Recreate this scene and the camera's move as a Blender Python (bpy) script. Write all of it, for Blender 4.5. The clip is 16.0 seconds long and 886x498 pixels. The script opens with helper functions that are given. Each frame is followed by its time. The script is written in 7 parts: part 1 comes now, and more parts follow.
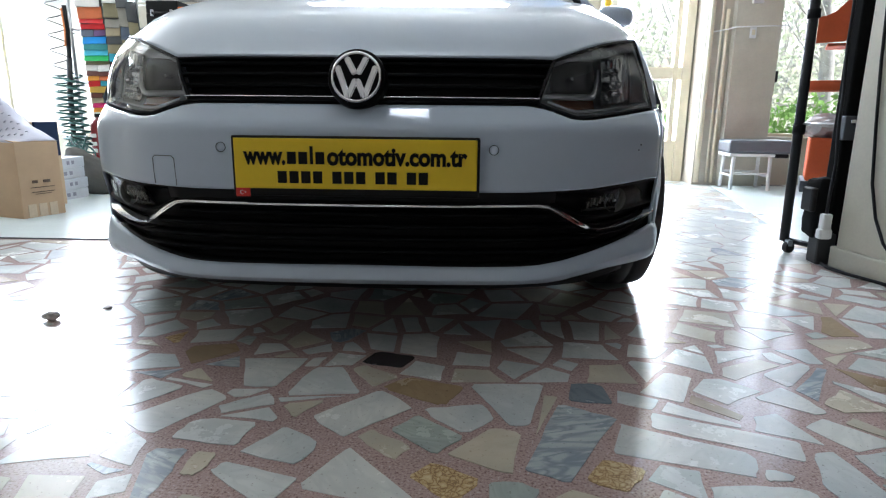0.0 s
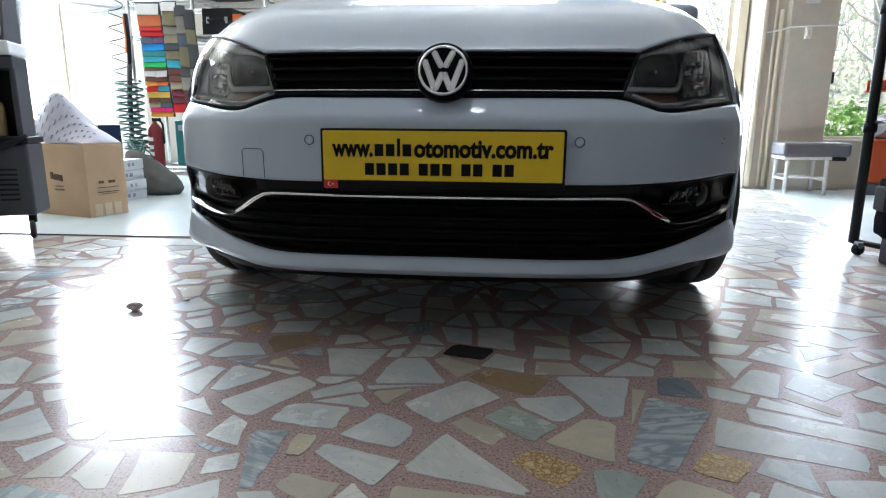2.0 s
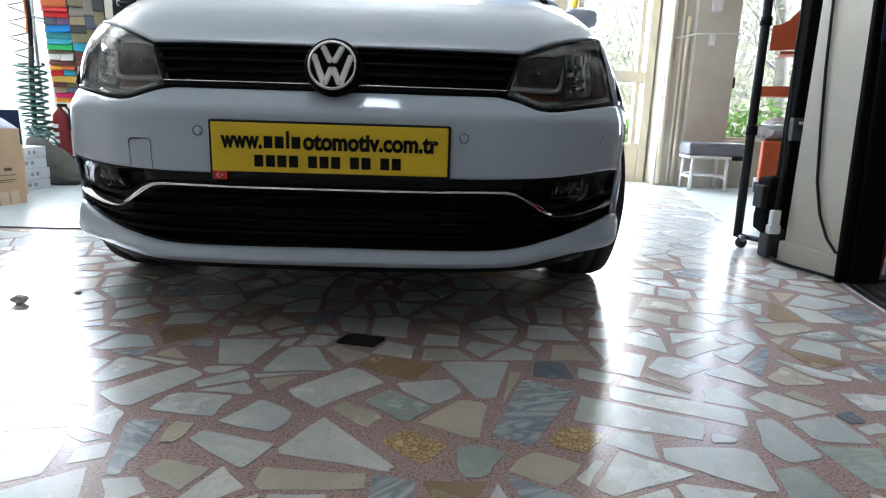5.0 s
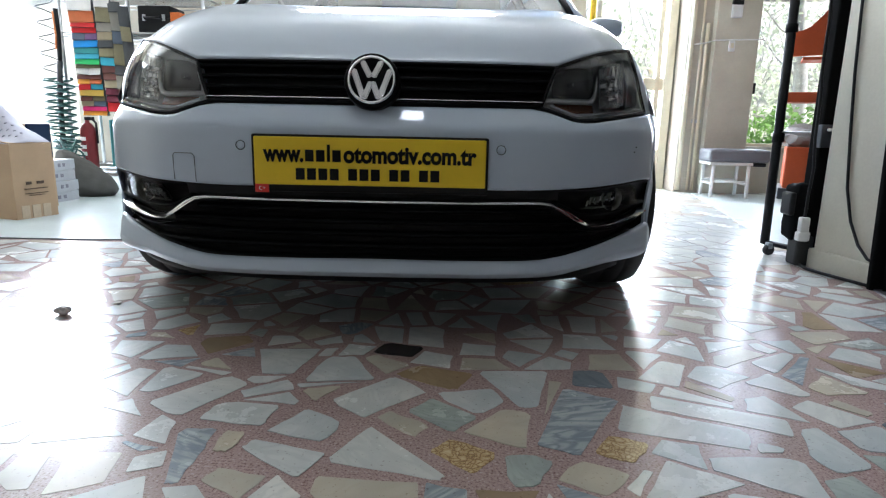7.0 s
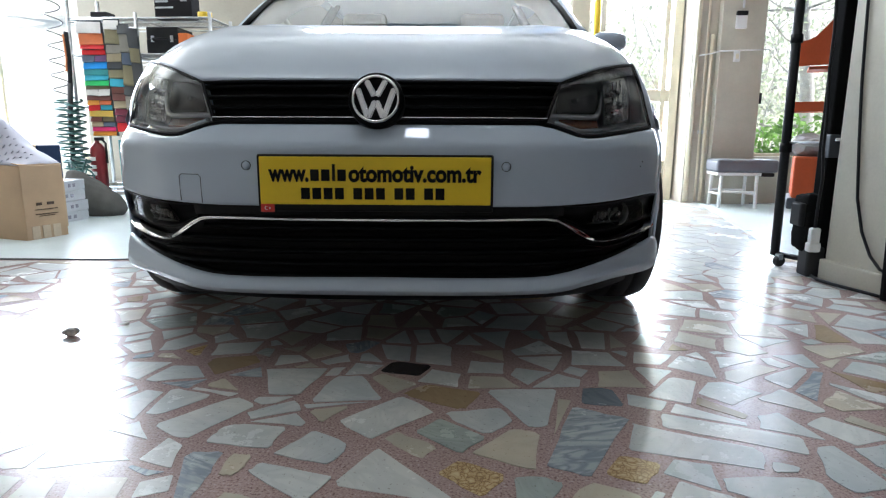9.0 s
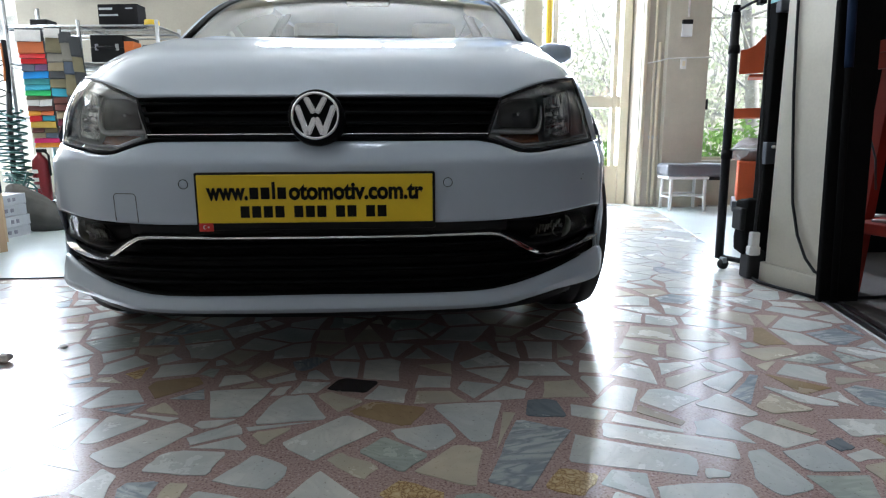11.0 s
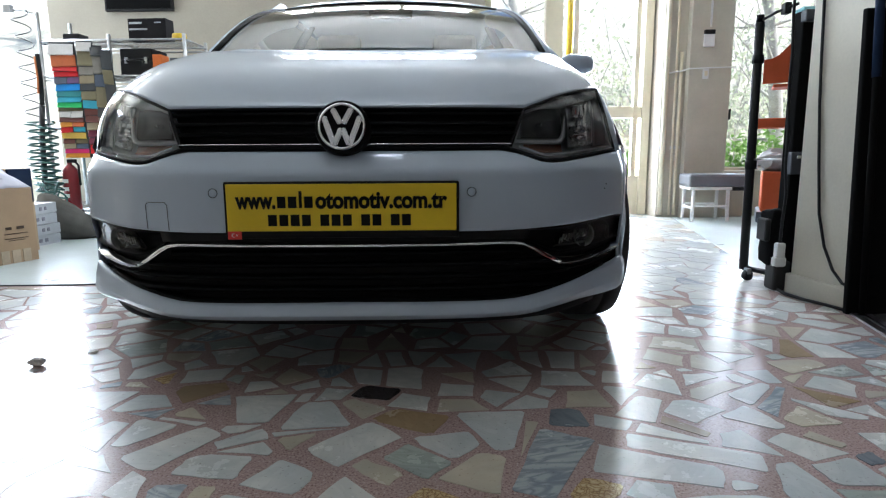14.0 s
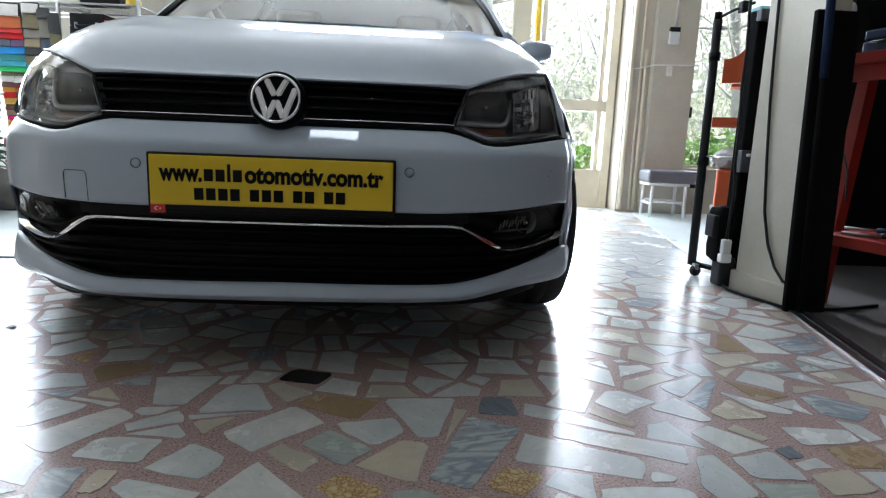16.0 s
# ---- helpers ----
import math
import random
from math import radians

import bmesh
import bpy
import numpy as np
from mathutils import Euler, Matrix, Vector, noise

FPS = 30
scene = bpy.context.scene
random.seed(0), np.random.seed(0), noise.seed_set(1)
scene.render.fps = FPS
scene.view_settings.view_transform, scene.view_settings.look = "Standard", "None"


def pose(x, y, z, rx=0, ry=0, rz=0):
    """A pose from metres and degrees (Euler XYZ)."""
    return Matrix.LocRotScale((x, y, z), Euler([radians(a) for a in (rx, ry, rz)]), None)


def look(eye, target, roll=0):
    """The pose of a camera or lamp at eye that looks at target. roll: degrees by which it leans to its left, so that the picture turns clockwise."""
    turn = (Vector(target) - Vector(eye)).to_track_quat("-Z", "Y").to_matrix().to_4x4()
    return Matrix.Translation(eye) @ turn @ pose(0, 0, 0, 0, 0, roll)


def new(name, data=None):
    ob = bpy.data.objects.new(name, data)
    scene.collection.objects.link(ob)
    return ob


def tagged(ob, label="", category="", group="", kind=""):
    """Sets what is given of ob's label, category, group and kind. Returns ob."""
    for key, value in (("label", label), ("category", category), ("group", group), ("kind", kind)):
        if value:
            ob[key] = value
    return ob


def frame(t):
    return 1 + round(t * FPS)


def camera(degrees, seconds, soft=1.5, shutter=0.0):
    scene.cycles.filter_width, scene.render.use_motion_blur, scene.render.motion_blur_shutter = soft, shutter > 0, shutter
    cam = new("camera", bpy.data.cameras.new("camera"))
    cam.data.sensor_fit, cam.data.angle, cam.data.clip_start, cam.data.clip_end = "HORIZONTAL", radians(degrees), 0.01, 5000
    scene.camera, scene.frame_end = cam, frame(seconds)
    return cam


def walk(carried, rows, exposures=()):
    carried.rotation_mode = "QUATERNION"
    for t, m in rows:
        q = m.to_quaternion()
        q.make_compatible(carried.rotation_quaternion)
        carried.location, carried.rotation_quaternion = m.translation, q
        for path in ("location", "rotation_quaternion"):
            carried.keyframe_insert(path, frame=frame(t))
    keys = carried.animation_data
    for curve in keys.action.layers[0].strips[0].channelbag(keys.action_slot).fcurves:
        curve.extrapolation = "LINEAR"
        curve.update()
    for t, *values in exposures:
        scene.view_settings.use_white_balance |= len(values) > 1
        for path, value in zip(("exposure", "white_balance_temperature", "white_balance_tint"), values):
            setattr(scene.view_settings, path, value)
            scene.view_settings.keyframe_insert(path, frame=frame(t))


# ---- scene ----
cam = camera(73.5, 16.0, 1.2)
EXPOSURE, KELVIN, TINT = 1.18, 5950.0, 13.5
PATH = [
    (0, (0.086, 0.139, 0.563), (-0.061, 2.084, 0.122), 0.6),
    (0.5, (-0.031, 0.126, 0.538), (-0.264, 2.061, 0.091), 1.6),
    (1, (-0.097, 0.106, 0.538), (-0.405, 2.037, 0.119), 1.1),
    (1.5, (-0.085, 0.102, 0.528), (-0.414, 2.036, 0.139), 0.7),
    (2, (-0.028, 0.113, 0.531), (-0.279, 2.053, 0.112), 0.4),
    (2.5, (0.063, 0.131, 0.542), (-0.054, 2.083, 0.123), 0.8),
    (3, (0.094, 0.127, 0.533), (-0.001, 2.074, 0.087), 0.9),
    (3.5, (0.102, 0.128, 0.537), (0.03, 2.078, 0.099), 1.2),
    (3.7, (0.117, 0.129, 0.535), (0.054, 2.083, 0.114), 1.6),
    (5.8, (0.038, 0.049, 0.54), (0.005, 1.999, 0.099), 1.7),
    (6, (0.028, 0.049, 0.542), (-0.03, 1.999, 0.105), 2.2),
    (6.5, (0.024, 0.055, 0.538), (-0.051, 2.009, 0.121), 2.0),
    (7, (0.026, 0.059, 0.545), (-0.057, 2.014, 0.134), 1.2),
    (7.5, (0.032, 0.058, 0.547), (-0.054, 2.017, 0.153), 0.4),
    (8, (0.035, 0.059, 0.546), (-0.051, 2.021, 0.165), 0.6),
    (8.5, (0.034, 0.061, 0.545), (-0.067, 2.024, 0.176), 0.6),
    (9, (0.03, 0.067, 0.554), (-0.081, 2.029, 0.186), 0.3),
    (9.2, (0.034, 0.073, 0.569), (-0.088, 2.04, 0.231), 0.5),
    (11.3, (0.079, 0.068, 0.58), (0.102, 2.035, 0.216), -0.5),
    (11.5, (0.063, 0.046, 0.571), (0.061, 2.009, 0.19), -1.4),
    (12, (0.042, 0.052, 0.567), (0.008, 2.02, 0.216), 0.3),
    (12.5, (0.046, 0.053, 0.572), (-0.013, 2.024, 0.236), 0.0),
    (13, (0.056, 0.055, 0.573), (0.001, 2.027, 0.243), -0.2),
    (13.5, (0.062, 0.055, 0.573), (0.013, 2.028, 0.247), -0.2),
    (14, (0.066, 0.058, 0.579), (0.013, 2.031, 0.259), -0.3),
    (14.5, (0.075, 0.064, 0.573), (0.03, 2.037, 0.25), -0.1),
    (15, (0.078, 0.078, 0.569), (0.045, 2.051, 0.242), 0.1),
    (15.5, (0.096, 0.084, 0.568), (0.091, 2.055, 0.225), 1.1),
    (16, (0.14, 0.093, 0.562), (0.195, 2.06, 0.205), 2.3),
]
walk(cam, [(t, look(eye, target, roll)) for t, eye, target, roll in PATH],
     exposures=[(0.0, EXPOSURE, KELVIN, TINT), (9.0, EXPOSURE, KELVIN, TINT), (11.5, EXPOSURE - 0.2, KELVIN, TINT), (16.0, EXPOSURE - 0.24, KELVIN, TINT)])

# ---------------------------------------------------------------- world and light
world = bpy.data.worlds.new("sky")
scene.world = world
world.use_nodes = True
wn = world.node_tree
wn.nodes.clear()
sky = wn.nodes.new("ShaderNodeTexSky")
sky.sky_type, sky.sun_disc = "NISHITA", False
sky.sun_elevation, sky.sun_rotation = radians(52), radians(105)
bg = wn.nodes.new("ShaderNodeBackground")
bg.inputs["Strength"].default_value = 0.15
wout = wn.nodes.new("ShaderNodeOutputWorld")
wn.links.new(sky.outputs[0], bg.inputs["Color"])
wn.links.new(bg.outputs[0], wout.inputs["Surface"])

sun_data = bpy.data.lights.new("sun", "SUN")
sun_data.energy, sun_data.angle, sun_data.color = 5.0, radians(0.5), (1.0, 0.95, 0.87)
sun = new("sun", sun_data)
sun.matrix_world = look((6.0, -1.6, 7.9), (0, 0, 0))


def window_light(name, x, y, z, w, h, watts, aim, color=(0.88, 0.95, 1.0)):
    """Sky light that comes in through an opening; it fills the opening and faces the room."""
    data = bpy.data.lights.new(name, "AREA")
    data.shape, data.size, data.size_y, data.energy, data.color = "RECTANGLE", w, h, watts, color
    ob = new(name, data)
    ob.matrix_world = look((x, y, z), (x + aim[0], y + aim[1], z + aim[2]))
    return ob


LAMP = 15.0
window_light("sky_light_back_left", -4.55, 5.72, 1.6, 1.7, 2.5, 175, (0, -1, 0))
window_light("sky_light_back_door", 1.30, 5.80, 1.6, 0.9, 2.4, 150, (0, -1, 0))
window_light("sky_light_back_high", -0.7, 5.78, 2.66, 1.9, 0.42, 60, (0, -1, 0))
# added light in the unseen side window, for brightness and reflections at left
window_light("added_side_light", -6.02, 4.40, 1.65, 1.05, 2.4, 60, (1, 0, 0))
window_light("sky_light_back_right", 3.1, 5.66, 1.6, 1.2, 2.3, 28, (0, -1, 0))

# ---------------------------------------------------------------- materials


def nodes_of(name):
    m = bpy.data.materials.new(name)
    m.use_nodes = True
    nt = m.node_tree
    return m, nt, nt.nodes["Principled BSDF"]


def node(nt, kind, **inputs):
    n = nt.nodes.new(kind)
    for key, value in inputs.items():
        n.inputs[key.replace("_", " ")].default_value = value
    return n


def ramp(nt, source, stops):
    r = nt.nodes.new("ShaderNodeValToRGB")
    while len(r.color_ramp.elements) < len(stops):
        r.color_ramp.elements.new(0.5)
    for e, (at, c) in zip(r.color_ramp.elements, stops):
        e.position, e.color = at, (*c, 1) if len(c) == 3 else c
    nt.links.new(source, r.inputs["Fac"])
    return r


def surface(name, color, rough=0.5, metal=0.0, vary=0.12, scale=6.0, grain=90.0, bump=0.15, depth=0.002, coat=0.0, spec=0.5, rough_vary=0.08):
    """A painted, moulded or woven surface: broad blotches, fine grain, slight relief."""
    m, nt, b = nodes_of(name)
    coord = nt.nodes.new("ShaderNodeTexCoord")
    big = node(nt, "ShaderNodeTexNoise", Scale=scale, Detail=5.0, Roughness=0.6)
    fine = node(nt, "ShaderNodeTexNoise", Scale=grain, Detail=3.0)
    for n in (big, fine):
        nt.links.new(coord.outputs["Object"], n.inputs["Vector"])
    mixed = nt.nodes.new("ShaderNodeMath")
    mixed.operation = "MULTIPLY_ADD"
    mixed.inputs[1].default_value = 0.35
    nt.links.new(fine.outputs["Fac"], mixed.inputs[0])
    nt.links.new(big.outputs["Fac"], mixed.inputs[2])
    lo = tuple(c * (1 - vary) for c in color)
    hi = tuple(min(1, c * (1 + vary)) for c in color)
    r = ramp(nt, mixed.outputs[0], [(0.45, lo), (0.9, hi)])
    nt.links.new(r.outputs["Color"], b.inputs["Base Color"])
    rr = nt.nodes.new("ShaderNodeMapRange")
    rr.inputs["To Min"].default_value, rr.inputs["To Max"].default_value = max(0.02, rough - rough_vary), min(1, rough + rough_vary)
    nt.links.new(big.outputs["Fac"], rr.inputs["Value"])
    nt.links.new(rr.outputs[0], b.inputs["Roughness"])
    b.inputs["Metallic"].default_value, b.inputs["Coat Weight"].default_value = metal, coat
    b.inputs["Coat Roughness"].default_value = 0.04
    b.inputs["Specular IOR Level"].default_value = spec
    if bump:
        bn = node(nt, "ShaderNodeBump", Strength=bump, Distance=depth)
        nt.links.new(mixed.outputs[0], bn.inputs["Height"])
        nt.links.new(bn.outputs[0], b.inputs["Normal"])
    return m


def pane_glass(name, tint=(1, 1, 1), ior=1.5):
    """A thin pane: clear, with the gloss of glass on it."""
    m, nt, b = nodes_of(name)
    clear = nt.nodes.new("ShaderNodeBsdfTransparent")
    clear.inputs["Color"].default_value = (*tint, 1)
    shine = node(nt, "ShaderNodeBsdfGlossy", Roughness=0.015)
    fres = node(nt, "ShaderNodeFresnel", IOR=ior)
    mix = nt.nodes.new("ShaderNodeMixShader")
    nt.links.new(fres.outputs[0], mix.inputs[0])
    nt.links.new(clear.outputs[0], mix.inputs[1])
    nt.links.new(shine.outputs[0], mix.inputs[2])
    nt.links.new(mix.outputs[0], nt.nodes["Material Output"].inputs["Surface"])
    return m


def glow(name, color, strength):
    m, nt, b = nodes_of(name)
    b.inputs["Base Color"].default_value = (*color, 1)
    b.inputs["Emission Color"].default_value = (*color, 1)
    b.inputs["Emission Strength"].default_value = strength
    return m


def marble(name, stops, vein=(0.35, 0.37, 0.4), vein_amount=0.3, rough=0.23, scale=7.0, stretch=2.2):
    """Polished stone: one tone a piece, softly clouded, with streaks that run one way in each piece."""
    m, nt, b = nodes_of(name)
    coord = nt.nodes.new("ShaderNodeTexCoord")
    info = nt.nodes.new("ShaderNodeObjectInfo")
    geo = nt.nodes.new("ShaderNodeNewGeometry")
    add = nt.nodes.new("ShaderNodeMath")
    nt.links.new(info.outputs["Random"], add.inputs[0])
    nt.links.new(geo.outputs["Random Per Island"], add.inputs[1])
    frac = nt.nodes.new("ShaderNodeMath")
    frac.operation = "FRACT"
    nt.links.new(add.outputs[0], frac.inputs[0])
    tone = ramp(nt, frac.outputs[0], stops)
    turn = nt.nodes.new("ShaderNodeVectorRotate")
    turn.rotation_type = "Z_AXIS"
    six = nt.nodes.new("ShaderNodeMath")
    six.operation = "MULTIPLY"
    six.inputs[1].default_value = 17.0
    nt.links.new(frac.outputs[0], six.inputs[0])
    nt.links.new(six.outputs[0], turn.inputs["Angle"])
    nt.links.new(coord.outputs["Object"], turn.inputs["Vector"])
    long = nt.nodes.new("ShaderNodeMapping")
    long.inputs["Scale"].default_value = (1.0, stretch, 1.0)
    nt.links.new(turn.outputs[0], long.inputs["Vector"])
    cloud = node(nt, "ShaderNodeTexNoise", Scale=scale, Detail=2.0, Roughness=0.45)
    nt.links.new(turn.outputs[0], cloud.inputs["Vector"])
    streak = node(nt, "ShaderNodeTexNoise", Scale=scale * 1.7, Detail=2.5, Roughness=0.5, Distortion=0.8)
    nt.links.new(long.outputs[0], streak.inputs["Vector"])
    thin = ramp(nt, streak.outputs["Fac"], [(0.36, (0, 0, 0)), (0.50, (1, 1, 1)), (0.64, (0, 0, 0))])
    thin.color_ramp.interpolation = "EASE"
    amount = nt.nodes.new("ShaderNodeMath")
    amount.operation = "MULTIPLY"
    amount.inputs[1].default_value = vein_amount
    nt.links.new(thin.outputs["Color"], amount.inputs[0])
    clouds = ramp(nt, cloud.outputs["Fac"], [(0.3, (0.72, 0.76, 0.79)), (0.7, (1.06, 1.05, 1.02))])
    mul = nt.nodes.new("ShaderNodeMixRGB")
    mul.blend_type = "MULTIPLY"
    mul.inputs[0].default_value = 0.8
    nt.links.new(tone.outputs["Color"], mul.inputs[1])
    nt.links.new(clouds.outputs["Color"], mul.inputs[2])
    vm = nt.nodes.new("ShaderNodeMixRGB")
    vm.inputs[2].default_value = (*vein, 1)
    nt.links.new(amount.outputs[0], vm.inputs[0])
    nt.links.new(mul.outputs["Color"], vm.inputs[1])
    # pits and grime
    pits = node(nt, "ShaderNodeTexNoise", Scale=140.0, Detail=2.0)
    nt.links.new(coord.outputs["Object"], pits.inputs["Vector"])
    pr = ramp(nt, pits.outputs["Fac"], [(0.26, (0.55, 0.5, 0.47)), (0.36, (1, 1, 1))])
    pm = nt.nodes.new("ShaderNodeMixRGB")
    pm.blend_type = "MULTIPLY"
    pm.inputs[0].default_value = 0.7
    nt.links.new(vm.outputs["Color"], pm.inputs[1])
    nt.links.new(pr.outputs["Color"], pm.inputs[2])
    nt.links.new(pm.outputs["Color"], b.inputs["Base Color"])
    smudge = node(nt, "ShaderNodeTexNoise", Scale=3.5, Detail=6.0, Roughness=0.7)
    nt.links.new(coord.outputs["Object"], smudge.inputs["Vector"])
    rr = nt.nodes.new("ShaderNodeMapRange")
    rr.inputs["From Min"].default_value, rr.inputs["From Max"].default_value = 0.3, 0.7
    rr.inputs["To Min"].default_value, rr.inputs["To Max"].default_value = rough * 0.8, rough * 1.35
    nt.links.new(smudge.outputs["Fac"], rr.inputs["Value"])
    nt.links.new(rr.outputs[0], b.inputs["Roughness"])
    b.inputs["Specular IOR Level"].default_value = 0.47
    bn = node(nt, "ShaderNodeBump", Strength=0.04, Distance=0.002)
    nt.links.new(smudge.outputs["Fac"], bn.inputs["Height"])
    nt.links.new(bn.outputs[0], b.inputs["Normal"])
    return m



def mortar(name):
    """Ground and polished pinkish mortar with fine specks of grit."""
    m, nt, b = nodes_of(name)
    coord = nt.nodes.new("ShaderNodeTexCoord")
    grit = node(nt, "ShaderNodeTexNoise", Scale=230.0, Detail=1.0)
    broad = node(nt, "ShaderNodeTexNoise", Scale=4.0, Detail=2.0, Roughness=0.4)
    for n in (grit, broad):
        nt.links.new(coord.outputs["Object"], n.inputs["Vector"])
    speck = ramp(nt, grit.outputs["Fac"], [(0.27, (0.20, 0.13, 0.12)), (0.45, (0.375, 0.278, 0.262)), (0.62, (0.40, 0.30, 0.283)), (0.75, (0.50, 0.43, 0.41))])
    wash = ramp(nt, broad.outputs["Fac"], [(0.3, (0.92, 0.90, 0.90)), (0.7, (1.06, 1.05, 1.05))])
    mul = nt.nodes.new("ShaderNodeMixRGB")
    mul.blend_type = "MULTIPLY"
    mul.inputs[0].default_value = 1.0
    nt.links.new(speck.outputs["Color"], mul.inputs[1])
    nt.links.new(wash.outputs["Color"], mul.inputs[2])
    nt.links.new(mul.outputs["Color"], b.inputs["Base Color"])
    b.inputs["Roughness"].default_value = 0.18
    b.inputs["Specular IOR Level"].default_value = 0.47
    return m


def leaf_surface(name, color, passing):
    """Thin leaves: part of the light passes through them."""
    m, nt, b = nodes_of(name)
    coord = nt.nodes.new("ShaderNodeTexCoord")
    tint = node(nt, "ShaderNodeTexNoise", Scale=3.0, Detail=4.0)
    nt.links.new(coord.outputs["Object"], tint.inputs["Vector"])
    r = ramp(nt, tint.outputs["Fac"], [(0.3, tuple(c * 0.75 for c in color)), (0.7, tuple(min(1, c * 1.2) for c in color))])
    flat, thin = nt.nodes.new("ShaderNodeBsdfDiffuse"), nt.nodes.new("ShaderNodeBsdfTranslucent")
    mix = nt.nodes.new("ShaderNodeMixShader")
    mix.inputs[0].default_value = passing
    for n, k in ((flat, 1), (thin, 2)):
        nt.links.new(r.outputs["Color"], n.inputs["Color"])
        nt.links.new(n.outputs[0], mix.inputs[k])
    nt.links.new(mix.outputs[0], nt.nodes["Material Output"].inputs["Surface"])
    return m


WHITE_PAINT = surface("white_car_paint", (0.475, 0.545, 0.64), 0.5, vary=0.015, bump=0.0, coat=0.6, scale=2, spec=0.1)
BLACK_GLOSS = surface("gloss_black_plastic", (0.004, 0.004, 0.0045), 0.36, vary=0.2, bump=0.02, spec=0.06)
BLACK_PLASTIC = surface("matt_black_plastic", (0.005, 0.005, 0.0055), 0.6, vary=0.25, grain=400, bump=0.2, depth=0.0006, spec=0.2)
EMBLEM_CHROME = surface("dark_chrome", (0.86, 0.86, 0.89), 0.17, metal=1.0, vary=0.1, bump=0.0)
CHROME = surface("chrome", (0.82, 0.82, 0.84), 0.08, metal=1.0, vary=0.04, bump=0.0, rough_vary=0.04)
SATIN = surface("satin_metal", (0.55, 0.56, 0.58), 0.3, metal=1.0, vary=0.1, bump=0.02)
RUBBER = surface("tyre_rubber", (0.018, 0.018, 0.018), 0.75, vary=0.3, bump=0.3, depth=0.001)
LENS = pane_glass("clear_lamp_lens", (0.96, 0.97, 0.98), 1.6)
FOG_LENS = pane_glass("fog_lamp_lens", (0.80, 0.81, 0.78), 1.2)
SCREEN = pane_glass("car_glass", (0.80, 0.83, 0.79), ior=1.9)
PANE = pane_glass("window_pane", (0.97, 0.98, 0.98))
SMOKED = surface("smoked_reflector", (0.78, 0.79, 0.79), 0.16, metal=1.0, vary=0.1, bump=0.0)
LIGHT_GUIDE = surface("milky_light_guide", (0.88, 0.89, 0.90), 0.18, vary=0.03, bump=0.0)
FOG_GREY = surface("fog_lamp_grey", (0.11, 0.112, 0.10), 0.25, vary=0.15, bump=0.0)
LAMP_GREY = surface("lamp_housing_grey", (0.72, 0.735, 0.75), 0.26, metal=0.1, vary=0.1, bump=0.0)
LAMP_DARK = surface("dark_lamp_recess", (0.13, 0.131, 0.134), 0.2, vary=0.25, bump=0.0, spec=0.6)
AMBER = surface("amber_indicator", (0.26, 0.085, 0.035), 0.25, vary=0.1, bump=0.1)
YELLOW = surface("yellow_plate", (0.80, 0.56, 0.008), 0.45, vary=0.05, bump=0.03)
INK = surface("black_ink", (0.006, 0.006, 0.006), 0.6, vary=0.2, bump=0.0, spec=0.15)
RED_STICKER = surface("red_sticker", (0.62, 0.03, 0.02), 0.4, vary=0.08, bump=0.0)
WHITE_PLAIN = surface("white_plastic", (0.78, 0.78, 0.76), 0.45, vary=0.06, bump=0.05)
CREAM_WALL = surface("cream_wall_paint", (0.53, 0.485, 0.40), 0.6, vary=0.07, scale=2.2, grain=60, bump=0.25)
# the cream wall darkened to tan: backlit shade put into its colour
SHADED_WALL = surface("shaded_tan_wall", (0.36, 0.325, 0.262), 0.65, vary=0.09, scale=2.2, grain=60, bump=0.25)
SHELF_STEEL = surface("worn_chrome_wire", (0.42, 0.425, 0.43), 0.3, metal=1.0, vary=0.25, scale=12, bump=0.03)
COLUMN_PAINT = surface("grey_cream_gloss_paint", (0.57, 0.535, 0.44), 0.4, vary=0.09, scale=3.0, bump=0.2)
FRAME_WHITE = surface("cream_window_frame", (0.76, 0.69, 0.52), 0.4, vary=0.06, bump=0.08)
YELLOW_PIPE = surface("yellow_pipe_paint", (0.75, 0.50, 0.03), 0.45, vary=0.08)
CEILING = surface("ceiling_paint", (0.76, 0.73, 0.66), 0.8, vary=0.05, scale=1.5)
PINK_MORTAR = mortar("pink_mortar")
BLUE_FLOOR = surface("pale_blue_floor_paint", (0.52, 0.58, 0.575), 0.3, vary=0.12, scale=3, bump=0.1)
GREY_FLOOR = surface("grey_side_floor", (0.38, 0.37, 0.35), 0.35, vary=0.15, scale=4, bump=0.1)
DARK = surface("dark_paint", (0.008, 0.008, 0.009), 0.55, vary=0.3, spec=0.3)
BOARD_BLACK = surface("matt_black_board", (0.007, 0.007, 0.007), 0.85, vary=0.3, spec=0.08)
FRONT_GREY = surface("bounce_cutting_grey", (0.30, 0.28, 0.25), 0.6, vary=0.12)
RED_STEEL = surface("red_enamel_steel", (0.30, 0.022, 0.012), 0.55, vary=0.12, bump=0.08)
GREY_STEEL = surface("dark_grey_enamel", (0.055, 0.060, 0.070), 0.45, vary=0.1, bump=0.1)
CARDBOARD = surface("brown_cardboard", (0.47, 0.31, 0.18), 0.75, vary=0.1, scale=5, grain=220, bump=0.2)
CAR_TRIM = surface("car_interior_trim", (0.55, 0.51, 0.44), 0.7, vary=0.1)
CAR_CLOTH = surface("car_seat_cloth", (0.60, 0.56, 0.48), 0.85, vary=0.1, grain=300)

# ---------------------------------------------------------------- builders


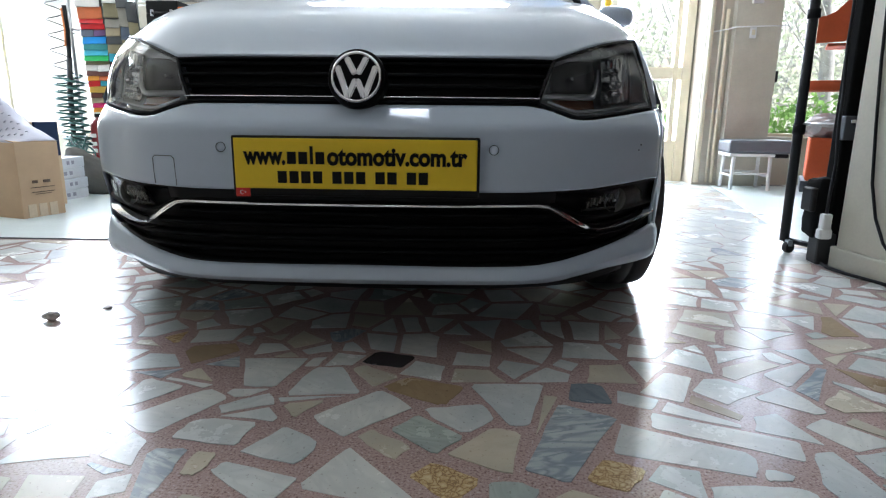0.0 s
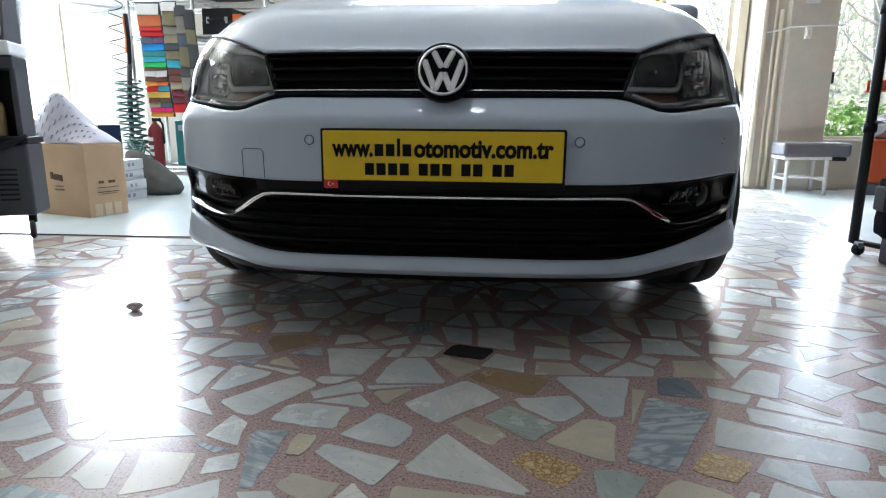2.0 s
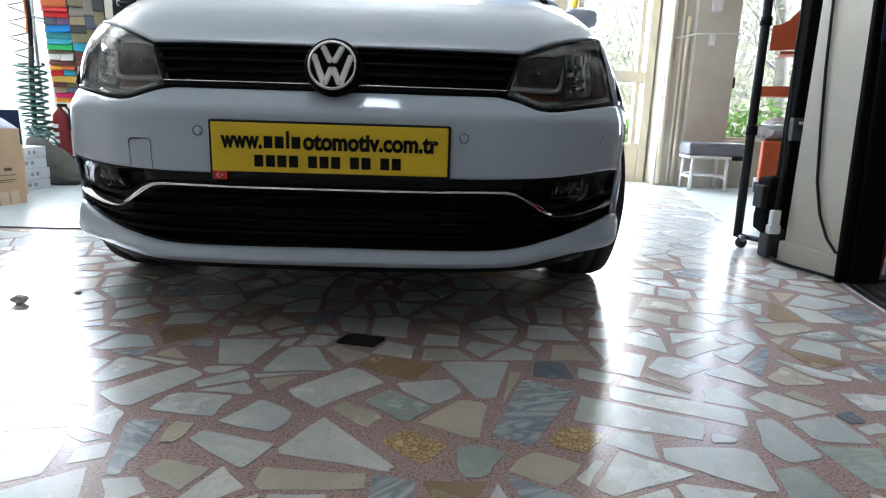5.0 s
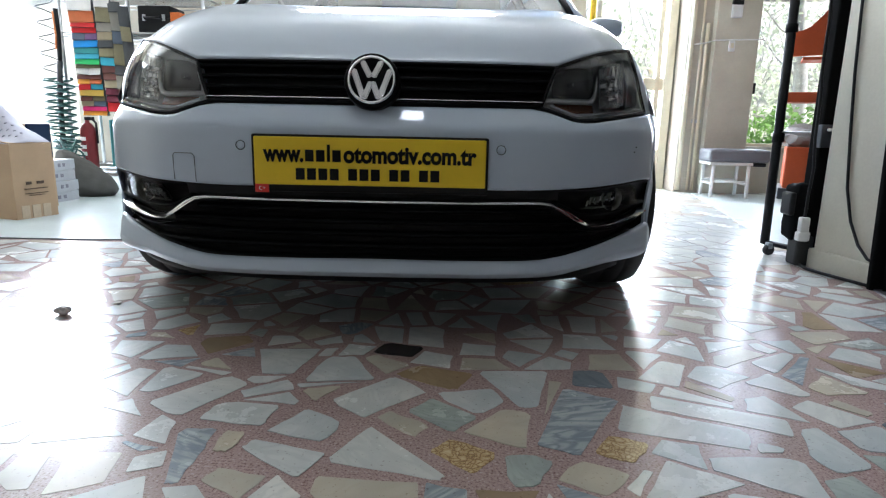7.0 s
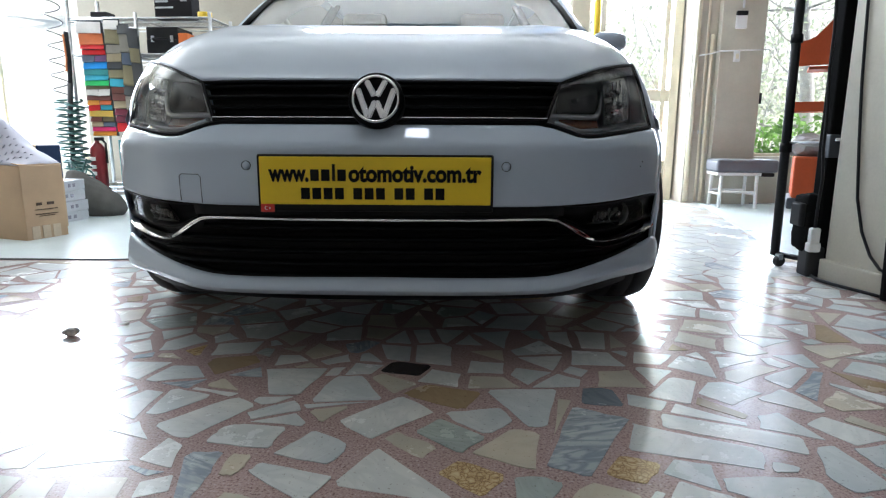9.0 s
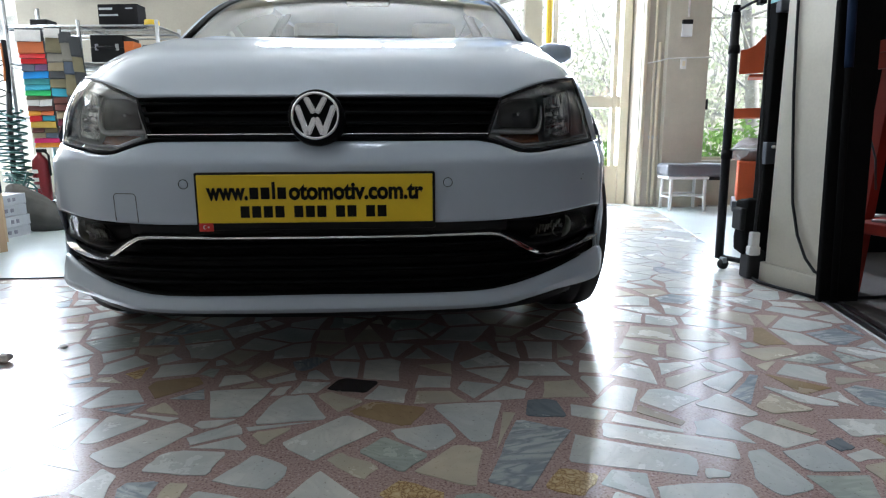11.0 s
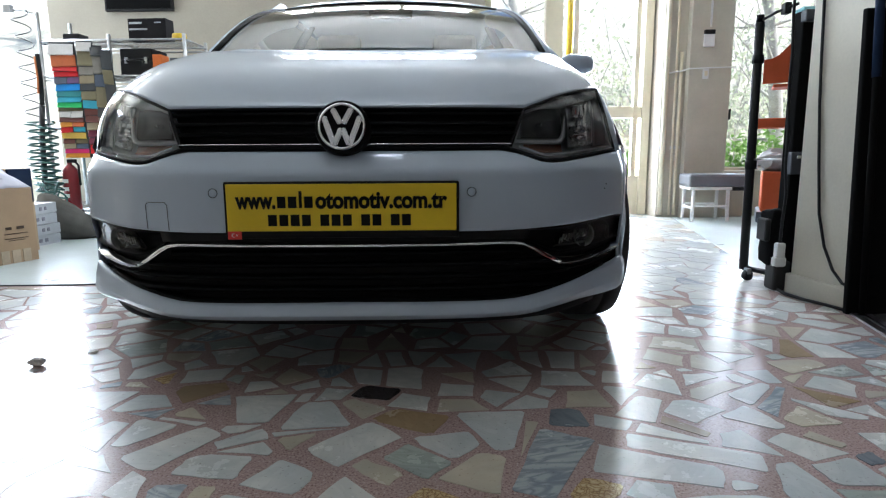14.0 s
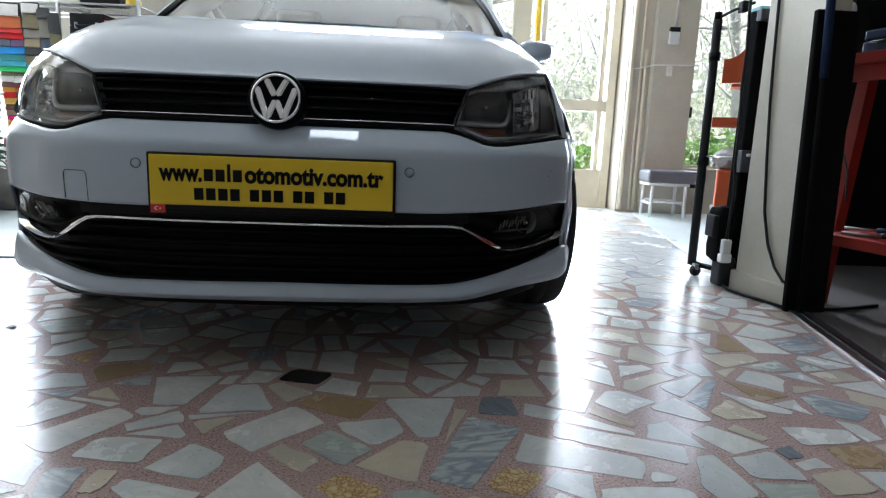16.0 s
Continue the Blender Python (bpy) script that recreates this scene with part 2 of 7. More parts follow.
def part(name, bm, material, parent=None, label="", smooth=False, at=None, turned=True):
    me = bpy.data.meshes.new(name)
    if turned:
        bmesh.ops.recalc_face_normals(bm, faces=bm.faces)
    if smooth:
        for f in bm.faces:
            f.smooth = True
    bm.to_mesh(me)
    bm.free()
    me.materials.append(material)
    ob = new(name, me)
    if parent is not None:
        ob.parent = parent
    if at is not None:
        ob.matrix_basis = at
    if label:
        tagged(ob, label)
    return ob


def thing(name, m, label, category, group="", kind=""):
    ob = new(name)
    ob.empty_display_size = 0.1
    ob.matrix_basis = m
    return tagged(ob, label, category, group, kind)


def box(bm, x0, x1, y0, y1, z0, z1, bevel=0.0, turn=None):
    """A box by its bounds, with rounded edges if asked; turn: a matrix on top."""
    made = bmesh.ops.create_cube(bm, size=1.0)["verts"]
    for v in made:
        v.co = Vector((x0 + (v.co.x + 0.5) * (x1 - x0), y0 + (v.co.y + 0.5) * (y1 - y0), z0 + (v.co.z + 0.5) * (z1 - z0)))
    if bevel:
        edges = list({e for v in made for e in v.link_edges})
        out = bmesh.ops.bevel(bm, geom=edges, offset=bevel, segments=2, profile=0.5, affect="EDGES")
        made = list({v for f in out["faces"] for v in f.verts} | {v for v in made if v.is_valid})
    if turn is not None:
        bmesh.ops.transform(bm, matrix=turn, verts=made)
    return made


def boxed(name, bounds, material, parent=None, label="", bevel=0.003, turn=None):
    bm = bmesh.new()
    box(bm, *bounds, bevel=bevel, turn=turn)
    return part(name, bm, material, parent, label)


def tube(bm, points, radius, sides=10, closed=False, caps=True):
    """A round bar along a line of points; radius: one, or one a point."""
    pts = [Vector(p) for p in points]
    n = len(pts)
    rad = list(radius) if isinstance(radius, (list, tuple)) else [radius] * n
    rings, up = [], None
    for i, p in enumerate(pts):
        a, b = pts[(i - 1) % n if closed else max(i - 1, 0)], pts[(i + 1) % n if closed else min(i + 1, n - 1)]
        d = (b - a).normalized()
        if up is None:
            up = Vector((0, 0, 1)) if abs(d.z) < 0.9 else Vector((1, 0, 0))
        side = d.cross(up).normalized()
        up = side.cross(d).normalized()
        rings.append([bm.verts.new(p + rad[i] * (math.cos(2 * math.pi * k / sides) * side + math.sin(2 * math.pi * k / sides) * up)) for k in range(sides)])
    for i in range(n if closed else n - 1):
        r, s = rings[i], rings[(i + 1) % n]
        for k in range(sides):
            bm.faces.new((r[k], r[(k + 1) % sides], s[(k + 1) % sides], s[k]))
    if caps and not closed:
        bm.faces.new(rings[0][::-1])
        bm.faces.new(rings[-1])


def tubed(name, points, radius, material, parent=None, label="", sides=10, closed=False):
    bm = bmesh.new()
    tube(bm, points, radius, sides, closed)
    return part(name, bm, material, parent, label, smooth=True)


def lathe(bm, profile, sides=32, m=None, close=False):
    """Turns (radius, height) round the z axis."""
    rings = []
    for r, h in profile:
        ring = [Vector((r * math.cos(2 * math.pi * k / sides), r * math.sin(2 * math.pi * k / sides), h)) for k in range(sides)]
        rings.append([bm.verts.new(m @ v if m is not None else v) for v in ring])
    for i in range(len(rings) - (0 if close else 1)):
        r, s = rings[i], rings[(i + 1) % len(rings)]
        for k in range(sides):
            bm.faces.new((r[k], r[(k + 1) % sides], s[(k + 1) % sides], s[k]))
    if not close:
        bm.faces.new(rings[0][::-1])
        bm.faces.new(rings[-1])


def slab(bm, outline, z0, z1, m=None):
    """A flat shape of a given outline (x, y) with thickness."""
    low = [Vector((x, y, z0)) for x, y in outline]
    high = [Vector((x, y, z1)) for x, y in outline]
    lo = [bm.verts.new(m @ v if m is not None else v) for v in low]
    hi = [bm.verts.new(m @ v if m is not None else v) for v in high]
    n = len(outline)
    bm.faces.new(lo[::-1])
    bm.faces.new(hi)
    for k in range(n):
        bm.faces.new((lo[k], lo[(k + 1) % n], hi[(k + 1) % n], hi[k]))


def sheet(bm, rows, roll=0.0, push=None):
    """A surface through rows of points; roll: how far its rim turns in, along push."""
    grid = [[bm.verts.new(Vector(p)) for p in r] for r in rows]
    for i in range(len(grid) - 1):
        for j in range(len(grid[0]) - 1):
            bm.faces.new((grid[i][j], grid[i][j + 1], grid[i + 1][j + 1], grid[i + 1][j]))
    if roll:
        rim = grid[0] + [r[-1] for r in grid[1:]] + grid[-1][-2::-1] + [r[0] for r in grid[-2:0:-1]]
        inner = [bm.verts.new(v.co + roll * Vector(push)) for v in rim]
        for k in range(len(rim)):
            j = (k + 1) % len(rim)
            bm.faces.new((rim[k], rim[j], inner[j], inner[k]))
    return grid


def curve_through(points):
    """A smooth monotone-safe line through (x, y) pairs, as a function."""
    xs, ys = [p[0] for p in points], [p[1] for p in points]
    d = [(ys[i + 1] - ys[i]) / (xs[i + 1] - xs[i]) for i in range(len(xs) - 1)]
    m = [d[0]] + [0.0 if d[i - 1] * d[i] <= 0 else 2 * d[i - 1] * d[i] / (d[i - 1] + d[i]) for i in range(1, len(d))] + [d[-1]]

    def value(x):
        if x <= xs[0]:
            return ys[0]
        if x >= xs[-1]:
            return ys[-1]
        i = max(k for k in range(len(xs) - 1) if xs[k] <= x)
        h = xs[i + 1] - xs[i]
        t = (x - xs[i]) / h
        return ((1 + 2 * t) * (1 - t) ** 2 * ys[i] + t * (1 - t) ** 2 * h * m[i] + t * t * (3 - 2 * t) * ys[i + 1] + t * t * (t - 1) * h * m[i + 1])
    return value


def line_through(points):
    return lambda x: float(np.interp(x, [p[0] for p in points], [p[1] for p in points]))


def lettering(name, text, size, m, material, parent, bold=0.0, width=1.0):
    cu = bpy.data.curves.new(name, "FONT")
    cu.body, cu.size, cu.align_x, cu.align_y, cu.extrude, cu.offset = text, size, "LEFT", "BOTTOM_BASELINE", 0.0006, bold
    tmp = bpy.data.objects.new(name, cu)
    scene.collection.objects.link(tmp)
    dg = bpy.context.evaluated_depsgraph_get()
    me = bpy.data.meshes.new_from_object(tmp.evaluated_get(dg))
    bpy.data.objects.remove(tmp)
    xs = [v.co.x for v in me.vertices]
    wide = max(xs) - min(xs)
    left = min(xs)
    for v in me.vertices:
        v.co.x = (v.co.x - left) * (width / wide)
    me.materials.clear()
    me.materials.append(material)
    ob = new(name, me)
    ob.parent = parent
    ob.matrix_basis = m
    return ob


# ---------------------------------------------------------------- the car
# car's own axes: x across, y back from the number plate, z up
CAR = pose(-0.2, 1.4, 0, 0, 0, 2.5)
car = thing("car", CAR, "white compact hatchback with black grilles, parked indoors on the marble floor", "car")

plan_front = curve_through([(0, 0.008), (0.15, 0.010), (0.30, 0.018), (0.41, 0.038), (0.52, 0.080), (0.60, 0.140), (0.66, 0.198), (0.70, 0.242), (0.735, 0.290), (0.765, 0.360), (0.79, 0.460), (0.802, 0.560), (0.82, 0.70)])
rise_front = curve_through([(0.13, 0.10), (0.165, 0.045), (0.19, 0.020), (0.215, 0.018), (0.235, 0.030), (0.30, 0.030), (0.36, 0.018), (0.40, 0.004), (0.44, 0.0), (0.50, 0.002), (0.525, 0.004), (0.538, 0.008), (0.546, 0.0145), (0.556, 0.025), (0.566, 0.0355), (0.576, 0.046), (0.585, 0.0550), (0.60, 0.0625), (0.64, 0.070), (0.69, 0.095), (0.757, 0.165), (0.80, 0.23)])


def front(x, z):
    return plan_front(abs(x)) + rise_front(z)


def spread(x0, x1, n):
    return [x0 + (x1 - x0) * k / (n - 1) for k in range(n)]


def patch(bm, xs, low, high, nz=8, off=0.0, roll=0.0, push=(0, 1, 0)):
    """A piece of the car's front between two lines z(|x|), set off along the car."""
    rows = []
    for k in range(nz):
        rows.append([(x, front(x, z) + off, z) for x in xs for z in [low(abs(x)) + (high(abs(x)) - low(abs(x))) * k / (nz - 1)]])
    return sheet(bm, rows, roll, push)


def strip(name, pts, half, proud, material, parent, label="", mirror=False, thick=0.006):
    """A rounded moulding along (x, z) points on the car's front; half: its half height, one a point."""
    bm = bmesh.new()
    halves = half if isinstance(half, (list, tuple)) else [half] * len(pts)
    for sgn in ((1, -1) if mirror else (1,)):
        rows = [[], [], [], [], []]
        for (x, z), h in zip(pts, halves):
            for k, (dz, dy) in enumerate(((-1, thick), (-0.8, 0), (0, -0.25 * thick), (0.8, 0), (1, thick))):
                rows[k].append((sgn * x, front(x, z) - proud + dy, z + dz * h))
        sheet(bm, rows)
    return part(name, bm, material, parent, label, smooth=True)


WIDE = [-0.735, -0.72, -0.70, -0.68, -0.65, -0.62, -0.59, -0.56, -0.53, -0.50, -0.47, -0.44, -0.41, -0.37, -0.32, -0.26, -0.18, -0.09]
WIDE = WIDE + [0.0] + [-x for x in WIDE[::-1]]

# bumper skin: the band under grille and lamps, its two corners, and the lip
band_low = curve_through([(0, 0.398), (0.35, 0.398), (0.50, 0.402), (0.62, 0.408), (0.70, 0.412), (0.735, 0.408), (0.80, 0.36)])
band_high = line_through([(0, 0.583), (0.385, 0.584), (0.40, 0.580), (0.44, 0.567), (0.468, 0.557), (0.485, 0.553), (0.53, 0.555), (0.62, 0.567), (0.738, 0.583), (0.80, 0.590), (0.83, 0.592)])
lip_high = curve_through([(0, 0.225), (0.30, 0.223), (0.38, 0.223), (0.46, 0.230), (0.53, 0.243), (0.64, 0.262), (0.70, 0.272), (0.735, 0.280), (0.76, 0.276), (0.80, 0.262)])
lip_low = curve_through([(0, 0.177), (0.40, 0.177), (0.45, 0.180), (0.52, 0.192), (0.60, 0.197), (0.68, 0.195), (0.72, 0.196), (0.75, 0.206), (0.775, 0.226), (0.80, 0.250)])
bm = bmesh.new()
patch(bm, WIDE, band_low, band_high, 26, 0, 0.02)
for s in (1, -1):
    xs = [s * x for x in (0.735, 0.75, 0.765, 0.778, 0.788, 0.796)]
    patch(bm, xs, lambda x: lip_high(x) - 0.012, band_high, 16, 0, 0.015)
bumper = part("bumper", bm, WHITE_PAINT, car, "white painted bumper skin", smooth=True)
bm = bmesh.new()
rows = []
tips = (0.745, 0.755, 0.765, 0.775, 0.784, 0.792)
LIP = [-x for x in tips[::-1]] + WIDE + list(tips)
for f, dy in ((0.0, 0.026), (0.05, 0.008), (0.20, 0.001), (0.36, -0.007), (0.40, -0.010), (0.44, -0.0105), (0.60, -0.007), (0.90, 0.001), (0.95, 0.004), (1.0, 0.014)):
    row = []
    for x in LIP:
        z = lip_low(abs(x)) + f * (lip_high(abs(x)) - lip_low(abs(x)))
        # the ledge dies away round the corner, where the lip flares out
        k = max(0.0, min(1.0, (abs(x) - 0.60) / 0.14))
        flare = 0.014 * k * math.sin(math.pi * min(1, 0.25 + 0.6 * f))
        row.append((x + math.copysign(flare, x), front(x, z) + dy * (1 - 0.8 * k) - 0.4 * flare, z))
    rows.append(row)
sheet(bm, rows, 0.015, (0, 1, 0.2))
part("bumper_lip", bm, WHITE_PAINT, car, "white bumper lip with a ledge", smooth=True)
bm = bmesh.new()
spoiler = curve_through([(0, 0.150), (0.5, 0.155), (0.735, 0.185)])
patch(bm, [x for x in WIDE if abs(x) < 0.66], spoiler, lambda x: lip_low(x) + 0.004, 4, 0.035, 0.05)
part("spoiler", bm, BLACK_PLASTIC, car, "black rubber spoiler under the bumper", smooth=True)

# lower black area and its grille
lower = new("lower_grille")
lower.parent = car
bm = bmesh.new()
patch(bm, WIDE, lambda x: lip_high(x) - 0.006, lambda x: band_low(x) + 0.006, 10, 0.060, 0)
part("grille_back", bm, DARK, lower)
bm = bmesh.new()
inner = [x for x in WIDE if abs(x) <= 0.45]
patch(bm, inner, lambda x: 0.372, lambda x: band_low(x) + 0.003, 5, 0.004, 0.03)
part("grille_top_bar", bm, BLACK_PLASTIC, lower, smooth=True)
for k, z in enumerate((0.252, 0.282, 0.312, 0.341)):
    reach = (0.56, 0.56, 0.50, 0.43)[k]
    strip("slat", [(x, z) for x in spread(-reach, reach, 31)], 0.0075, -0.018, BLACK_GLOSS, lower, thick=0.022)
bm = bmesh.new()
patch(bm, [x for x in WIDE if abs(x) <= 0.69], lambda x: lip_high(x) - 0.003, lambda x: lip_high(x) + 0.006, 3, 0.012, 0.03)
part("grille_sill", bm, BLACK_GLOSS, lower, smooth=True)

# chrome line that dips under the fog lamps
dip = [(0.0, 0.366), (0.12, 0.366), (0.24, 0.366), (0.36, 0.367), (0.40, 0.366), (0.425, 0.362), (0.45, 0.350), (0.475, 0.335), (0.50, 0.321), (0.525, 0.311), (0.56, 0.308), (0.60, 0.309), (0.65, 0.313), (0.70, 0.318), (0.746, 0.322)]
wide = [0.0026] * 4 + [0.0030, 0.0040, 0.005, 0.0055, 0.006, 0.0075, 0.009, 0.0095, 0.0095, 0.0095, 0.008]
bm = bmesh.new()
for s in (1, -1):
    rows = [[], [], [], [], [], [], []]
    for (x, z), h in zip(dip, wide):
        back = 0.036 * max(0.0, min(1.0, (h - 0.0055) / 0.0035))
        for k, (dz, dy) in enumerate(((-1, 0.008), (-0.88, 0.0), (-0.82, 0.001), (-0.2, back * 0.34), (0.4, back * 0.67), (0.99, back), (1, back + 0.010))):
            rows[k].append((s * x, front(x, z) - 0.006 + dy, z + dz * h))
    sheet(bm, rows)
part("chrome_strip", bm, CHROME, car, "chrome moulding along the lower grille", smooth=True)
under = [(0.50, 0.297), (0.56, 0.286), (0.62, 0.288), (0.68, 0.298), (0.742, 0.310)]
for s in (1, -1):
    strip("corner_edge", [(s * x, z) for x, z in under], [0.002, 0.003, 0.003, 0.003, 0.003], -0.004, BLACK_GLOSS, car, thick=0.012)

# fog lamps in their black bezels
for s in (1, -1):
    fog = new("fog_lamp")
    fog.parent = car
    fl = curve_through([(0.42, 0.372), (0.46, 0.354), (0.50, 0.336), (0.53, 0.331), (0.60, 0.333), (0.735, 0.343)])
    bm = bmesh.new()
    xs = [s * x for x in spread(0.43, 0.735, 22)]
    rows = [[(x, front(x, z) + 0.030 - 0.026 * (1 - min(1, min(f, 1 - f) * 5)), z) for x in xs for z in [fl(abs(x)) + f * (band_low(abs(x)) - 0.002 - fl(abs(x)))]] for f in (0, 0.08, 0.2, 0.5, 0.8, 0.92, 1)]
    sheet(bm, rows, 0.02, (0, 1, 0))
    part("bezel", bm, BLACK_GLOSS, fog, smooth=True)
    bm = bmesh.new()
    ll = line_through([(0.507, 0.345), (0.70, 0.342)])
    lh = line_through([(0.507, 0.349), (0.530, 0.394), (0.66, 0.402), (0.69, 0.380), (0.70, 0.352)])
    rows = [[(x, front(x, z) + 0.050 - 0.028 * abs(2 * f - 1) ** 2, z) for x in [s * v for v in spread(0.507, 0.70, 18)] for z in [ll(abs(x)) + f * (lh(abs(x)) - ll(abs(x)))]] for f in spread(0, 1, 9)]
    sheet(bm, rows)
    part("reflector", bm, FOG_GREY, fog, smooth=True)
    bm = bmesh.new()
    cx = s * 0.60
    bowl = Matrix.Translation((cx, front(cx, 0.365) + 0.024, 0.366)) @ pose(0, 0, 0, 90, 0, s * 24)
    lathe(bm, [(0.004, -0.03), (0.014, -0.026), (0.024, -0.012), (0.029, 0.004), (0.031, 0.006), (0.031, 0.0), (0.026, -0.016), (0.012, -0.034)], 24, bowl)
    part("bowl", bm, FOG_GREY, fog, smooth=True)
    bm = bmesh.new()
    lathe(bm, [(0.004, -0.02), (0.006, -0.012), (0.006, 0.004), (0.002, 0.008)], 12, bowl)
    part("bulb", bm, SMOKED, fog, smooth=True)
    bm = bmesh.new()
    for k in range(9):
        x = s * (0.524 + 0.0085 * k)
        z = 0.352 + 0.003 * (k % 3) + 0.0012 * k
        y = front(x, z) + 0.020
        box(bm, -0.002, 0.002, -0.004, 0.004, 0.0, 0.016 + 0.004 * (k % 2), 0.0008, Matrix.Translation((x, y, z)) @ pose(0, 0, 0, 0, s * 14, 0))
    part("lens_facets", bm, FOG_GREY, fog)
    bm = bmesh.new()
    rows = [[(x, front(x, z) + 0.014, z) for x in [s * v for v in spread(0.507, 0.70, 18)] for z in [ll(abs(x)) + f * (lh(abs(x)) - ll(abs(x)))]] for f in spread(0, 1, 6)]
    sheet(bm, rows)
    part("lens", bm, FOG_LENS, fog, "clear fog lamp lens", smooth=True)

# upper grille
upper = new("upper_grille")
upper.parent = car
side_in = line_through([(0.586, 0.394), (0.684, 0.430)])


def grille_rows(off, z0, z1, n, inset=0.0):
    rows = []
    for z in spread(z0, z1, n):
        e = side_in(z) - inset
        rows.append([(e * u, front(e * u, z) + off, z) for u in spread(-1, 1, 33)])
    return rows


bm = bmesh.new()
sheet(bm, grille_rows(0.045, 0.583, 0.692, 5, -0.004))
part("grille_back", bm, DARK, upper)
for z in (0.624, 0.648, 0.672):
    e = side_in(z)
    strip("slat", [(x, z) for x in spread(-e, e, 33)], 0.006, -0.010, BLACK_GLOSS, upper, thick=0.02)
strip("chrome_strip", [(x, 0.600) for x in spread(-0.398, 0.398, 33)], 0.0022, 0.002, CHROME, upper, "thin chrome line across the grille", thick=0.012)
strip("grille_rim", [(x, 0.5895) for x in spread(-0.394, 0.394, 33)], 0.0065, -0.001, BLACK_GLOSS, upper, thick=0.02)
strip("grille_rim", [(x, 0.6835) for x in spread(-0.429, 0.429, 33)], 0.0045, -0.004, BLACK_GLOSS, upper, thick=0.02)

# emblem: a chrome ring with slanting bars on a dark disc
emblem = new("emblem")
emblem.parent = car
emblem.matrix_basis = Matrix.Translation((0.0, 0.052, 0.637)) @ pose(0, 0, 0, 90 - 12, 0, 0)
bm = bmesh.new()
lathe(bm, [(0.001, 0.014), (0.03, 0.0135), (0.055, 0.0115), (0.0610, 0.010), (0.0635, 0.004), (0.0640, -0.03)], 48)
part("disc", bm, BLACK_GLOSS, emblem, smooth=True)
bm = bmesh.new()
lathe(bm, [(0.0475, 0.011), (0.0483, 0.0165), (0.0512, 0.0186), (0.0545, 0.0165), (0.0555, 0.010)], 48, close=True)
part("ring", bm, CHROME, emblem, "chrome ring", smooth=True)
bars = ((-0.022, 0.042, -0.003, 0.006), (0.022, 0.042, 0.003, 0.006), (-0.042, 0.024, -0.0175, -0.043), (-0.0175, -0.043, -0.001, -0.004), (0.0175, -0.043, 0.001, -0.004), (0.042, 0.024, 0.0175, -0.043))
for x0, y0, x1, y1 in bars:
    bm = bmesh.new()
    a, b = Vector((x0, y0)), Vector((x1, y1))
    d = (b - a).normalized()
    nrm = Vector((-d.y, d.x)) * 0.0066
    slab(bm, [tuple(a + nrm), tuple(a - nrm), tuple(b - nrm), tuple(b + nrm)], 0.010, 0.0165)
    bmesh.ops.bevel(bm, geom=list(bm.edges), offset=0.0024, segments=3, affect="EDGES")
    part("chrome_bar", bm, EMBLEM_CHROME, emblem)

# head lamps
lamp_low = line_through([(0.395, 0.589), (0.44, 0.574), (0.468, 0.564), (0.485, 0.560), (0.53, 0.562), (0.62, 0.574), (0.712, 0.5865)])
lamp_high = line_through([(0.395, 0.592), (0.413, 0.638), (0.433, 0.684), (0.50, 0.709), (0.56, 0.729), (0.62, 0.745), (0.672, 0.755), (0.678, 0.700), (0.690, 0.643), (0.712, 0.5915)])
lamp_x = [0.395, 0.404, 0.413, 0.423, 0.433, 0.45, 0.468, 0.485, 0.51, 0.53, 0.56, 0.59, 0.62, 0.645, 0.672, 0.675, 0.678, 0.684, 0.690, 0.701, 0.712]
lamp_out = line_through([(0.584, 0.715), (0.5915, 0.712), (0.643, 0.690), (0.700, 0.678), (0.757, 0.672)])
wing_out = line_through([(0.584, 0.743), (0.643, 0.719), (0.694, 0.699), (0.757, 0.678)])


def lamp_sheet(bm, x0, x1, low, high, depth, nx=12, nz=10, s=1):
    """A surface inside a lamp between two lines z(x); depth(u, f): how far it lies behind the lens."""
    sheet(bm, [[(s * x, front(x, z) + depth(u, f), z) for u in spread(0, 1, nx) for x in [x0 + (x1 - x0) * u] for z in [low(x) + f * (high(x) - low(x))]] for f in spread(0, 1, nz)], 0.004, (0, 1, 0))


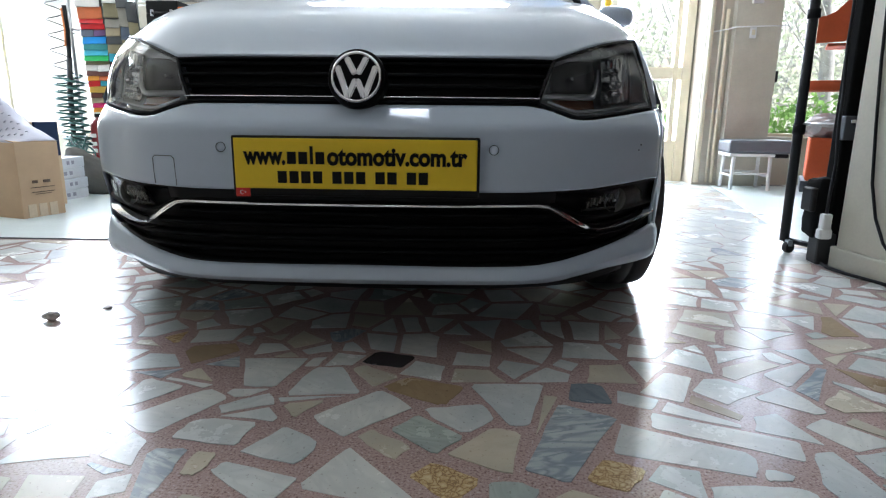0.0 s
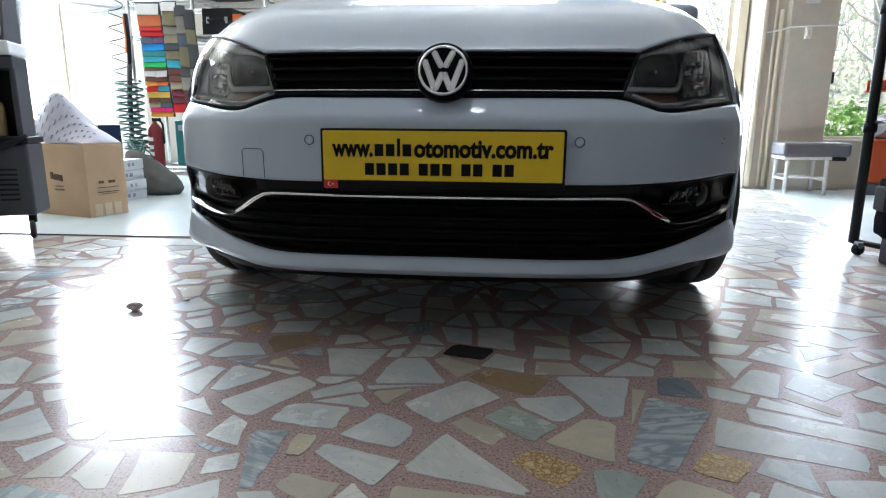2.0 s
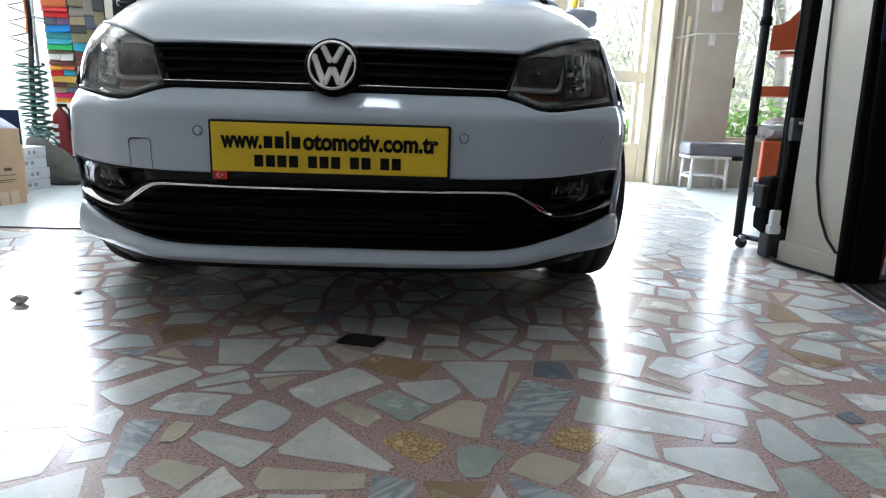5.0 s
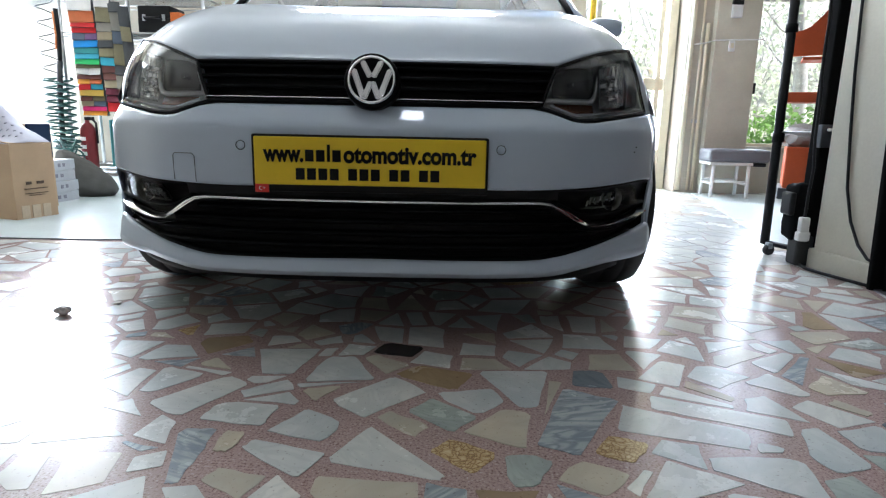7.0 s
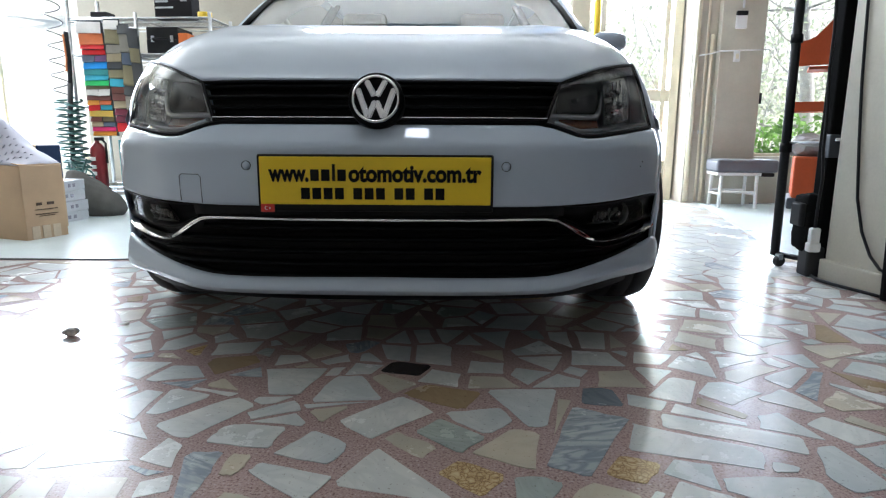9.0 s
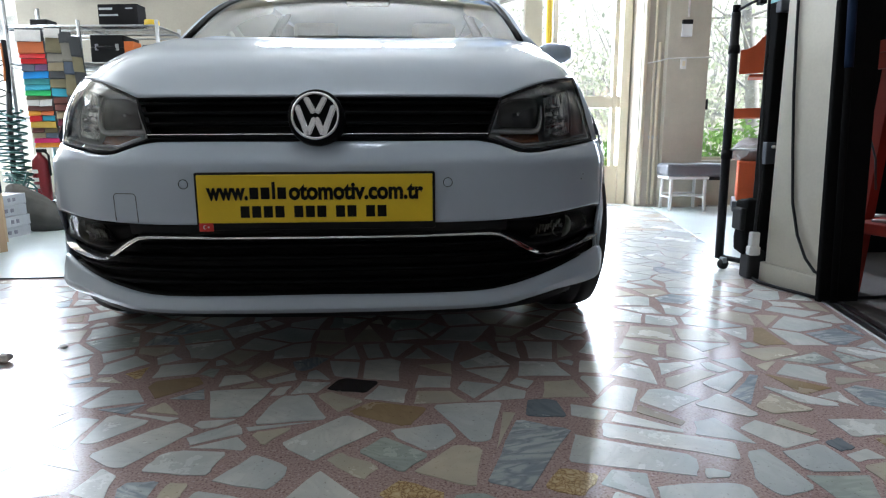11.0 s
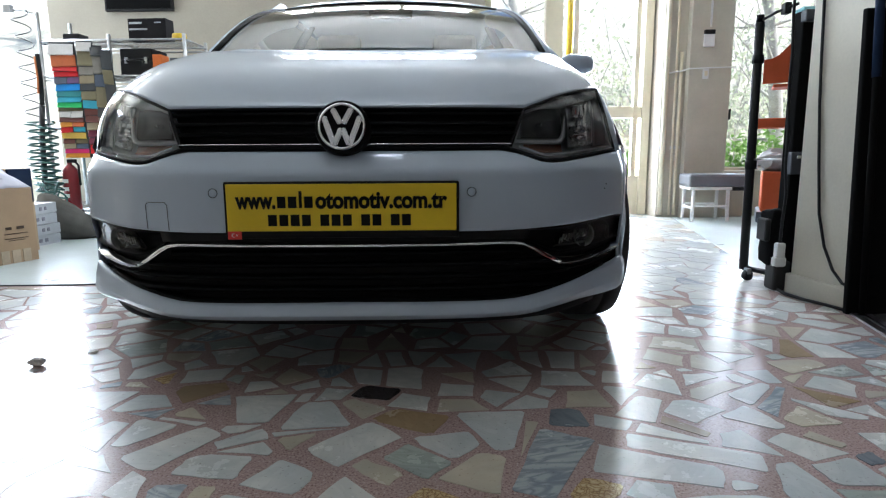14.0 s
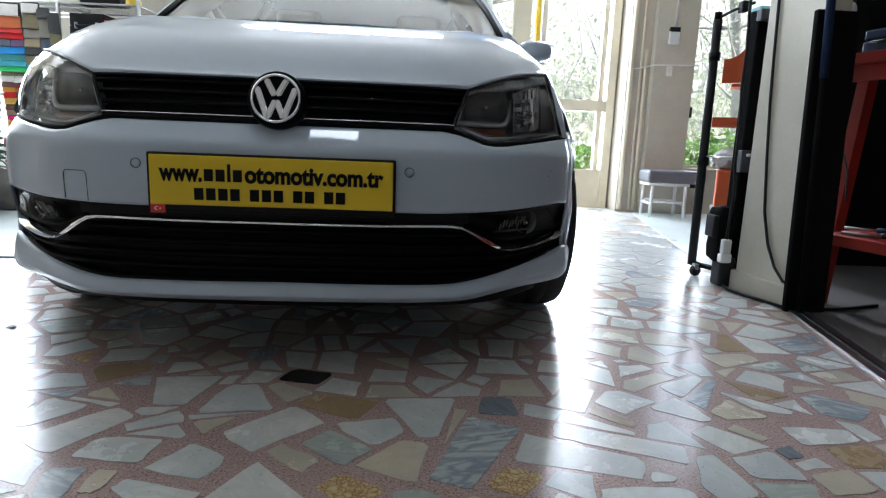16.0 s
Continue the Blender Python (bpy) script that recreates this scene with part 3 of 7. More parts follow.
for s in (1, -1):
    lamp = new("headlamp")
    lamp.parent = car
    bm = bmesh.new()
    rows = [[(x, front(x, z) + 0.012 + 0.078 * min(1, 4 * min(f, 1 - f)) * min(1, 18 * min(abs(x) - 0.395, 0.712 - abs(x))), z) for x in [s * v for v in lamp_x] for z in [lamp_low(abs(x)) + f * (lamp_high(abs(x)) - lamp_low(abs(x)))]] for f in spread(0, 1, 13)]
    sheet(bm, rows)
    part("housing", bm, LAMP_GREY, lamp, smooth=True)
    # dark main dish inboard, over a bright hook of light guide
    bm = bmesh.new()
    lamp_sheet(bm, 0.424, 0.534, lambda x: 0.613, lambda x: min(0.688, lamp_high(x) - 0.012), lambda u, f: 0.020 + 0.050 * (math.sin(math.pi * u) * math.sin(math.pi * f)) ** 0.5, s=s)
    part("main_bowl", bm, LAMP_DARK, lamp, "dark recess of the main lamp", smooth=True)
    at = Matrix.Translation((s * 0.482, front(0.482, 0.647) + 0.046, 0.647)) @ pose(0, 0, 0, 90, 0, s * 10)
    bm = bmesh.new()
    lathe(bm, [(0.001, -0.02), (0.006, -0.02), (0.0065, 0.0), (0.005, 0.006), (0.001, 0.008)], 16, at)
    part("bulb", bm, SMOKED, lamp, smooth=True)
    # tall fluted reflector outboard
    bm = bmesh.new()
    lamp_sheet(bm, 0.556, 0.636, lambda x: lamp_low(x) + 0.020, lambda x: lamp_high(x) - 0.030, lambda u, f: 0.026 + 0.044 * math.sin(math.pi * u) ** 0.7 * (0.35 + 0.65 * math.sin(math.pi * f)) + 0.0016 * math.cos(u * 9 * math.pi), 28, 12, s)
    part("side_reflector", bm, SMOKED, lamp, "smoked fluted reflector", smooth=True)
    bm = bmesh.new()
    lamp_sheet(bm, 0.642, 0.686, lambda x: lamp_low(x) + 0.018, lambda x: max(lamp_low(x) + 0.03, lamp_high(x) - 0.020), lambda u, f: 0.022 + 0.012 * math.sin(math.pi * u), 8, 8, s)
    part("outer_panel", bm, LAMP_GREY, lamp, "grey outer lamp panel", smooth=True)
    for cx, cz, r in ((0.592, 0.668, 0.010), (0.598, 0.638, 0.012), (0.600, 0.617, 0.008)):
        bm = bmesh.new()
        there = Matrix.Translation((s * cx, front(cx, cz) + 0.038, cz)) @ pose(0, 0, 0, 90, 0, s * 28)
        lathe(bm, [(0.001, -0.02), (r, -0.02), (r, 0.004), (r * 0.8, 0.014), (r * 0.4, 0.019), (0.001, 0.020)], 20, there)
        part("bulb", bm, CHROME, lamp, "silvered bulb cap", smooth=True)
    hook = [(0.408, 0.606), (0.44, 0.6055), (0.48, 0.604), (0.512, 0.604), (0.526, 0.608), (0.534, 0.619), (0.538, 0.636), (0.541, 0.655), (0.543, 0.668)]
    bm = bmesh.new()
    tube(bm, [(s * x, front(x, z) + 0.008, z) for x, z in hook], [0.0046, 0.0050, 0.0055, 0.0064, 0.0066, 0.0058, 0.0046, 0.0032, 0.0018], 10)
    part("light_hook", bm, LIGHT_GUIDE, lamp, "bright L-shaped light strip", smooth=True)
    strip("lower_trim", [(s * x, lamp_low(x) + 0.0125) for x in spread(0.418, 0.694, 22)], 0.0035, -0.007, LIGHT_GUIDE, lamp, thick=0.012)
    strip("inner_trim", [(s * (0.4065 + 0.019 * f), 0.600 + 0.055 * f) for f in spread(0, 1, 5)], [0.005, 0.0045, 0.004, 0.003, 0.001], -0.006, LIGHT_GUIDE, lamp, thick=0.010)
    bm = bmesh.new()
    rows = [[(s * x, front(x, z) + 0.016, z) for x in spread(0.455, 0.665, 14) for z in [lamp_high(x) - 0.006 - f * 0.022 * min(1, (x - 0.445) * 12)]] for f in (0, 0.5, 1)]
    sheet(bm, rows, 0.006, (0, 1, 0))
    part("brow", bm, LAMP_GREY, lamp, "grey inner brow of the lamp", smooth=True)
    bm = bmesh.new()
    lamp_sheet(bm, 0.432, 0.535, lambda x: lamp_low(x) + 0.017, lambda x: 0.5985, lambda u, f: 0.020 + 0.008 * f + 0.001 * math.cos(u * 24 * math.pi), 30, 4, s)
    part("indicator", bm, AMBER, lamp, "amber indicator strip", smooth=True)
    bm = bmesh.new()
    rows = [[(x, front(x, z) + 0.001, z) for x in [s * v for v in lamp_x] for z in [lamp_low(abs(x)) + 0.002 + f * (lamp_high(abs(x)) - 0.003 - lamp_low(abs(x)))]] for f in spread(0, 1, 11)]
    sheet(bm, rows)
    part("lens", bm, LENS, lamp, "clear curved lamp lens", smooth=True)
    rim = [(x, lamp_low(x)) for x in lamp_x] + [(x, lamp_high(x)) for x in lamp_x[::-1]]
    bm = bmesh.new()
    tube(bm, [(s * x, front(x, z) + 0.006, z) for x, z in rim], [0.0044] * len(lamp_x) + [0.0045] * len(lamp_x), 6, closed=True)
    part("seal", bm, BLACK_PLASTIC, lamp, "black seal round the lamp", smooth=True)
    # narrow run of the wing outside the lamp
    bm = bmesh.new()
    rows = [[(s * x, front(x, z) + 0.002, z) for u in spread(0, 1, 7) for x in [lamp_out(z) + 0.002 + (wing_out(z) - lamp_out(z)) * u]] for z in spread(0.584, 0.757, 16)]
    sheet(bm, rows, 0.008, (0, 1, 0))
    part("wing_front", bm, WHITE_PAINT, car, "white edge of the wing beside the lamp", smooth=True)

# bonnet
crown = curve_through([(0.08, 0.676), (0.095, 0.690), (0.13, 0.722), (0.20, 0.765), (0.30, 0.812), (0.45, 0.860), (0.60, 0.896), (0.80, 0.929), (0.90, 0.9425), (0.95, 0.9585), (1.10, 0.985)])
fall = curve_through([(0.08, 0.14), (0.30, 0.104), (0.45, 0.076), (0.60, 0.066), (0.80, 0.042), (1.10, 0.015)])


def bonnet(x, y):
    u = abs(x) / 0.68
    crease = 0.006 * math.exp(-((abs(x) - 0.50) / 0.045) ** 2) * min(1, max(0, (y - 0.1) / 0.4))
    return crown(y) - fall(y) * u ** 8 + crease


def edge_front(x):
    a = abs(x)
    if a <= 0.436:
        return front(x, 0.688)
    return front(x, lamp_high(min(a, 0.672)) + 0.004) + (a - 0.672 if a > 0.672 else 0) * 1.2


def edge_rear(x):
    return 0.95 + 0.115 * (abs(x) / 0.65) ** 2


bx = [-0.68, -0.67, -0.66, -0.63, -0.59, -0.55, -0.51, -0.47, -0.436, -0.40, -0.34, -0.26, -0.18, -0.09]
bx = bx + [0.0] + [-x for x in bx[::-1]]
bm = bmesh.new()
rows = []
for f in [0, 0.012, 0.03, 0.06, 0.1, 0.16, 0.24, 0.34, 0.45, 0.56, 0.67, 0.76, 0.84, 0.89, 0.92, 0.94, 0.96, 0.98, 1.0]:
    row = []
    for x in bx:
        y0 = edge_front(x)
        y = y0 + f * (edge_rear(x) - y0)
        zz = bonnet(x, y)
        edge = (lamp_high(min(max(abs(x), 0.436), 0.672)) + 0.006 if abs(x) > 0.436 else 0.690)
        blend = math.exp(-f * 18)
        row.append((x, y, zz * (1 - blend) + edge * blend))
    rows.append(row)
sheet(bm, rows, 0.012, (0, 0.6, -0.8))
part("bonnet", bm, WHITE_PAINT, car, "white bonnet with two soft creases", smooth=True)

# flanks: wing, door sides and rear quarter in one run from lamp to tail
half_width = curve_through([(0.33, 0.754), (0.42, 0.790), (0.50, 0.813), (0.60, 0.829), (0.75, 0.839), (1.0, 0.842), (1.4, 0.843), (2.8, 0.841), (3.3, 0.828), (3.6, 0.80), (3.85, 0.745)])
upright = curve_through([(0.18, 0.900), (0.22, 0.955), (0.30, 0.985), (0.45, 0.997), (0.60, 1.0), (0.70, 0.992), (0.80, 0.965), (0.90, 0.93), (0.99, 0.89)])


def bonnet_edge(y):
    y0 = edge_front(0.68)
    f = max(0.0, (y - y0) / (edge_rear(0.68) - y0))
    k = math.exp(-f * 18)
    return bonnet(0.68, y) * (1 - k) + (lamp_high(0.672) + 0.006) * k - 0.004


belt = curve_through([(y, bonnet_edge(y)) for y in (0.40, 0.46, 0.52, 0.60, 0.70, 0.80, 0.90, 1.0)] + [(1.12, 0.952), (1.5, 0.966), (2.6, 0.985), (3.3, 1.01), (3.85, 1.02)])
belt_x = curve_through([(0.38, 0.676), (0.6, 0.684), (0.8, 0.686), (1.06, 0.688), (1.3, 0.745), (2.6, 0.748), (3.3, 0.72), (3.85, 0.66)])
nose = curve_through([(0.18, 0.900), (0.22, 0.955), (0.30, 0.985), (0.45, 1.0), (0.56, 0.993), (0.60, 0.978), (0.65, 0.950), (0.70, 0.912), (0.76, 0.86), (0.80, 0.83)])


def side_at(y, z):
    f = min(1.0, max(0.0, (y - 0.45) / 0.75))
    f = f * f * (3 - 2 * f)
    return half_width(y) * (nose(z) * (1 - f) + upright(z) * f)


AXLES, ARCH = (0.765, 3.24), 0.335
for s in (1, -1):
    bm = bmesh.new()
    zs = [0.19, 0.22, 0.27, 0.33, 0.39, 0.45, 0.51, 0.57, 0.60, 0.64, 0.68, 0.72]
    grid = []
    cols = 97
    for r in range(len(zs) + 4):
        row = []
        for k in range(cols):
            q = k / (cols - 1)
            z_ref = zs[min(r, len(zs) - 1)]
            y0 = 0.47 if z_ref <= 0.57 else 0.345 + (z_ref - 0.57) * 0.30
            y = y0 + (3.86 - y0) * q
            if r < len(zs):
                z = z_ref
                top = belt(y)
                if z > top - 0.03:
                    z = top - 0.03
                x = side_at(y, z)
            else:
                f = (r - len(zs) + 1) / 4
                z0 = min(0.72, belt(y) - 0.03)
                x0 = side_at(y, z0)
                z = z0 + (belt(y) - z0) * (1 - (1 - f) ** 1.4)
                x = x0 + (belt_x(y) - x0) * f ** 1.7
            for a in AXLES:
                d = math.hypot(y - a, z - 0.30)
                if ARCH * 0.93 < d < ARCH * 1.04:
                    y, z = a + (y - a) * ARCH / d, 0.30 + (z - 0.30) * ARCH / d
                    x = side_at(y, z)
            row.append(bm.verts.new((s * x, y, z)))
        grid.append(row)
    for r in range(len(grid) - 1):
        for k in range(cols - 1):
            quad = (grid[r][k], grid[r][k + 1], grid[r + 1][k + 1], grid[r + 1][k])
            c = sum((v.co for v in quad), Vector()) / 4
            if any(math.hypot(c.y - a, c.z - 0.30) < ARCH * 0.985 for a in AXLES):
                continue
            try:
                bm.faces.new(quad)
            except ValueError:
                pass
    bmesh.ops.delete(bm, geom=[v for v in bm.verts if not v.link_faces], context="VERTS")
    part("flank", bm, WHITE_PAINT, car, "white side panels with wheel arches", smooth=True, turned=False)
    # end of the bumper skin, flared out to the lip of the front arch
    bm = bmesh.new()
    rows = []
    for z in spread(0.255, 0.575, 14):
        y1 = AXLES[0] - math.sqrt(max(0.0, ARCH ** 2 - (z - 0.30) ** 2)) - 0.002
        x1 = 0.794 - 0.010 * max(0.0, (z - 0.45) / 0.125) - 0.016 * max(0.0, (0.38 - z) / 0.125)
        rows.append([(s * (0.760 + (x1 - 0.760) * math.sin(0.5 * math.pi * u)), y1 - 0.075 * (1 - u) ** 1.3, z) for u in spread(0, 1, 9)])
    sheet(bm, rows, 0.006, (-s, 0, 0))
    part("arch_lip", bm, WHITE_PAINT, car, "white bumper end at the wheel arch", smooth=True)
    for a in AXLES:
        bm = bmesh.new()
        around = [(a + ARCH * math.cos(t), 0.30 + ARCH * math.sin(t)) for t in spread(-0.32, math.pi + 0.32, 22)]
        ring = [(s * (side_at(y, z) - 0.004), y, z) for y, z in around]
        deep = [(s * 0.56, y, z) for y, z in around]
        sheet(bm, [ring, deep])
        mid = [bm.verts.new(p) for p in deep]
        bm.faces.new(mid)
        part("wheel_arch", bm, BLACK_PLASTIC, car, "black wheel arch liner")

# underside, tail
boxed("underbody", (-0.53, 0.53, 0.30, 3.80, 0.145, 0.235), BLACK_PLASTIC, car, bevel=0.01)
# black boxes added to block light leaking under the car by the wheels
boxed("splash_guard", (-0.50, 0.50, 0.24, 0.30, 0.150, 0.235), BLACK_PLASTIC, car, bevel=0.01)
for x0, x1 in ((-0.66, -0.532), (0.532, 0.66)):
    boxed("splash_guard", (x0, x1, 0.32, 0.445, 0.140, 0.30), BLACK_PLASTIC, car, bevel=0.01)
for x0, x1 in ((-0.645, -0.532), (0.532, 0.645)):
    boxed("splash_guard", (x0, x1, 0.84, 1.155, 0.100, 0.30), BLACK_PLASTIC, car, bevel=0.01)
boxed("sill_plate", (-0.72, 0.72, 1.16, 2.92, 0.125, 0.240), BLACK_PLASTIC, car, bevel=0.01)
boxed("engine_block", (-0.45, 0.45, 0.22, 1.0, 0.235, 0.66), DARK, car, bevel=0.03)
bm = bmesh.new()
tail_plan = curve_through([(0, 0.0), (0.4, 0.02), (0.6, 0.06), (0.70, 0.11)])
rows = []
for z in spread(0.22, 1.02, 14):
    rows.append([(x * (0.98 if z < 0.5 else 1), 3.97 - tail_plan(abs(x)) - 0.10 * max(0, z - 0.55) - (0.05 if z < 0.26 else 0), z) for x in spread(-0.745, 0.745, 25)])
sheet(bm, rows, 0.05, (0, -1, 0))
part("tailgate", bm, WHITE_PAINT, car, "white tailgate and rear bumper", smooth=True)
for s in (1, -1):
    boxed("tail_lamp", (s * 0.50 - 0.11 * (s < 0), s * 0.50 + 0.11 * (s > 0) + 0.09 * s * 0, 3.86, 3.925, 0.80, 0.93), RED_STICKER, car, "red tail lamp", bevel=0.01)

# greenhouse: windscreen, roof, side and rear glass, pillars
HEAD_Y, HEAD_Z = 1.80, 1.325
roof_z = curve_through([(1.80, 1.325), (2.0, 1.385), (2.3, 1.425), (2.7, 1.435), (3.1, 1.415), (3.5, 1.36), (3.62, 1.335)])
roof_half = curve_through([(1.80, 0.565), (2.3, 0.59), (3.0, 0.575), (3.62, 0.53)])


def screen_point(u, v):
    """u: -1 to 1 across, v: 0 at the bonnet to 1 at the roof."""
    xb = 0.655 + (0.555 - 0.655) * v
    x = xb * u
    yb, zb = edge_rear(x) + 0.015, 0.968
    yt, zt = HEAD_Y + 0.07 * u * u, HEAD_Z - 0.022 * u * u
    y = yb + (yt - yb) * v
    z = zb + (zt - zb) * v + 0.045 * math.sin(math.pi * v)
    return (x, y, z)


bm = bmesh.new()
sheet(bm, [[screen_point(u, v) for u in spread(-0.97, 0.97, 25)] for v in spread(0, 0.985, 12)])
part("windscreen", bm, SCREEN, car, "curved clear windscreen", smooth=True)
bm = bmesh.new()
tube(bm, [screen_point(u, 0.99) for u in spread(-0.97, 0.97, 25)], 0.010, 8)
part("screen_trim", bm, BLACK_PLASTIC, car, smooth=True)
bm = bmesh.new()
tube(bm, [Vector(screen_point(u, 0.0)) + Vector((0, 0.0, -0.016)) for u in spread(-1, 1, 25)], 0.010, 8)
part("cowl", bm, BLACK_PLASTIC, car, "black cowl and wiper base", smooth=True)
for s in (1, -1):
    bm = bmesh.new()
    tube(bm, [Vector(screen_point(s * 1.0, v)) + Vector((s * 0.016, 0.03, -0.010)) for v in spread(-0.03, 1.0, 10)], [0.022] * 10, 10)
    part("pillar", bm, WHITE_PAINT, car, smooth=True)
    bm = bmesh.new()
    tube(bm, [Vector(screen_point(s * 0.985, v)) + Vector((0, -0.004, 0)) for v in spread(0.0, 1.0, 10)], [0.011] * 10, 8)
    part("screen_edge", bm, BLACK_PLASTIC, car, "black edge of the windscreen", smooth=True)
    bm = bmesh.new()
    tube(bm, [Vector(screen_point(s * 0.95, v)) + Vector((0, 0.06, -0.035)) for v in spread(0.0, 1.0, 10)], [0.040] * 10, 10)
    part("pillar_trim", bm, CAR_TRIM, car, smooth=True)
bm = bmesh.new()
rows = []
for y in spread(1.80, 3.62, 16):
    h = roof_half(y)
    rows.append([(h * u, y + (0.075 * u * u if y < 1.9 else 0), roof_z(y) - 0.035 * u ** 4 - 0.01 * u * u) for u in spread(-1, 1, 21)])
sheet(bm, rows, 0.02, (0, 0, -1))
part("roof", bm, WHITE_PAINT, car, "white roof", smooth=True)
for s in (1, -1):
    bm = bmesh.new()
    rows = []
    for v in spread(0, 1, 5):
        row = []
        for q in spread(0, 1, 20):
            yb, yt = 1.22 + q * 2.35, 1.90 + q * 1.66
            xb, xt = belt_x(yb), roof_half(yt)
            row.append((s * (xb + (xt - xb) * v), yb + (yt - yb) * v, belt(yb) + (roof_z(yt) - 0.05 - belt(yb)) * v))
        rows.append(row)
    sheet(bm, rows)
    part("side_window", bm, SCREEN, car, "clear side glass", smooth=True)
    for q0 in (0.0, 0.50, 0.98):
        yb, yt = 1.22 + q0 * 2.35, 1.90 + q0 * 1.66
        bm = bmesh.new()
        tube(bm, [(s * (belt_x(yb) - 0.004), yb, belt(yb) - 0.01), (s * (roof_half(yt) - 0.004), yt, roof_z(yt) - 0.04)], 0.03 if q0 != 0.5 else 0.025, 8)
        part("pillar", bm, BLACK_PLASTIC if q0 == 0.5 else WHITE_PAINT, car, smooth=True)
    if s < 0:
        continue
    mirror = new("door_mirror")
    mirror.parent = car
    bm = bmesh.new()
    bmesh.ops.create_uvsphere(bm, u_segments=20, v_segments=12, radius=1)
    for v in bm.verts:
        c = v.co
        flat = 0.35 if c.y > 0 else 1.0
        bulge = lambda q: math.copysign(abs(q) ** 0.7, q)
        v.co = Vector((s * 0.814 + bulge(c.x) * 0.070, 1.22 + c.y * 0.075 * flat, 0.941 + bulge(c.z) * (0.042 - 0.004 * c.x * s)))
    part("shell", bm, WHITE_PAINT, mirror, "white mirror shell", smooth=True)
    boxed("foot", (s * 0.76 - 0.04, s * 0.76 + 0.04, 1.19, 1.26, 0.880, 0.912), BLACK_PLASTIC, mirror, bevel=0.008)
    boxed("mirror_glass", (s * 0.818 - 0.06, s * 0.818 + 0.06, 1.247, 1.251, 0.920, 0.968), CHROME, mirror, bevel=0.001)
bm = bmesh.new()
rows = []
for v in spread(0, 1, 6):
    rows.append([(x * (0.60 - 0.08 * v), 3.87 - 0.26 * v - 0.06 * x * x, 1.0 + 0.335 * v) for x in spread(-1, 1, 13)])
sheet(bm, rows)
part("rear_window", bm, SCREEN, car, "clear rear glass", smooth=True)

# inside of the car
boxed("dashboard", (-0.66, 0.66, 1.10, 1.52, 0.70, 0.945), CAR_TRIM, car, bevel=0.05)
boxed("cabin_floor", (-0.70, 0.70, 1.2, 3.7, 0.24, 0.30), CAR_TRIM, car, bevel=0.01)
for sx in (-0.35, 0.35):
    seat = new("seat")
    seat.parent = car
    boxed("cushion", (sx - 0.24, sx + 0.24, 1.85, 2.35, 0.42, 0.58), CAR_CLOTH, seat, bevel=0.05)
    boxed("backrest", (sx - 0.24, sx + 0.24, 2.28, 2.42, 0.50, 1.10), CAR_CLOTH, seat, bevel=0.05, turn=None)
    boxed("headrest", (sx - 0.13, sx + 0.13, 2.36, 2.44, 1.12, 1.28), CAR_CLOTH, seat, bevel=0.03)
rear = new("rear_bench")
rear.parent = car
boxed("cushion", (-0.62, 0.62, 2.75, 3.2, 0.42, 0.58), CAR_CLOTH, rear, bevel=0.04)
boxed("backrest", (-0.62, 0.62, 3.18, 3.32, 0.50, 1.08), CAR_CLOTH, rear, bevel=0.04)
bm = bmesh.new()
tube(bm, [(0.35 + 0.185 * math.cos(t), 1.62 + 0.06 * math.sin(t), 0.88 + 0.175 * math.sin(t)) for t in spread(0, 2 * math.pi, 33)[:-1]], 0.016, 8, closed=True)
box(bm, 0.27, 0.43, 1.56, 1.62, 0.84, 0.92, 0.015)
part("steering_wheel", bm, BLACK_PLASTIC, car, smooth=True)
boxed("rear_view_mirror", (-0.11, 0.11, 1.82, 1.85, 1.255, 1.305), BLACK_PLASTIC, car, bevel=0.012)
tubed("mirror_stem", [(0, 1.835, 1.30), (0, 1.86, 1.34)], 0.012, BLACK_PLASTIC, car)
for s, u in ((1, -0.62), (1, 0.06)):
    p0, p1 = Vector(screen_point(u, -0.01)), Vector(screen_point(u + 0.45, 0.03))
    tubed("wiper", [p0 + Vector((0, -0.012, -0.010)), (p0 + p1) / 2 + Vector((0, -0.018, -0.016)), p1 + Vector((0, -0.006, -0.026))], 0.006, BLACK_PLASTIC, car)

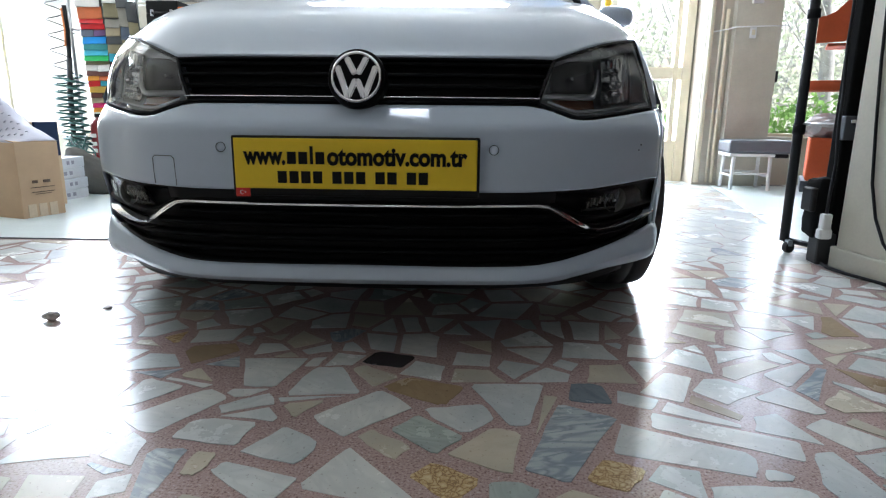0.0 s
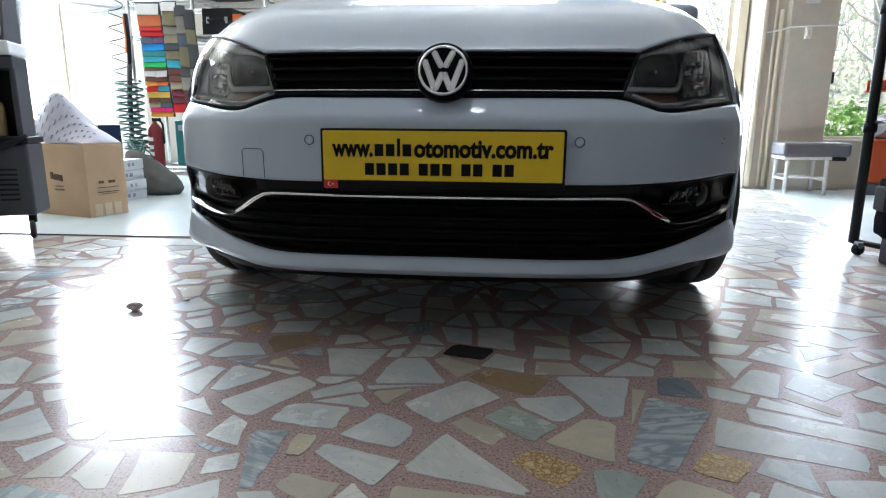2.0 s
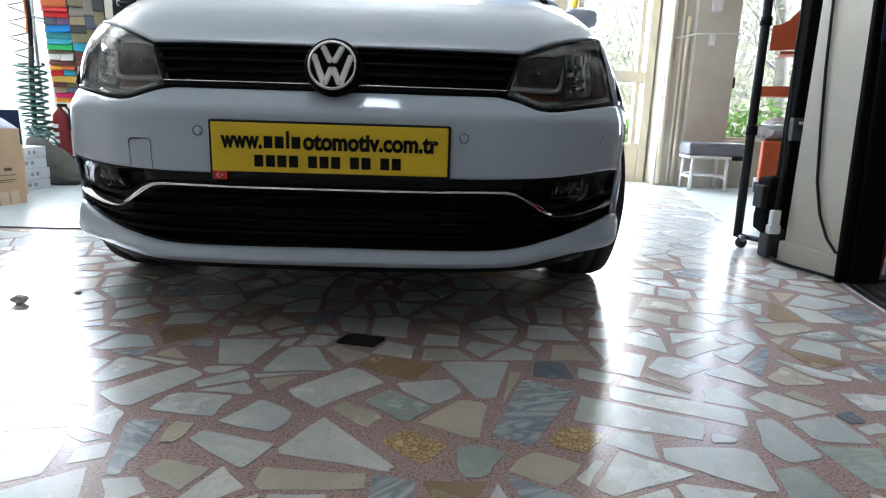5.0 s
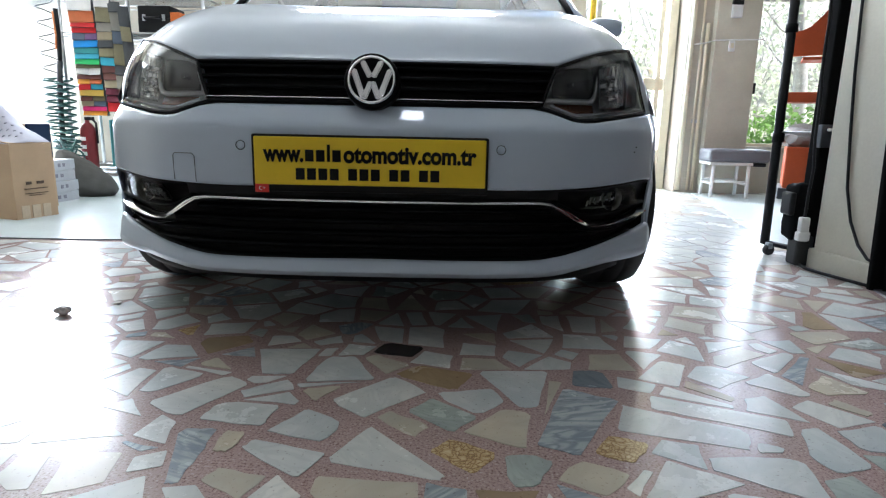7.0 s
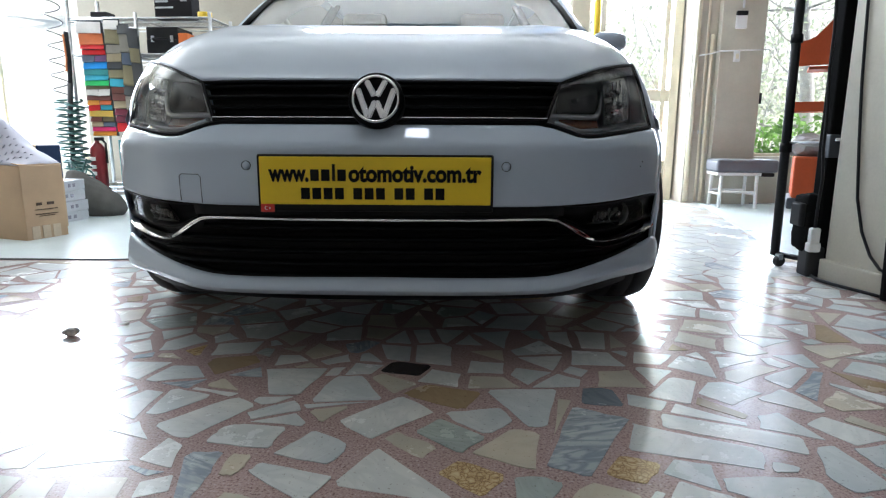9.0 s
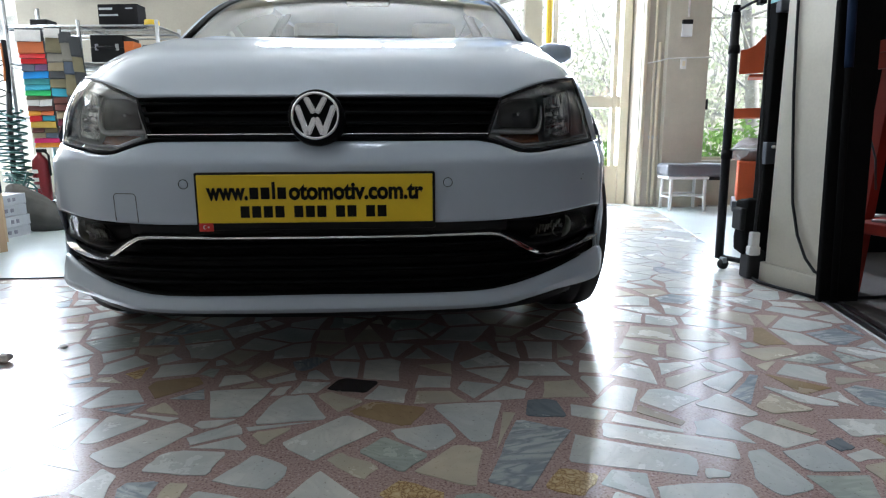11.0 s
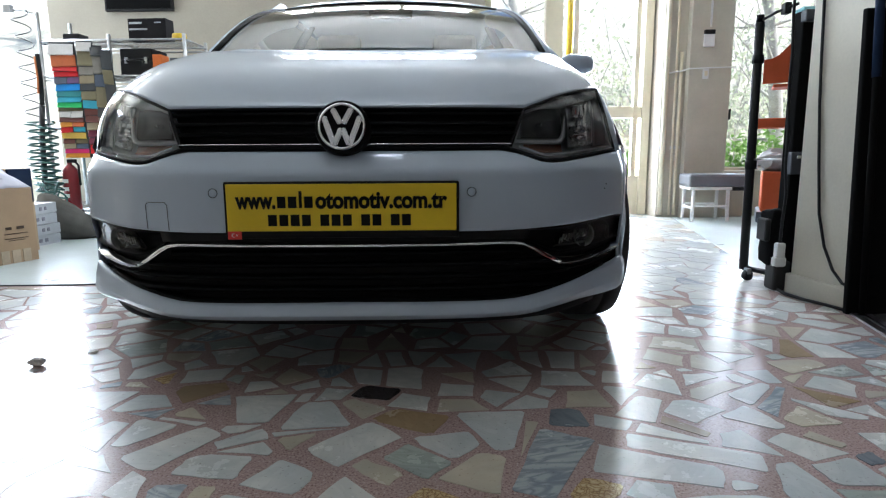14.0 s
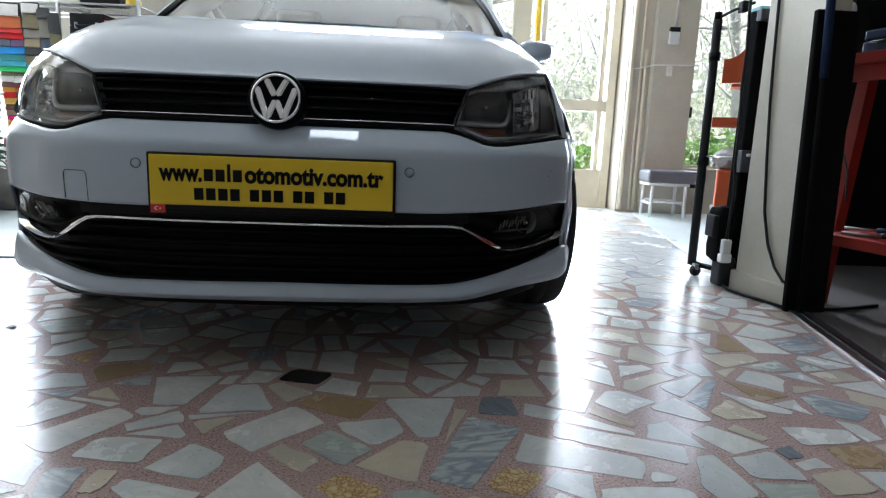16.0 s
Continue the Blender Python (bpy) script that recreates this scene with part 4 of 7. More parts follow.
# wheels
for s in (1, -1):
    for a in AXLES:
        wheel = new("wheel")
        wheel.parent = car
        wheel.matrix_basis = Matrix.Translation((s * 0.735, a, 0.302)) @ pose(0, 0, 0, 0, s * 90, 0)
        bm = bmesh.new()
        lathe(bm, [(0.195, -0.085), (0.225, -0.096), (0.270, -0.094), (0.292, -0.084), (0.301, -0.060), (0.302, -0.034), (0.296, -0.032), (0.296, -0.026), (0.302, -0.024), (0.302, 0.0), (0.302, 0.024), (0.296, 0.026), (0.296, 0.032), (0.302, 0.034), (0.301, 0.060), (0.292, 0.084), (0.270, 0.094), (0.225, 0.096), (0.195, 0.085)], 64, close=True)
        part("tyre", bm, RUBBER, wheel, "black rubber tyre", smooth=True)
        bm = bmesh.new()
        lathe(bm, [(0.200, 0.086), (0.190, 0.080), (0.182, 0.05), (0.176, -0.07), (0.200, -0.086), (0.205, -0.08), (0.205, 0.08)], 48, close=True)
        lathe(bm, [(0.002, 0.062), (0.045, 0.060), (0.055, 0.045), (0.05, 0.02), (0.002, 0.02)], 24)
        for k in range(7):
            t = 2 * math.pi * k / 7
            box(bm, 0.03, 0.19, -0.018, 0.018, 0.035, 0.058, 0.005, pose(0, 0, 0, 0, 0, math.degrees(t)))
        part("rim", bm, SATIN, wheel, "silver spoked rim")
        bm = bmesh.new()
        lathe(bm, [(0.02, -0.01), (0.13, -0.01), (0.13, 0.01), (0.02, 0.01)], 32)
        part("brake_disc", bm, SATIN, wheel)

# parking sensors, towing cover, shut lines
for x in (-0.297, 0.297):
    bm = bmesh.new()
    m = Matrix.Translation((x, front(x, 0.49) + 0.001, 0.49)) @ pose(0, 0, 0, 90, 0, 0)
    lathe(bm, [(0.001, 0.003), (0.0085, 0.003), (0.0095, 0.0015), (0.0095, -0.004)], 24, m)
    sensor = part("parking_sensor", bm, WHITE_PAINT, car, "white round parking sensor", smooth=True)
    bm = bmesh.new()
    lathe(bm, [(0.0097, -0.004), (0.0097, 0.0022), (0.0110, 0.0022), (0.0110, -0.004)], 24, m, close=True)
    part("ring", bm, BLACK_PLASTIC, sensor)
for x in (0.655, 0.661):
    bm = bmesh.new()
    m = Matrix.Translation((x, front(x, 0.49) - 0.0005, 0.485 + 2.0 * (x - 0.655))) @ pose(0, 0, 0, 90, 0, 0)
    lathe(bm, [(0.0008, 0.001), (0.0017, 0.001), (0.0017, -0.004)], 10, m)
    part("paint_chip", bm, GREY_STEEL, car)
bm = bmesh.new()
tow = [(-0.470, 0.405), (-0.470, 0.462), (-0.464, 0.468), (-0.418, 0.468), (-0.412, 0.462), (-0.412, 0.402)]
tube(bm, [(x, front(x, z) - 0.0014, z) for x, z in tow], 0.0010, 5)
part("towing_cover_seam", bm, GREY_STEEL, car)

# number plate in its black holder
plate = new("number_plate")
plate.parent = car
plate.matrix_basis = Matrix.Translation((0.001, 0, 0)) @ pose(0, 0, 0)
boxed("holder", (-0.266, 0.266, -0.006, 0.014, 0.388, 0.5165), BLACK_PLASTIC, plate, "black plate holder", bevel=0.004)
boxed("plate_sheet", (-0.260, 0.260, -0.0085, -0.004, 0.4045, 0.5115), YELLOW, plate, "yellow plate with black writing", bevel=0.002)
face = lambda x, z: Matrix.Translation((x, -0.0093, z)) @ pose(0, 0, 0, 90, 0, 0)
lettering("writing", "www.", 0.052, face(-0.239, 0.4575), INK, plate, 0.0021, 0.090)
for k, (w, h) in enumerate(((0.019, 0.026), (0.019, 0.026), (0.007, 0.038), (0.019, 0.026))):
    x = -0.145 + (0, 0.0245, 0.049, 0.061)[k]
    boxed("dark_bar", (x, x + w, -0.0098, -0.0087, 0.4575, 0.4575 + h), INK, plate, bevel=0.0004)
lettering("writing", "otomotiv.com.tr", 0.052, face(-0.059, 0.4575), INK, plate, 0.0021, 0.298)
x = -0.167
for run in (4, 3, 2, 2):
    for k in range(run):
        boxed("dark_bar", (x, x + 0.0200, -0.0098, -0.0087, 0.4165, 0.4425), INK, plate, bevel=0.0006)
        x += 0.0255
    x += 0.0160
sticker = boxed("flag_sticker", (-0.260, -0.229, -0.0078, -0.0062, 0.3865, 0.4055), RED_STICKER, plate, "small red flag sticker", bevel=0.0005)
bm = bmesh.new()
arc = [(0.0045 * math.cos(t), 0.0045 * math.sin(t)) for t in spread(0.6, 2 * math.pi - 0.6, 16)]
back = [(0.0012 + 0.0035 * math.cos(t), 0.0035 * math.sin(t)) for t in spread(2 * math.pi - 0.75, 0.75, 16)]
slab(bm, arc + back, 0, 0.0006, Matrix.Translation((-0.247, -0.0079, 0.396)) @ pose(0, 0, 0, 90, 0, 0))
part("crescent", bm, WHITE_PLAIN, sticker)
bm = bmesh.new()
star = [((0.0028 if k % 2 == 0 else 0.0011) * math.cos(math.pi * k / 5 + math.pi), (0.0028 if k % 2 == 0 else 0.0011) * math.sin(math.pi * k / 5 + math.pi)) for k in range(10)]
slab(bm, star, 0, 0.0006, Matrix.Translation((-0.2395, -0.0079, 0.396)) @ pose(0, 0, 0, 90, 0, 0))
part("star", bm, WHITE_PLAIN, sticker)

# ---------------------------------------------------------------- the hall
H = 3.3


def structure(name, bounds, material, label, bevel=0.004, parent=None):
    ob = boxed(name, bounds, material, parent, bevel=bevel)
    if parent is None:
        tagged(ob, label, "structure", kind="structure")
    return ob


structure("floor", (-6, 6, -4, 5.62, -0.12, -0.0007), PINK_MORTAR, "pink mortar bed of the crazy-paved marble floor")
structure("ceiling", (-6, 6, -4, 6.1, H, H + 0.2), CEILING, "plain pale ceiling")
structure("wall_west", (-6.2, -6, -4, 3.8, -0.1, H), CREAM_WALL, "plain cream side wall")
structure("wall_west_end", (-6.2, -6, 5.0, 6.1, -0.1, H), CREAM_WALL, "cream side wall at the corner")
structure("wall_west_sill", (-6.2, -6, 3.8, 5.0, -0.1, 0.35), CREAM_WALL, "low cream wall under the side window")
structure("wall_west_lintel", (-6.2, -6, 3.8, 5.0, 2.95, H), CREAM_WALL, "cream lintel over the side window")
structure("wall_east", (6, 6.2, -4, 6.1, -0.1, H), CREAM_WALL, "plain cream side wall")
# front wall behind the camera, unseen; its grey holds down bounce light
structure("wall_south", (-6, 6, -4.2, -4, -0.1, H), FRONT_GREY, "unseen front wall, grey to cut bounce light")
# back wall in pieces round its windows
structure("wall_north_far", (-6, -5.5, 5.62, 5.85, -0.1, H), CREAM_WALL, "cream back wall at the corner")
# the middle pieces carry the darker colour that imitates backlit shade
structure("wall_north_mid", (-3.66, 0.30, 5.62, 5.85, -0.1, 2.40), SHADED_WALL, "back wall behind the car, darkened to tan for shade")
structure("wall_north_upper", (-3.66, -1.70, 5.62, 5.85, 2.40, H), SHADED_WALL, "shade-darkened tan back wall beside the high window")
structure("wall_north_top", (-1.70, 0.30, 5.62, 5.85, 2.92, H), SHADED_WALL, "shade-darkened tan wall above the high window")
structure("wall_north_sill", (-5.5, -3.66, 5.62, 5.85, -0.1, 0.35), CREAM_WALL, "low cream wall under the wide window")
structure("wall_north_lintel", (-5.5, -3.66, 5.62, 5.85, 2.95, H), CREAM_WALL, "cream lintel over the window")
structure("wall_north_lintel_door", (0.30, 1.83, 5.70, 5.9, 2.9, H), CREAM_WALL, "cream lintel over the glazed door")
structure("wall_north_jamb", (1.83, 2.03, 5.42, 5.9, -0.1, H), CREAM_WALL, "pale wall strip beside the glazed door")
structure("pillar", (2.03, 2.385, 5.34, 5.9, -0.1, H), COLUMN_PAINT, "square grey-cream painted pillar")
structure("wall_north_low", (2.385, 4.0, 5.50, 5.75, -0.1, 0.39), COLUMN_PAINT, "low wall under the window by the pillar")
structure("wall_north_lintel_right", (2.385, 4.0, 5.50, 5.75, 2.75, H), CREAM_WALL, "cream lintel over the window")
structure("wall_north_east", (4.0, 6.0, 5.50, 5.75, -0.1, H), CREAM_WALL, "cream wall at the far corner")
# columns at both sides of the bay
structure("column_left", (-2.66, -2.25, 1.95, 2.31, 0, H), COLUMN_PAINT, "cream painted column", 0.02)
structure("column_left_plinth", (-2.71, -2.20, 1.87, 2.325, 0.0, 0.075), COLUMN_PAINT, "stepped plinth of the column", 0.02)
tilted = structure("column_right", (0, 0.085, 0, 0.304, 0, H), COLUMN_PAINT, "grey-cream painted column with a cable", 0.008)
tilted.matrix_basis = pose(1.487, 2.197, 0, 0, 0, 10)

ground = boxed("ground", (-60, 60, 5.9, 90, -0.25, -0.15), GREY_FLOOR, bevel=0)
tagged(ground, "open ground behind the hall", "ground", kind="structure")

# ---------------------------------------------------------------- windows and doors


def frame_ring(name, x0, x1, y, z0, z1, w, d, material, parent, label=""):
    """A frame of four bars round an opening in the plane y."""
    bm = bmesh.new()
    box(bm, x0, x0 + w, y - d / 2, y + d / 2, z0, z1, 0.004)
    box(bm, x1 - w, x1, y - d / 2, y + d / 2, z0, z1, 0.004)
    box(bm, x0 + w, x1 - w, y - d / 2, y + d / 2, z0, z0 + w, 0.004)
    box(bm, x0 + w, x1 - w, y - d / 2, y + d / 2, z1 - w, z1, 0.004)
    return part(name, bm, material, parent, label)


def pane(x0, x1, y, z0, z1, parent):
    bm = bmesh.new()
    box(bm, x0, x1, y - 0.003, y + 0.003, z0, z1)
    ob = part("pane", bm, PANE, parent)
    ob.visible_shadow = False
    return ob


window_1 = thing("window_1", pose(0, 0, 0), "wide bright window with a pale frame", "window", kind="structure")
frame_ring("window_frame", -5.5, -3.66, 5.74, 0.35, 2.95, 0.06, 0.07, FRAME_WHITE, window_1)
boxed("mullion", (-4.62, -4.56, 5.71, 5.77, 0.41, 2.89), FRAME_WHITE, window_1)
pane(-5.44, -4.62, 5.74, 0.41, 2.89, window_1)
pane(-4.56, -3.72, 5.74, 0.41, 2.89, window_1)
boxed("window_sill", (-5.5, -3.60, 5.54, 5.72, 0.345, 0.375), FRAME_WHITE, window_1)

# side window out of view, added to hold the extra light from the left
window_added = thing("window_added", pose(0, 0, 0), "unseen side window added to brighten the left", "window", kind="structure")
for y in (3.8, 4.94):
    boxed("mullion", (-6.12, -6.05, y, y + 0.06, 0.41, 2.89), FRAME_WHITE, window_added)
boxed("rail", (-6.12, -6.05, 3.8, 5.0, 0.35, 0.41), FRAME_WHITE, window_added)
boxed("rail", (-6.12, -6.05, 3.8, 5.0, 2.89, 2.95), FRAME_WHITE, window_added)
bm = bmesh.new()
box(bm, -6.088, -6.082, 3.86, 4.94, 0.41, 2.89)
part("pane", bm, PANE, window_added).visible_shadow = False

window_3 = thing("window_3", pose(0, 0, 0), "high strip window with pale mullions", "window", kind="structure")
frame_ring("window_frame", -1.70, 0.30, 5.74, 2.40, 2.92, 0.05, 0.07, FRAME_WHITE, window_3)
for x in (-1.37, -0.45):
    boxed("mullion", (x - 0.022, x + 0.022, 5.71, 5.77, 2.45, 2.87), FRAME_WHITE, window_3)
for x0, x1 in ((-1.65, -1.392), (-1.348, -0.472), (-0.428, 0.25)):
    pane(x0, x1, 5.74, 2.45, 2.87, window_3)

window_2 = thing("window_2", pose(0, 0, 0), "window onto green shrubs beside the pillar", "window", kind="structure")
frame_ring("window_frame", 2.42, 4.0, 5.62, 0.39, 2.75, 0.045, 0.06, FRAME_WHITE, window_2)
boxed("mullion", (3.22, 3.26, 5.595, 5.645, 0.435, 2.70), FRAME_WHITE, window_2)
pane(2.465, 3.22, 5.62, 0.435, 2.705, window_2)
pane(3.26, 3.955, 5.62, 0.435, 2.705, window_2)
boxed("window_sill", (2.425, 4.0, 5.46, 5.60, 0.388, 0.408), COLUMN_PAINT, window_2)

door_1 = thing("door_1", pose(0, 0, 0), "glazed door wall with cream frames and a yellow post", "door", kind="structure")
boxed("post", (0.30, 0.36, 5.66, 5.76, 0, 2.9), FRAME_WHITE, door_1)
boxed("post", (0.85, 1.005, 5.66, 5.78, 0, 2.9), FRAME_WHITE, door_1)
tubed("yellow_post", [(1.073, 5.70, 0), (1.073, 5.70, 2.9)], 0.030, YELLOW_PIPE, door_1, "yellow painted steel post", 14)
boxed("post", (1.74, 1.815, 5.66, 5.78, 0, 2.9), FRAME_WHITE, door_1)
for x0, x1 in ((0.36, 0.85), (1.005, 1.74)):
    boxed("rail", (x0, x1, 5.68, 5.74, 0.885, 0.990), FRAME_WHITE, door_1)
    boxed("rail", (x0, x1, 5.68, 5.74, 2.83, 2.9), FRAME_WHITE, door_1)
    boxed("panel", (x0, x1, 5.69, 5.73, 0.0, 0.355), FRAME_WHITE, door_1)
    pane(x0, x1, 5.71, 0.99, 2.83, door_1)
    pane(x0, x1, 5.71, 0.355, 0.885, door_1)
for x in (1.105, 1.665):
    boxed("stile", (x, x + 0.045, 5.675, 5.74, 0.355, 2.83), FRAME_WHITE, door_1)

# jamb with pipes
for x, y, z0, z1, r in ((1.985, 5.405, 0.0, 1.42, 0.014), (1.945, 5.41, 0.0, 3.2, 0.010), (1.86, 5.405, 0.0, 3.2, 0.022)):
    t = thing("pipe", pose(x, y, 0), "thin grey conduit pipe clipped to the wall", "pipe", "conduit pipes")
    tubed("tube", [(0, 0, z0 + 0.02), (0.0, 0, z1)], r, (GREY_STEEL, FRAME_WHITE, FRAME_WHITE)[int(r * 1000) % 3], t)
    boxed("clip", (-r - 0.008, r + 0.008, -0.004, 0.012, 0.6, 0.63), SATIN, t)
cable = thing("wall_cable", pose(2.0, 5.33, 0), "thin pale cable run across the pillar", "cable")
tubed("cable_line", [(-0.16, 0.075, 1.24), (-0.02, 0.06, 1.262), (0.028, 0.006, 1.275), (0.3, 0.004, 1.283), (0.425, 0.004, 1.285)], 0.006, WHITE_PLAIN, cable)

control = thing("thermostat", pose(2.175, 5.34, 1.525), "white wall control box with a dark display", "control box")
boxed("case", (-0.043, 0.043, -0.030, 0.0, -0.075, 0.035), WHITE_PLAIN, control, bevel=0.006)
boxed("display", (-0.043, 0.043, -0.034, -0.002, 0.025, 0.062), DARK, control, bevel=0.004)
tubed("cord", [(0.01, -0.012, 0.085), (0.012, -0.008, 0.6), (0.01, -0.006, 1.6)], 0.009, WHITE_PLAIN, control)
switch = thing("wall_switch", pose(2.165, 5.34, 1.232), "small white wall switch", "switch")
boxed("plate_cover", (-0.025, 0.025, -0.018, 0, -0.045, 0.040), WHITE_PLAIN, switch, bevel=0.005)
boxed("rocker", (-0.012, 0.012, -0.023, -0.016, -0.02, 0.02), FRAME_WHITE, switch, bevel=0.002)
bracket = thing("window_catch", pose(2.43, 5.47, 0.90), "small dark window catch on the pillar edge", "catch")
boxed("plate_cover", (-0.012, 0.02, -0.03, 0.03, -0.045, 0.045), DARK, bracket, bevel=0.004)

# low stool by the pillar
CUSHION = surface("grey_vinyl_cushion", (0.13, 0.135, 0.15), 0.45, vary=0.1, grain=160, bump=0.2)
stool = thing("stool", pose(2.195, 5.12, 0, 0, 0, -4), "low white stool with a thick grey vinyl cushion", "stool")
bm = bmesh.new()
box(bm, -0.235, 0.235, -0.16, 0.16, 0.292, 0.395, 0.022)
for v in bm.verts:
    if v.co.z > 0.37:
        v.co.z += 0.012 * (1 - (v.co.x / 0.24) ** 2) * (1 - (v.co.y / 0.17) ** 2)
part("cushion", bm, CUSHION, stool, "thick grey vinyl cushion", smooth=False)
boxed("seat_frame", (-0.225, 0.11, -0.15, 0.15, 0.268, 0.291), WHITE_PLAIN, stool, bevel=0.004)
boxed("seat_underside", (0.112, 0.21, -0.15, 0.14, 0.262, 0.291), DARK, stool, "dark underside of the seat", bevel=0.008)
for x in (-0.185, 0.085):
    for y in (-0.125, 0.125):
        tubed("leg", [(x * 1.04, y * 1.06, 0), (x, y, 0.265)], 0.014, WHITE_PLAIN, stool, sides=10)
for y in (-0.127, 0.127):
    tubed("stretcher", [(-0.188, y, 0.135), (0.088, y, 0.135)], 0.010, WHITE_PLAIN, stool)
for x in (-0.188, 0.087):
    tubed("stretcher", [(x, -0.127, 0.115), (x, 0.127, 0.115)], 0.010, WHITE_PLAIN, stool)

# ---------------------------------------------------------------- side of the bay, right
# rolling stand of two dark posts
stand = thing("equipment_stand", pose(0, 0, 0), "dark rolling stand of two posts with clamps and cables", "stand")
tubed("post", [(1.375, 2.775, 0.045), (1.362, 2.765, 1.125)], 0.019, DARK, stand, sides=12)
tubed("post_cap", [(1.362, 2.765, 1.12), (1.361, 2.764, 1.155)], 0.016, BLACK_GLOSS, stand, sides=12)
tubed("collar", [(1.367, 2.769, 0.955), (1.366, 2.768, 0.99)], 0.024, BLACK_PLASTIC, stand, sides=12)
tubed("collar", [(1.372, 2.772, 0.50), (1.371, 2.771, 0.54)], 0.024, BLACK_PLASTIC, stand, sides=12)
boxed("back_post", (-0.052, 0.034, -0.03, 0.03, 0.02, 1.125), BOARD_BLACK, stand, bevel=0.006).matrix_basis = pose(1.470, 2.580, 0, 0, 0, 10)
tubed("top_rod", [(1.362, 2.765, 1.130), (1.39, 2.69, 1.150), (1.435, 2.61, 1.165)], 0.006, DARK, stand)
boxed("clamp", (1.400, 1.428, 2.64, 2.68, 1.135, 1.180), BLACK_PLASTIC, stand, bevel=0.005)
boxed("clamp", (1.420, 1.466, 2.52, 2.56, 1.080, 1.125), GREY_STEEL, stand, bevel=0.005)
TEAL_LIGHT = surface("pale_teal_plastic", (0.25, 0.55, 0.60), 0.4, vary=0.1)
boxed("top_plate", (1.425, 1.510, 2.545, 2.62, 1.126, 1.140), TEAL_LIGHT, stand, "pale teal top plate", bevel=0.003)
tubed("mid_rod", [(1.37, 2.77, 0.542), (1.47, 2.58, 0.545)], 0.004, SATIN, stand)
boxed("clamp", (1.412, 1.456, 2.52, 2.555, 0.485, 0.575), GREY_STEEL, stand, bevel=0.004)
boxed("bolt", (1.425, 1.50, 2.505, 2.52, 0.548, 0.562), CHROME, stand, bevel=0.003)
tubed("foot_bar", [(1.375, 2.775, 0.05), (1.47, 2.58, 0.05)], 0.012, DARK, stand)
for x, y in ((1.376, 2.735), (1.442, 2.62)):
    bm = bmesh.new()
    lathe(bm, [(0.004, -0.012), (0.022, -0.012), (0.024, -0.006), (0.024, 0.006), (0.022, 0.012), (0.004, 0.012)], 20, pose(x, y, 0.024, 90, 0, 20))
    caster = part("caster", bm, RUBBER, stand, "small dark caster wheel")
    boxed("fork", (x - 0.010, x + 0.010, y - 0.016, y + 0.016, 0.03, 0.056), SATIN, caster, bevel=0.002)
pack = thing("hanging_pack", pose(1.422, 2.60, 0), "dark cloth pack hung on the stand", "bag")
bm = bmesh.new()
box(bm, -0.055, 0.045, -0.05, 0.05, 0.10, 0.335, 0.02)
bmesh.ops.subdivide_edges(bm, edges=bm.edges, cuts=3, use_grid_fill=True)
for v in bm.verts:
    v.co += 0.010 * noise.noise_vector(v.co * 18)
part("cloth", bm, BOARD_BLACK, pack, smooth=True)
boxed("flap", (-0.075, -0.050, -0.05, 0.03, 0.205, 0.30), DARK, pack, bevel=0.008)
tubed("strap", [(0.0, 0, 0.32), (0.01, 0.0, 0.42), (0.02, -0.03, 0.50)], 0.006, DARK, pack)
grey_case = thing("grey_case", pose(1.415, 2.58, 0), "grey moulded box on the floor under the stand", "box")
boxed("case", (-0.035, 0.035, -0.06, 0.02, 0.0, 0.125), surface("grey_moulded_plastic", (0.02, 0.02, 0.021), 0.6), grey_case, bevel=0.01)
socket = thing("extension_socket", pose(1.376, 2.485, 0.16), "white socket hanging on a black cable", "socket")
boxed("case", (-0.018, 0.018, -0.016, 0.016, -0.012, 0.050), WHITE_PLAIN, socket, bevel=0.007)
boxed("grip", (-0.024, 0.024, -0.018, 0.018, -0.048, -0.008), WHITE_PLAIN, socket, bevel=0.008)
tubed("cable", [(0, 0, 0.05), (0.004, 0.005, 0.14), (0.012, 0.01, 0.24), (0.006, 0.02, 0.36), (0.010, 0.03, 0.50), (0.002, 0.035, 0.66), (0.003, 0.035, 0.80), (-0.005, 0.035, 0.95), (-0.006, 0.035, 1.15), (-0.006, 0.035, 1.5)], 0.006, DARK, socket)

# cable down the column and along the floor
cable = thing("power_cable", pose(0, 0, 0), "black power cable hanging down the column", "cable")
cm = pose(1.487, 2.197, 0, 0, 0, 10)
run = [(-0.008, 0.262, 2.2), (-0.008, 0.254, 1.4), (-0.008, 0.245, 1.12), (-0.009, 0.234, 0.95), (-0.008, 0.222, 0.76), (-0.008, 0.198, 0.54), (-0.008, 0.172, 0.34), (-0.01, 0.13, 0.22), (-0.014, 0.075, 0.14), (-0.018, 0.02, 0.10), (-0.018, -0.015, 0.095)]
tubed("cable_line", [cm @ Vector(p) for p in run], 0.0055, DARK, cable)
run = [(-0.03, 0.33, 0.008), (-0.055, 0.26, 0.007), (-0.05, 0.18, 0.007), (-0.03, 0.08, 0.007), (-0.02, -0.01, 0.008), (0.06, -0.03, 0.007), (0.2, -0.04, 0.007), (0.4, 0.0, 0.007)]
tubed("cable_floor", [cm @ Vector(p) for p in run], 0.006, DARK, cable)
skirt = structure("baseboard_column", (-0.013, 0.095, -0.004, 0.318, 0.0, 0.082), COLUMN_PAINT, "painted plinth of the column", 0.006)
skirt.matrix_basis = cm

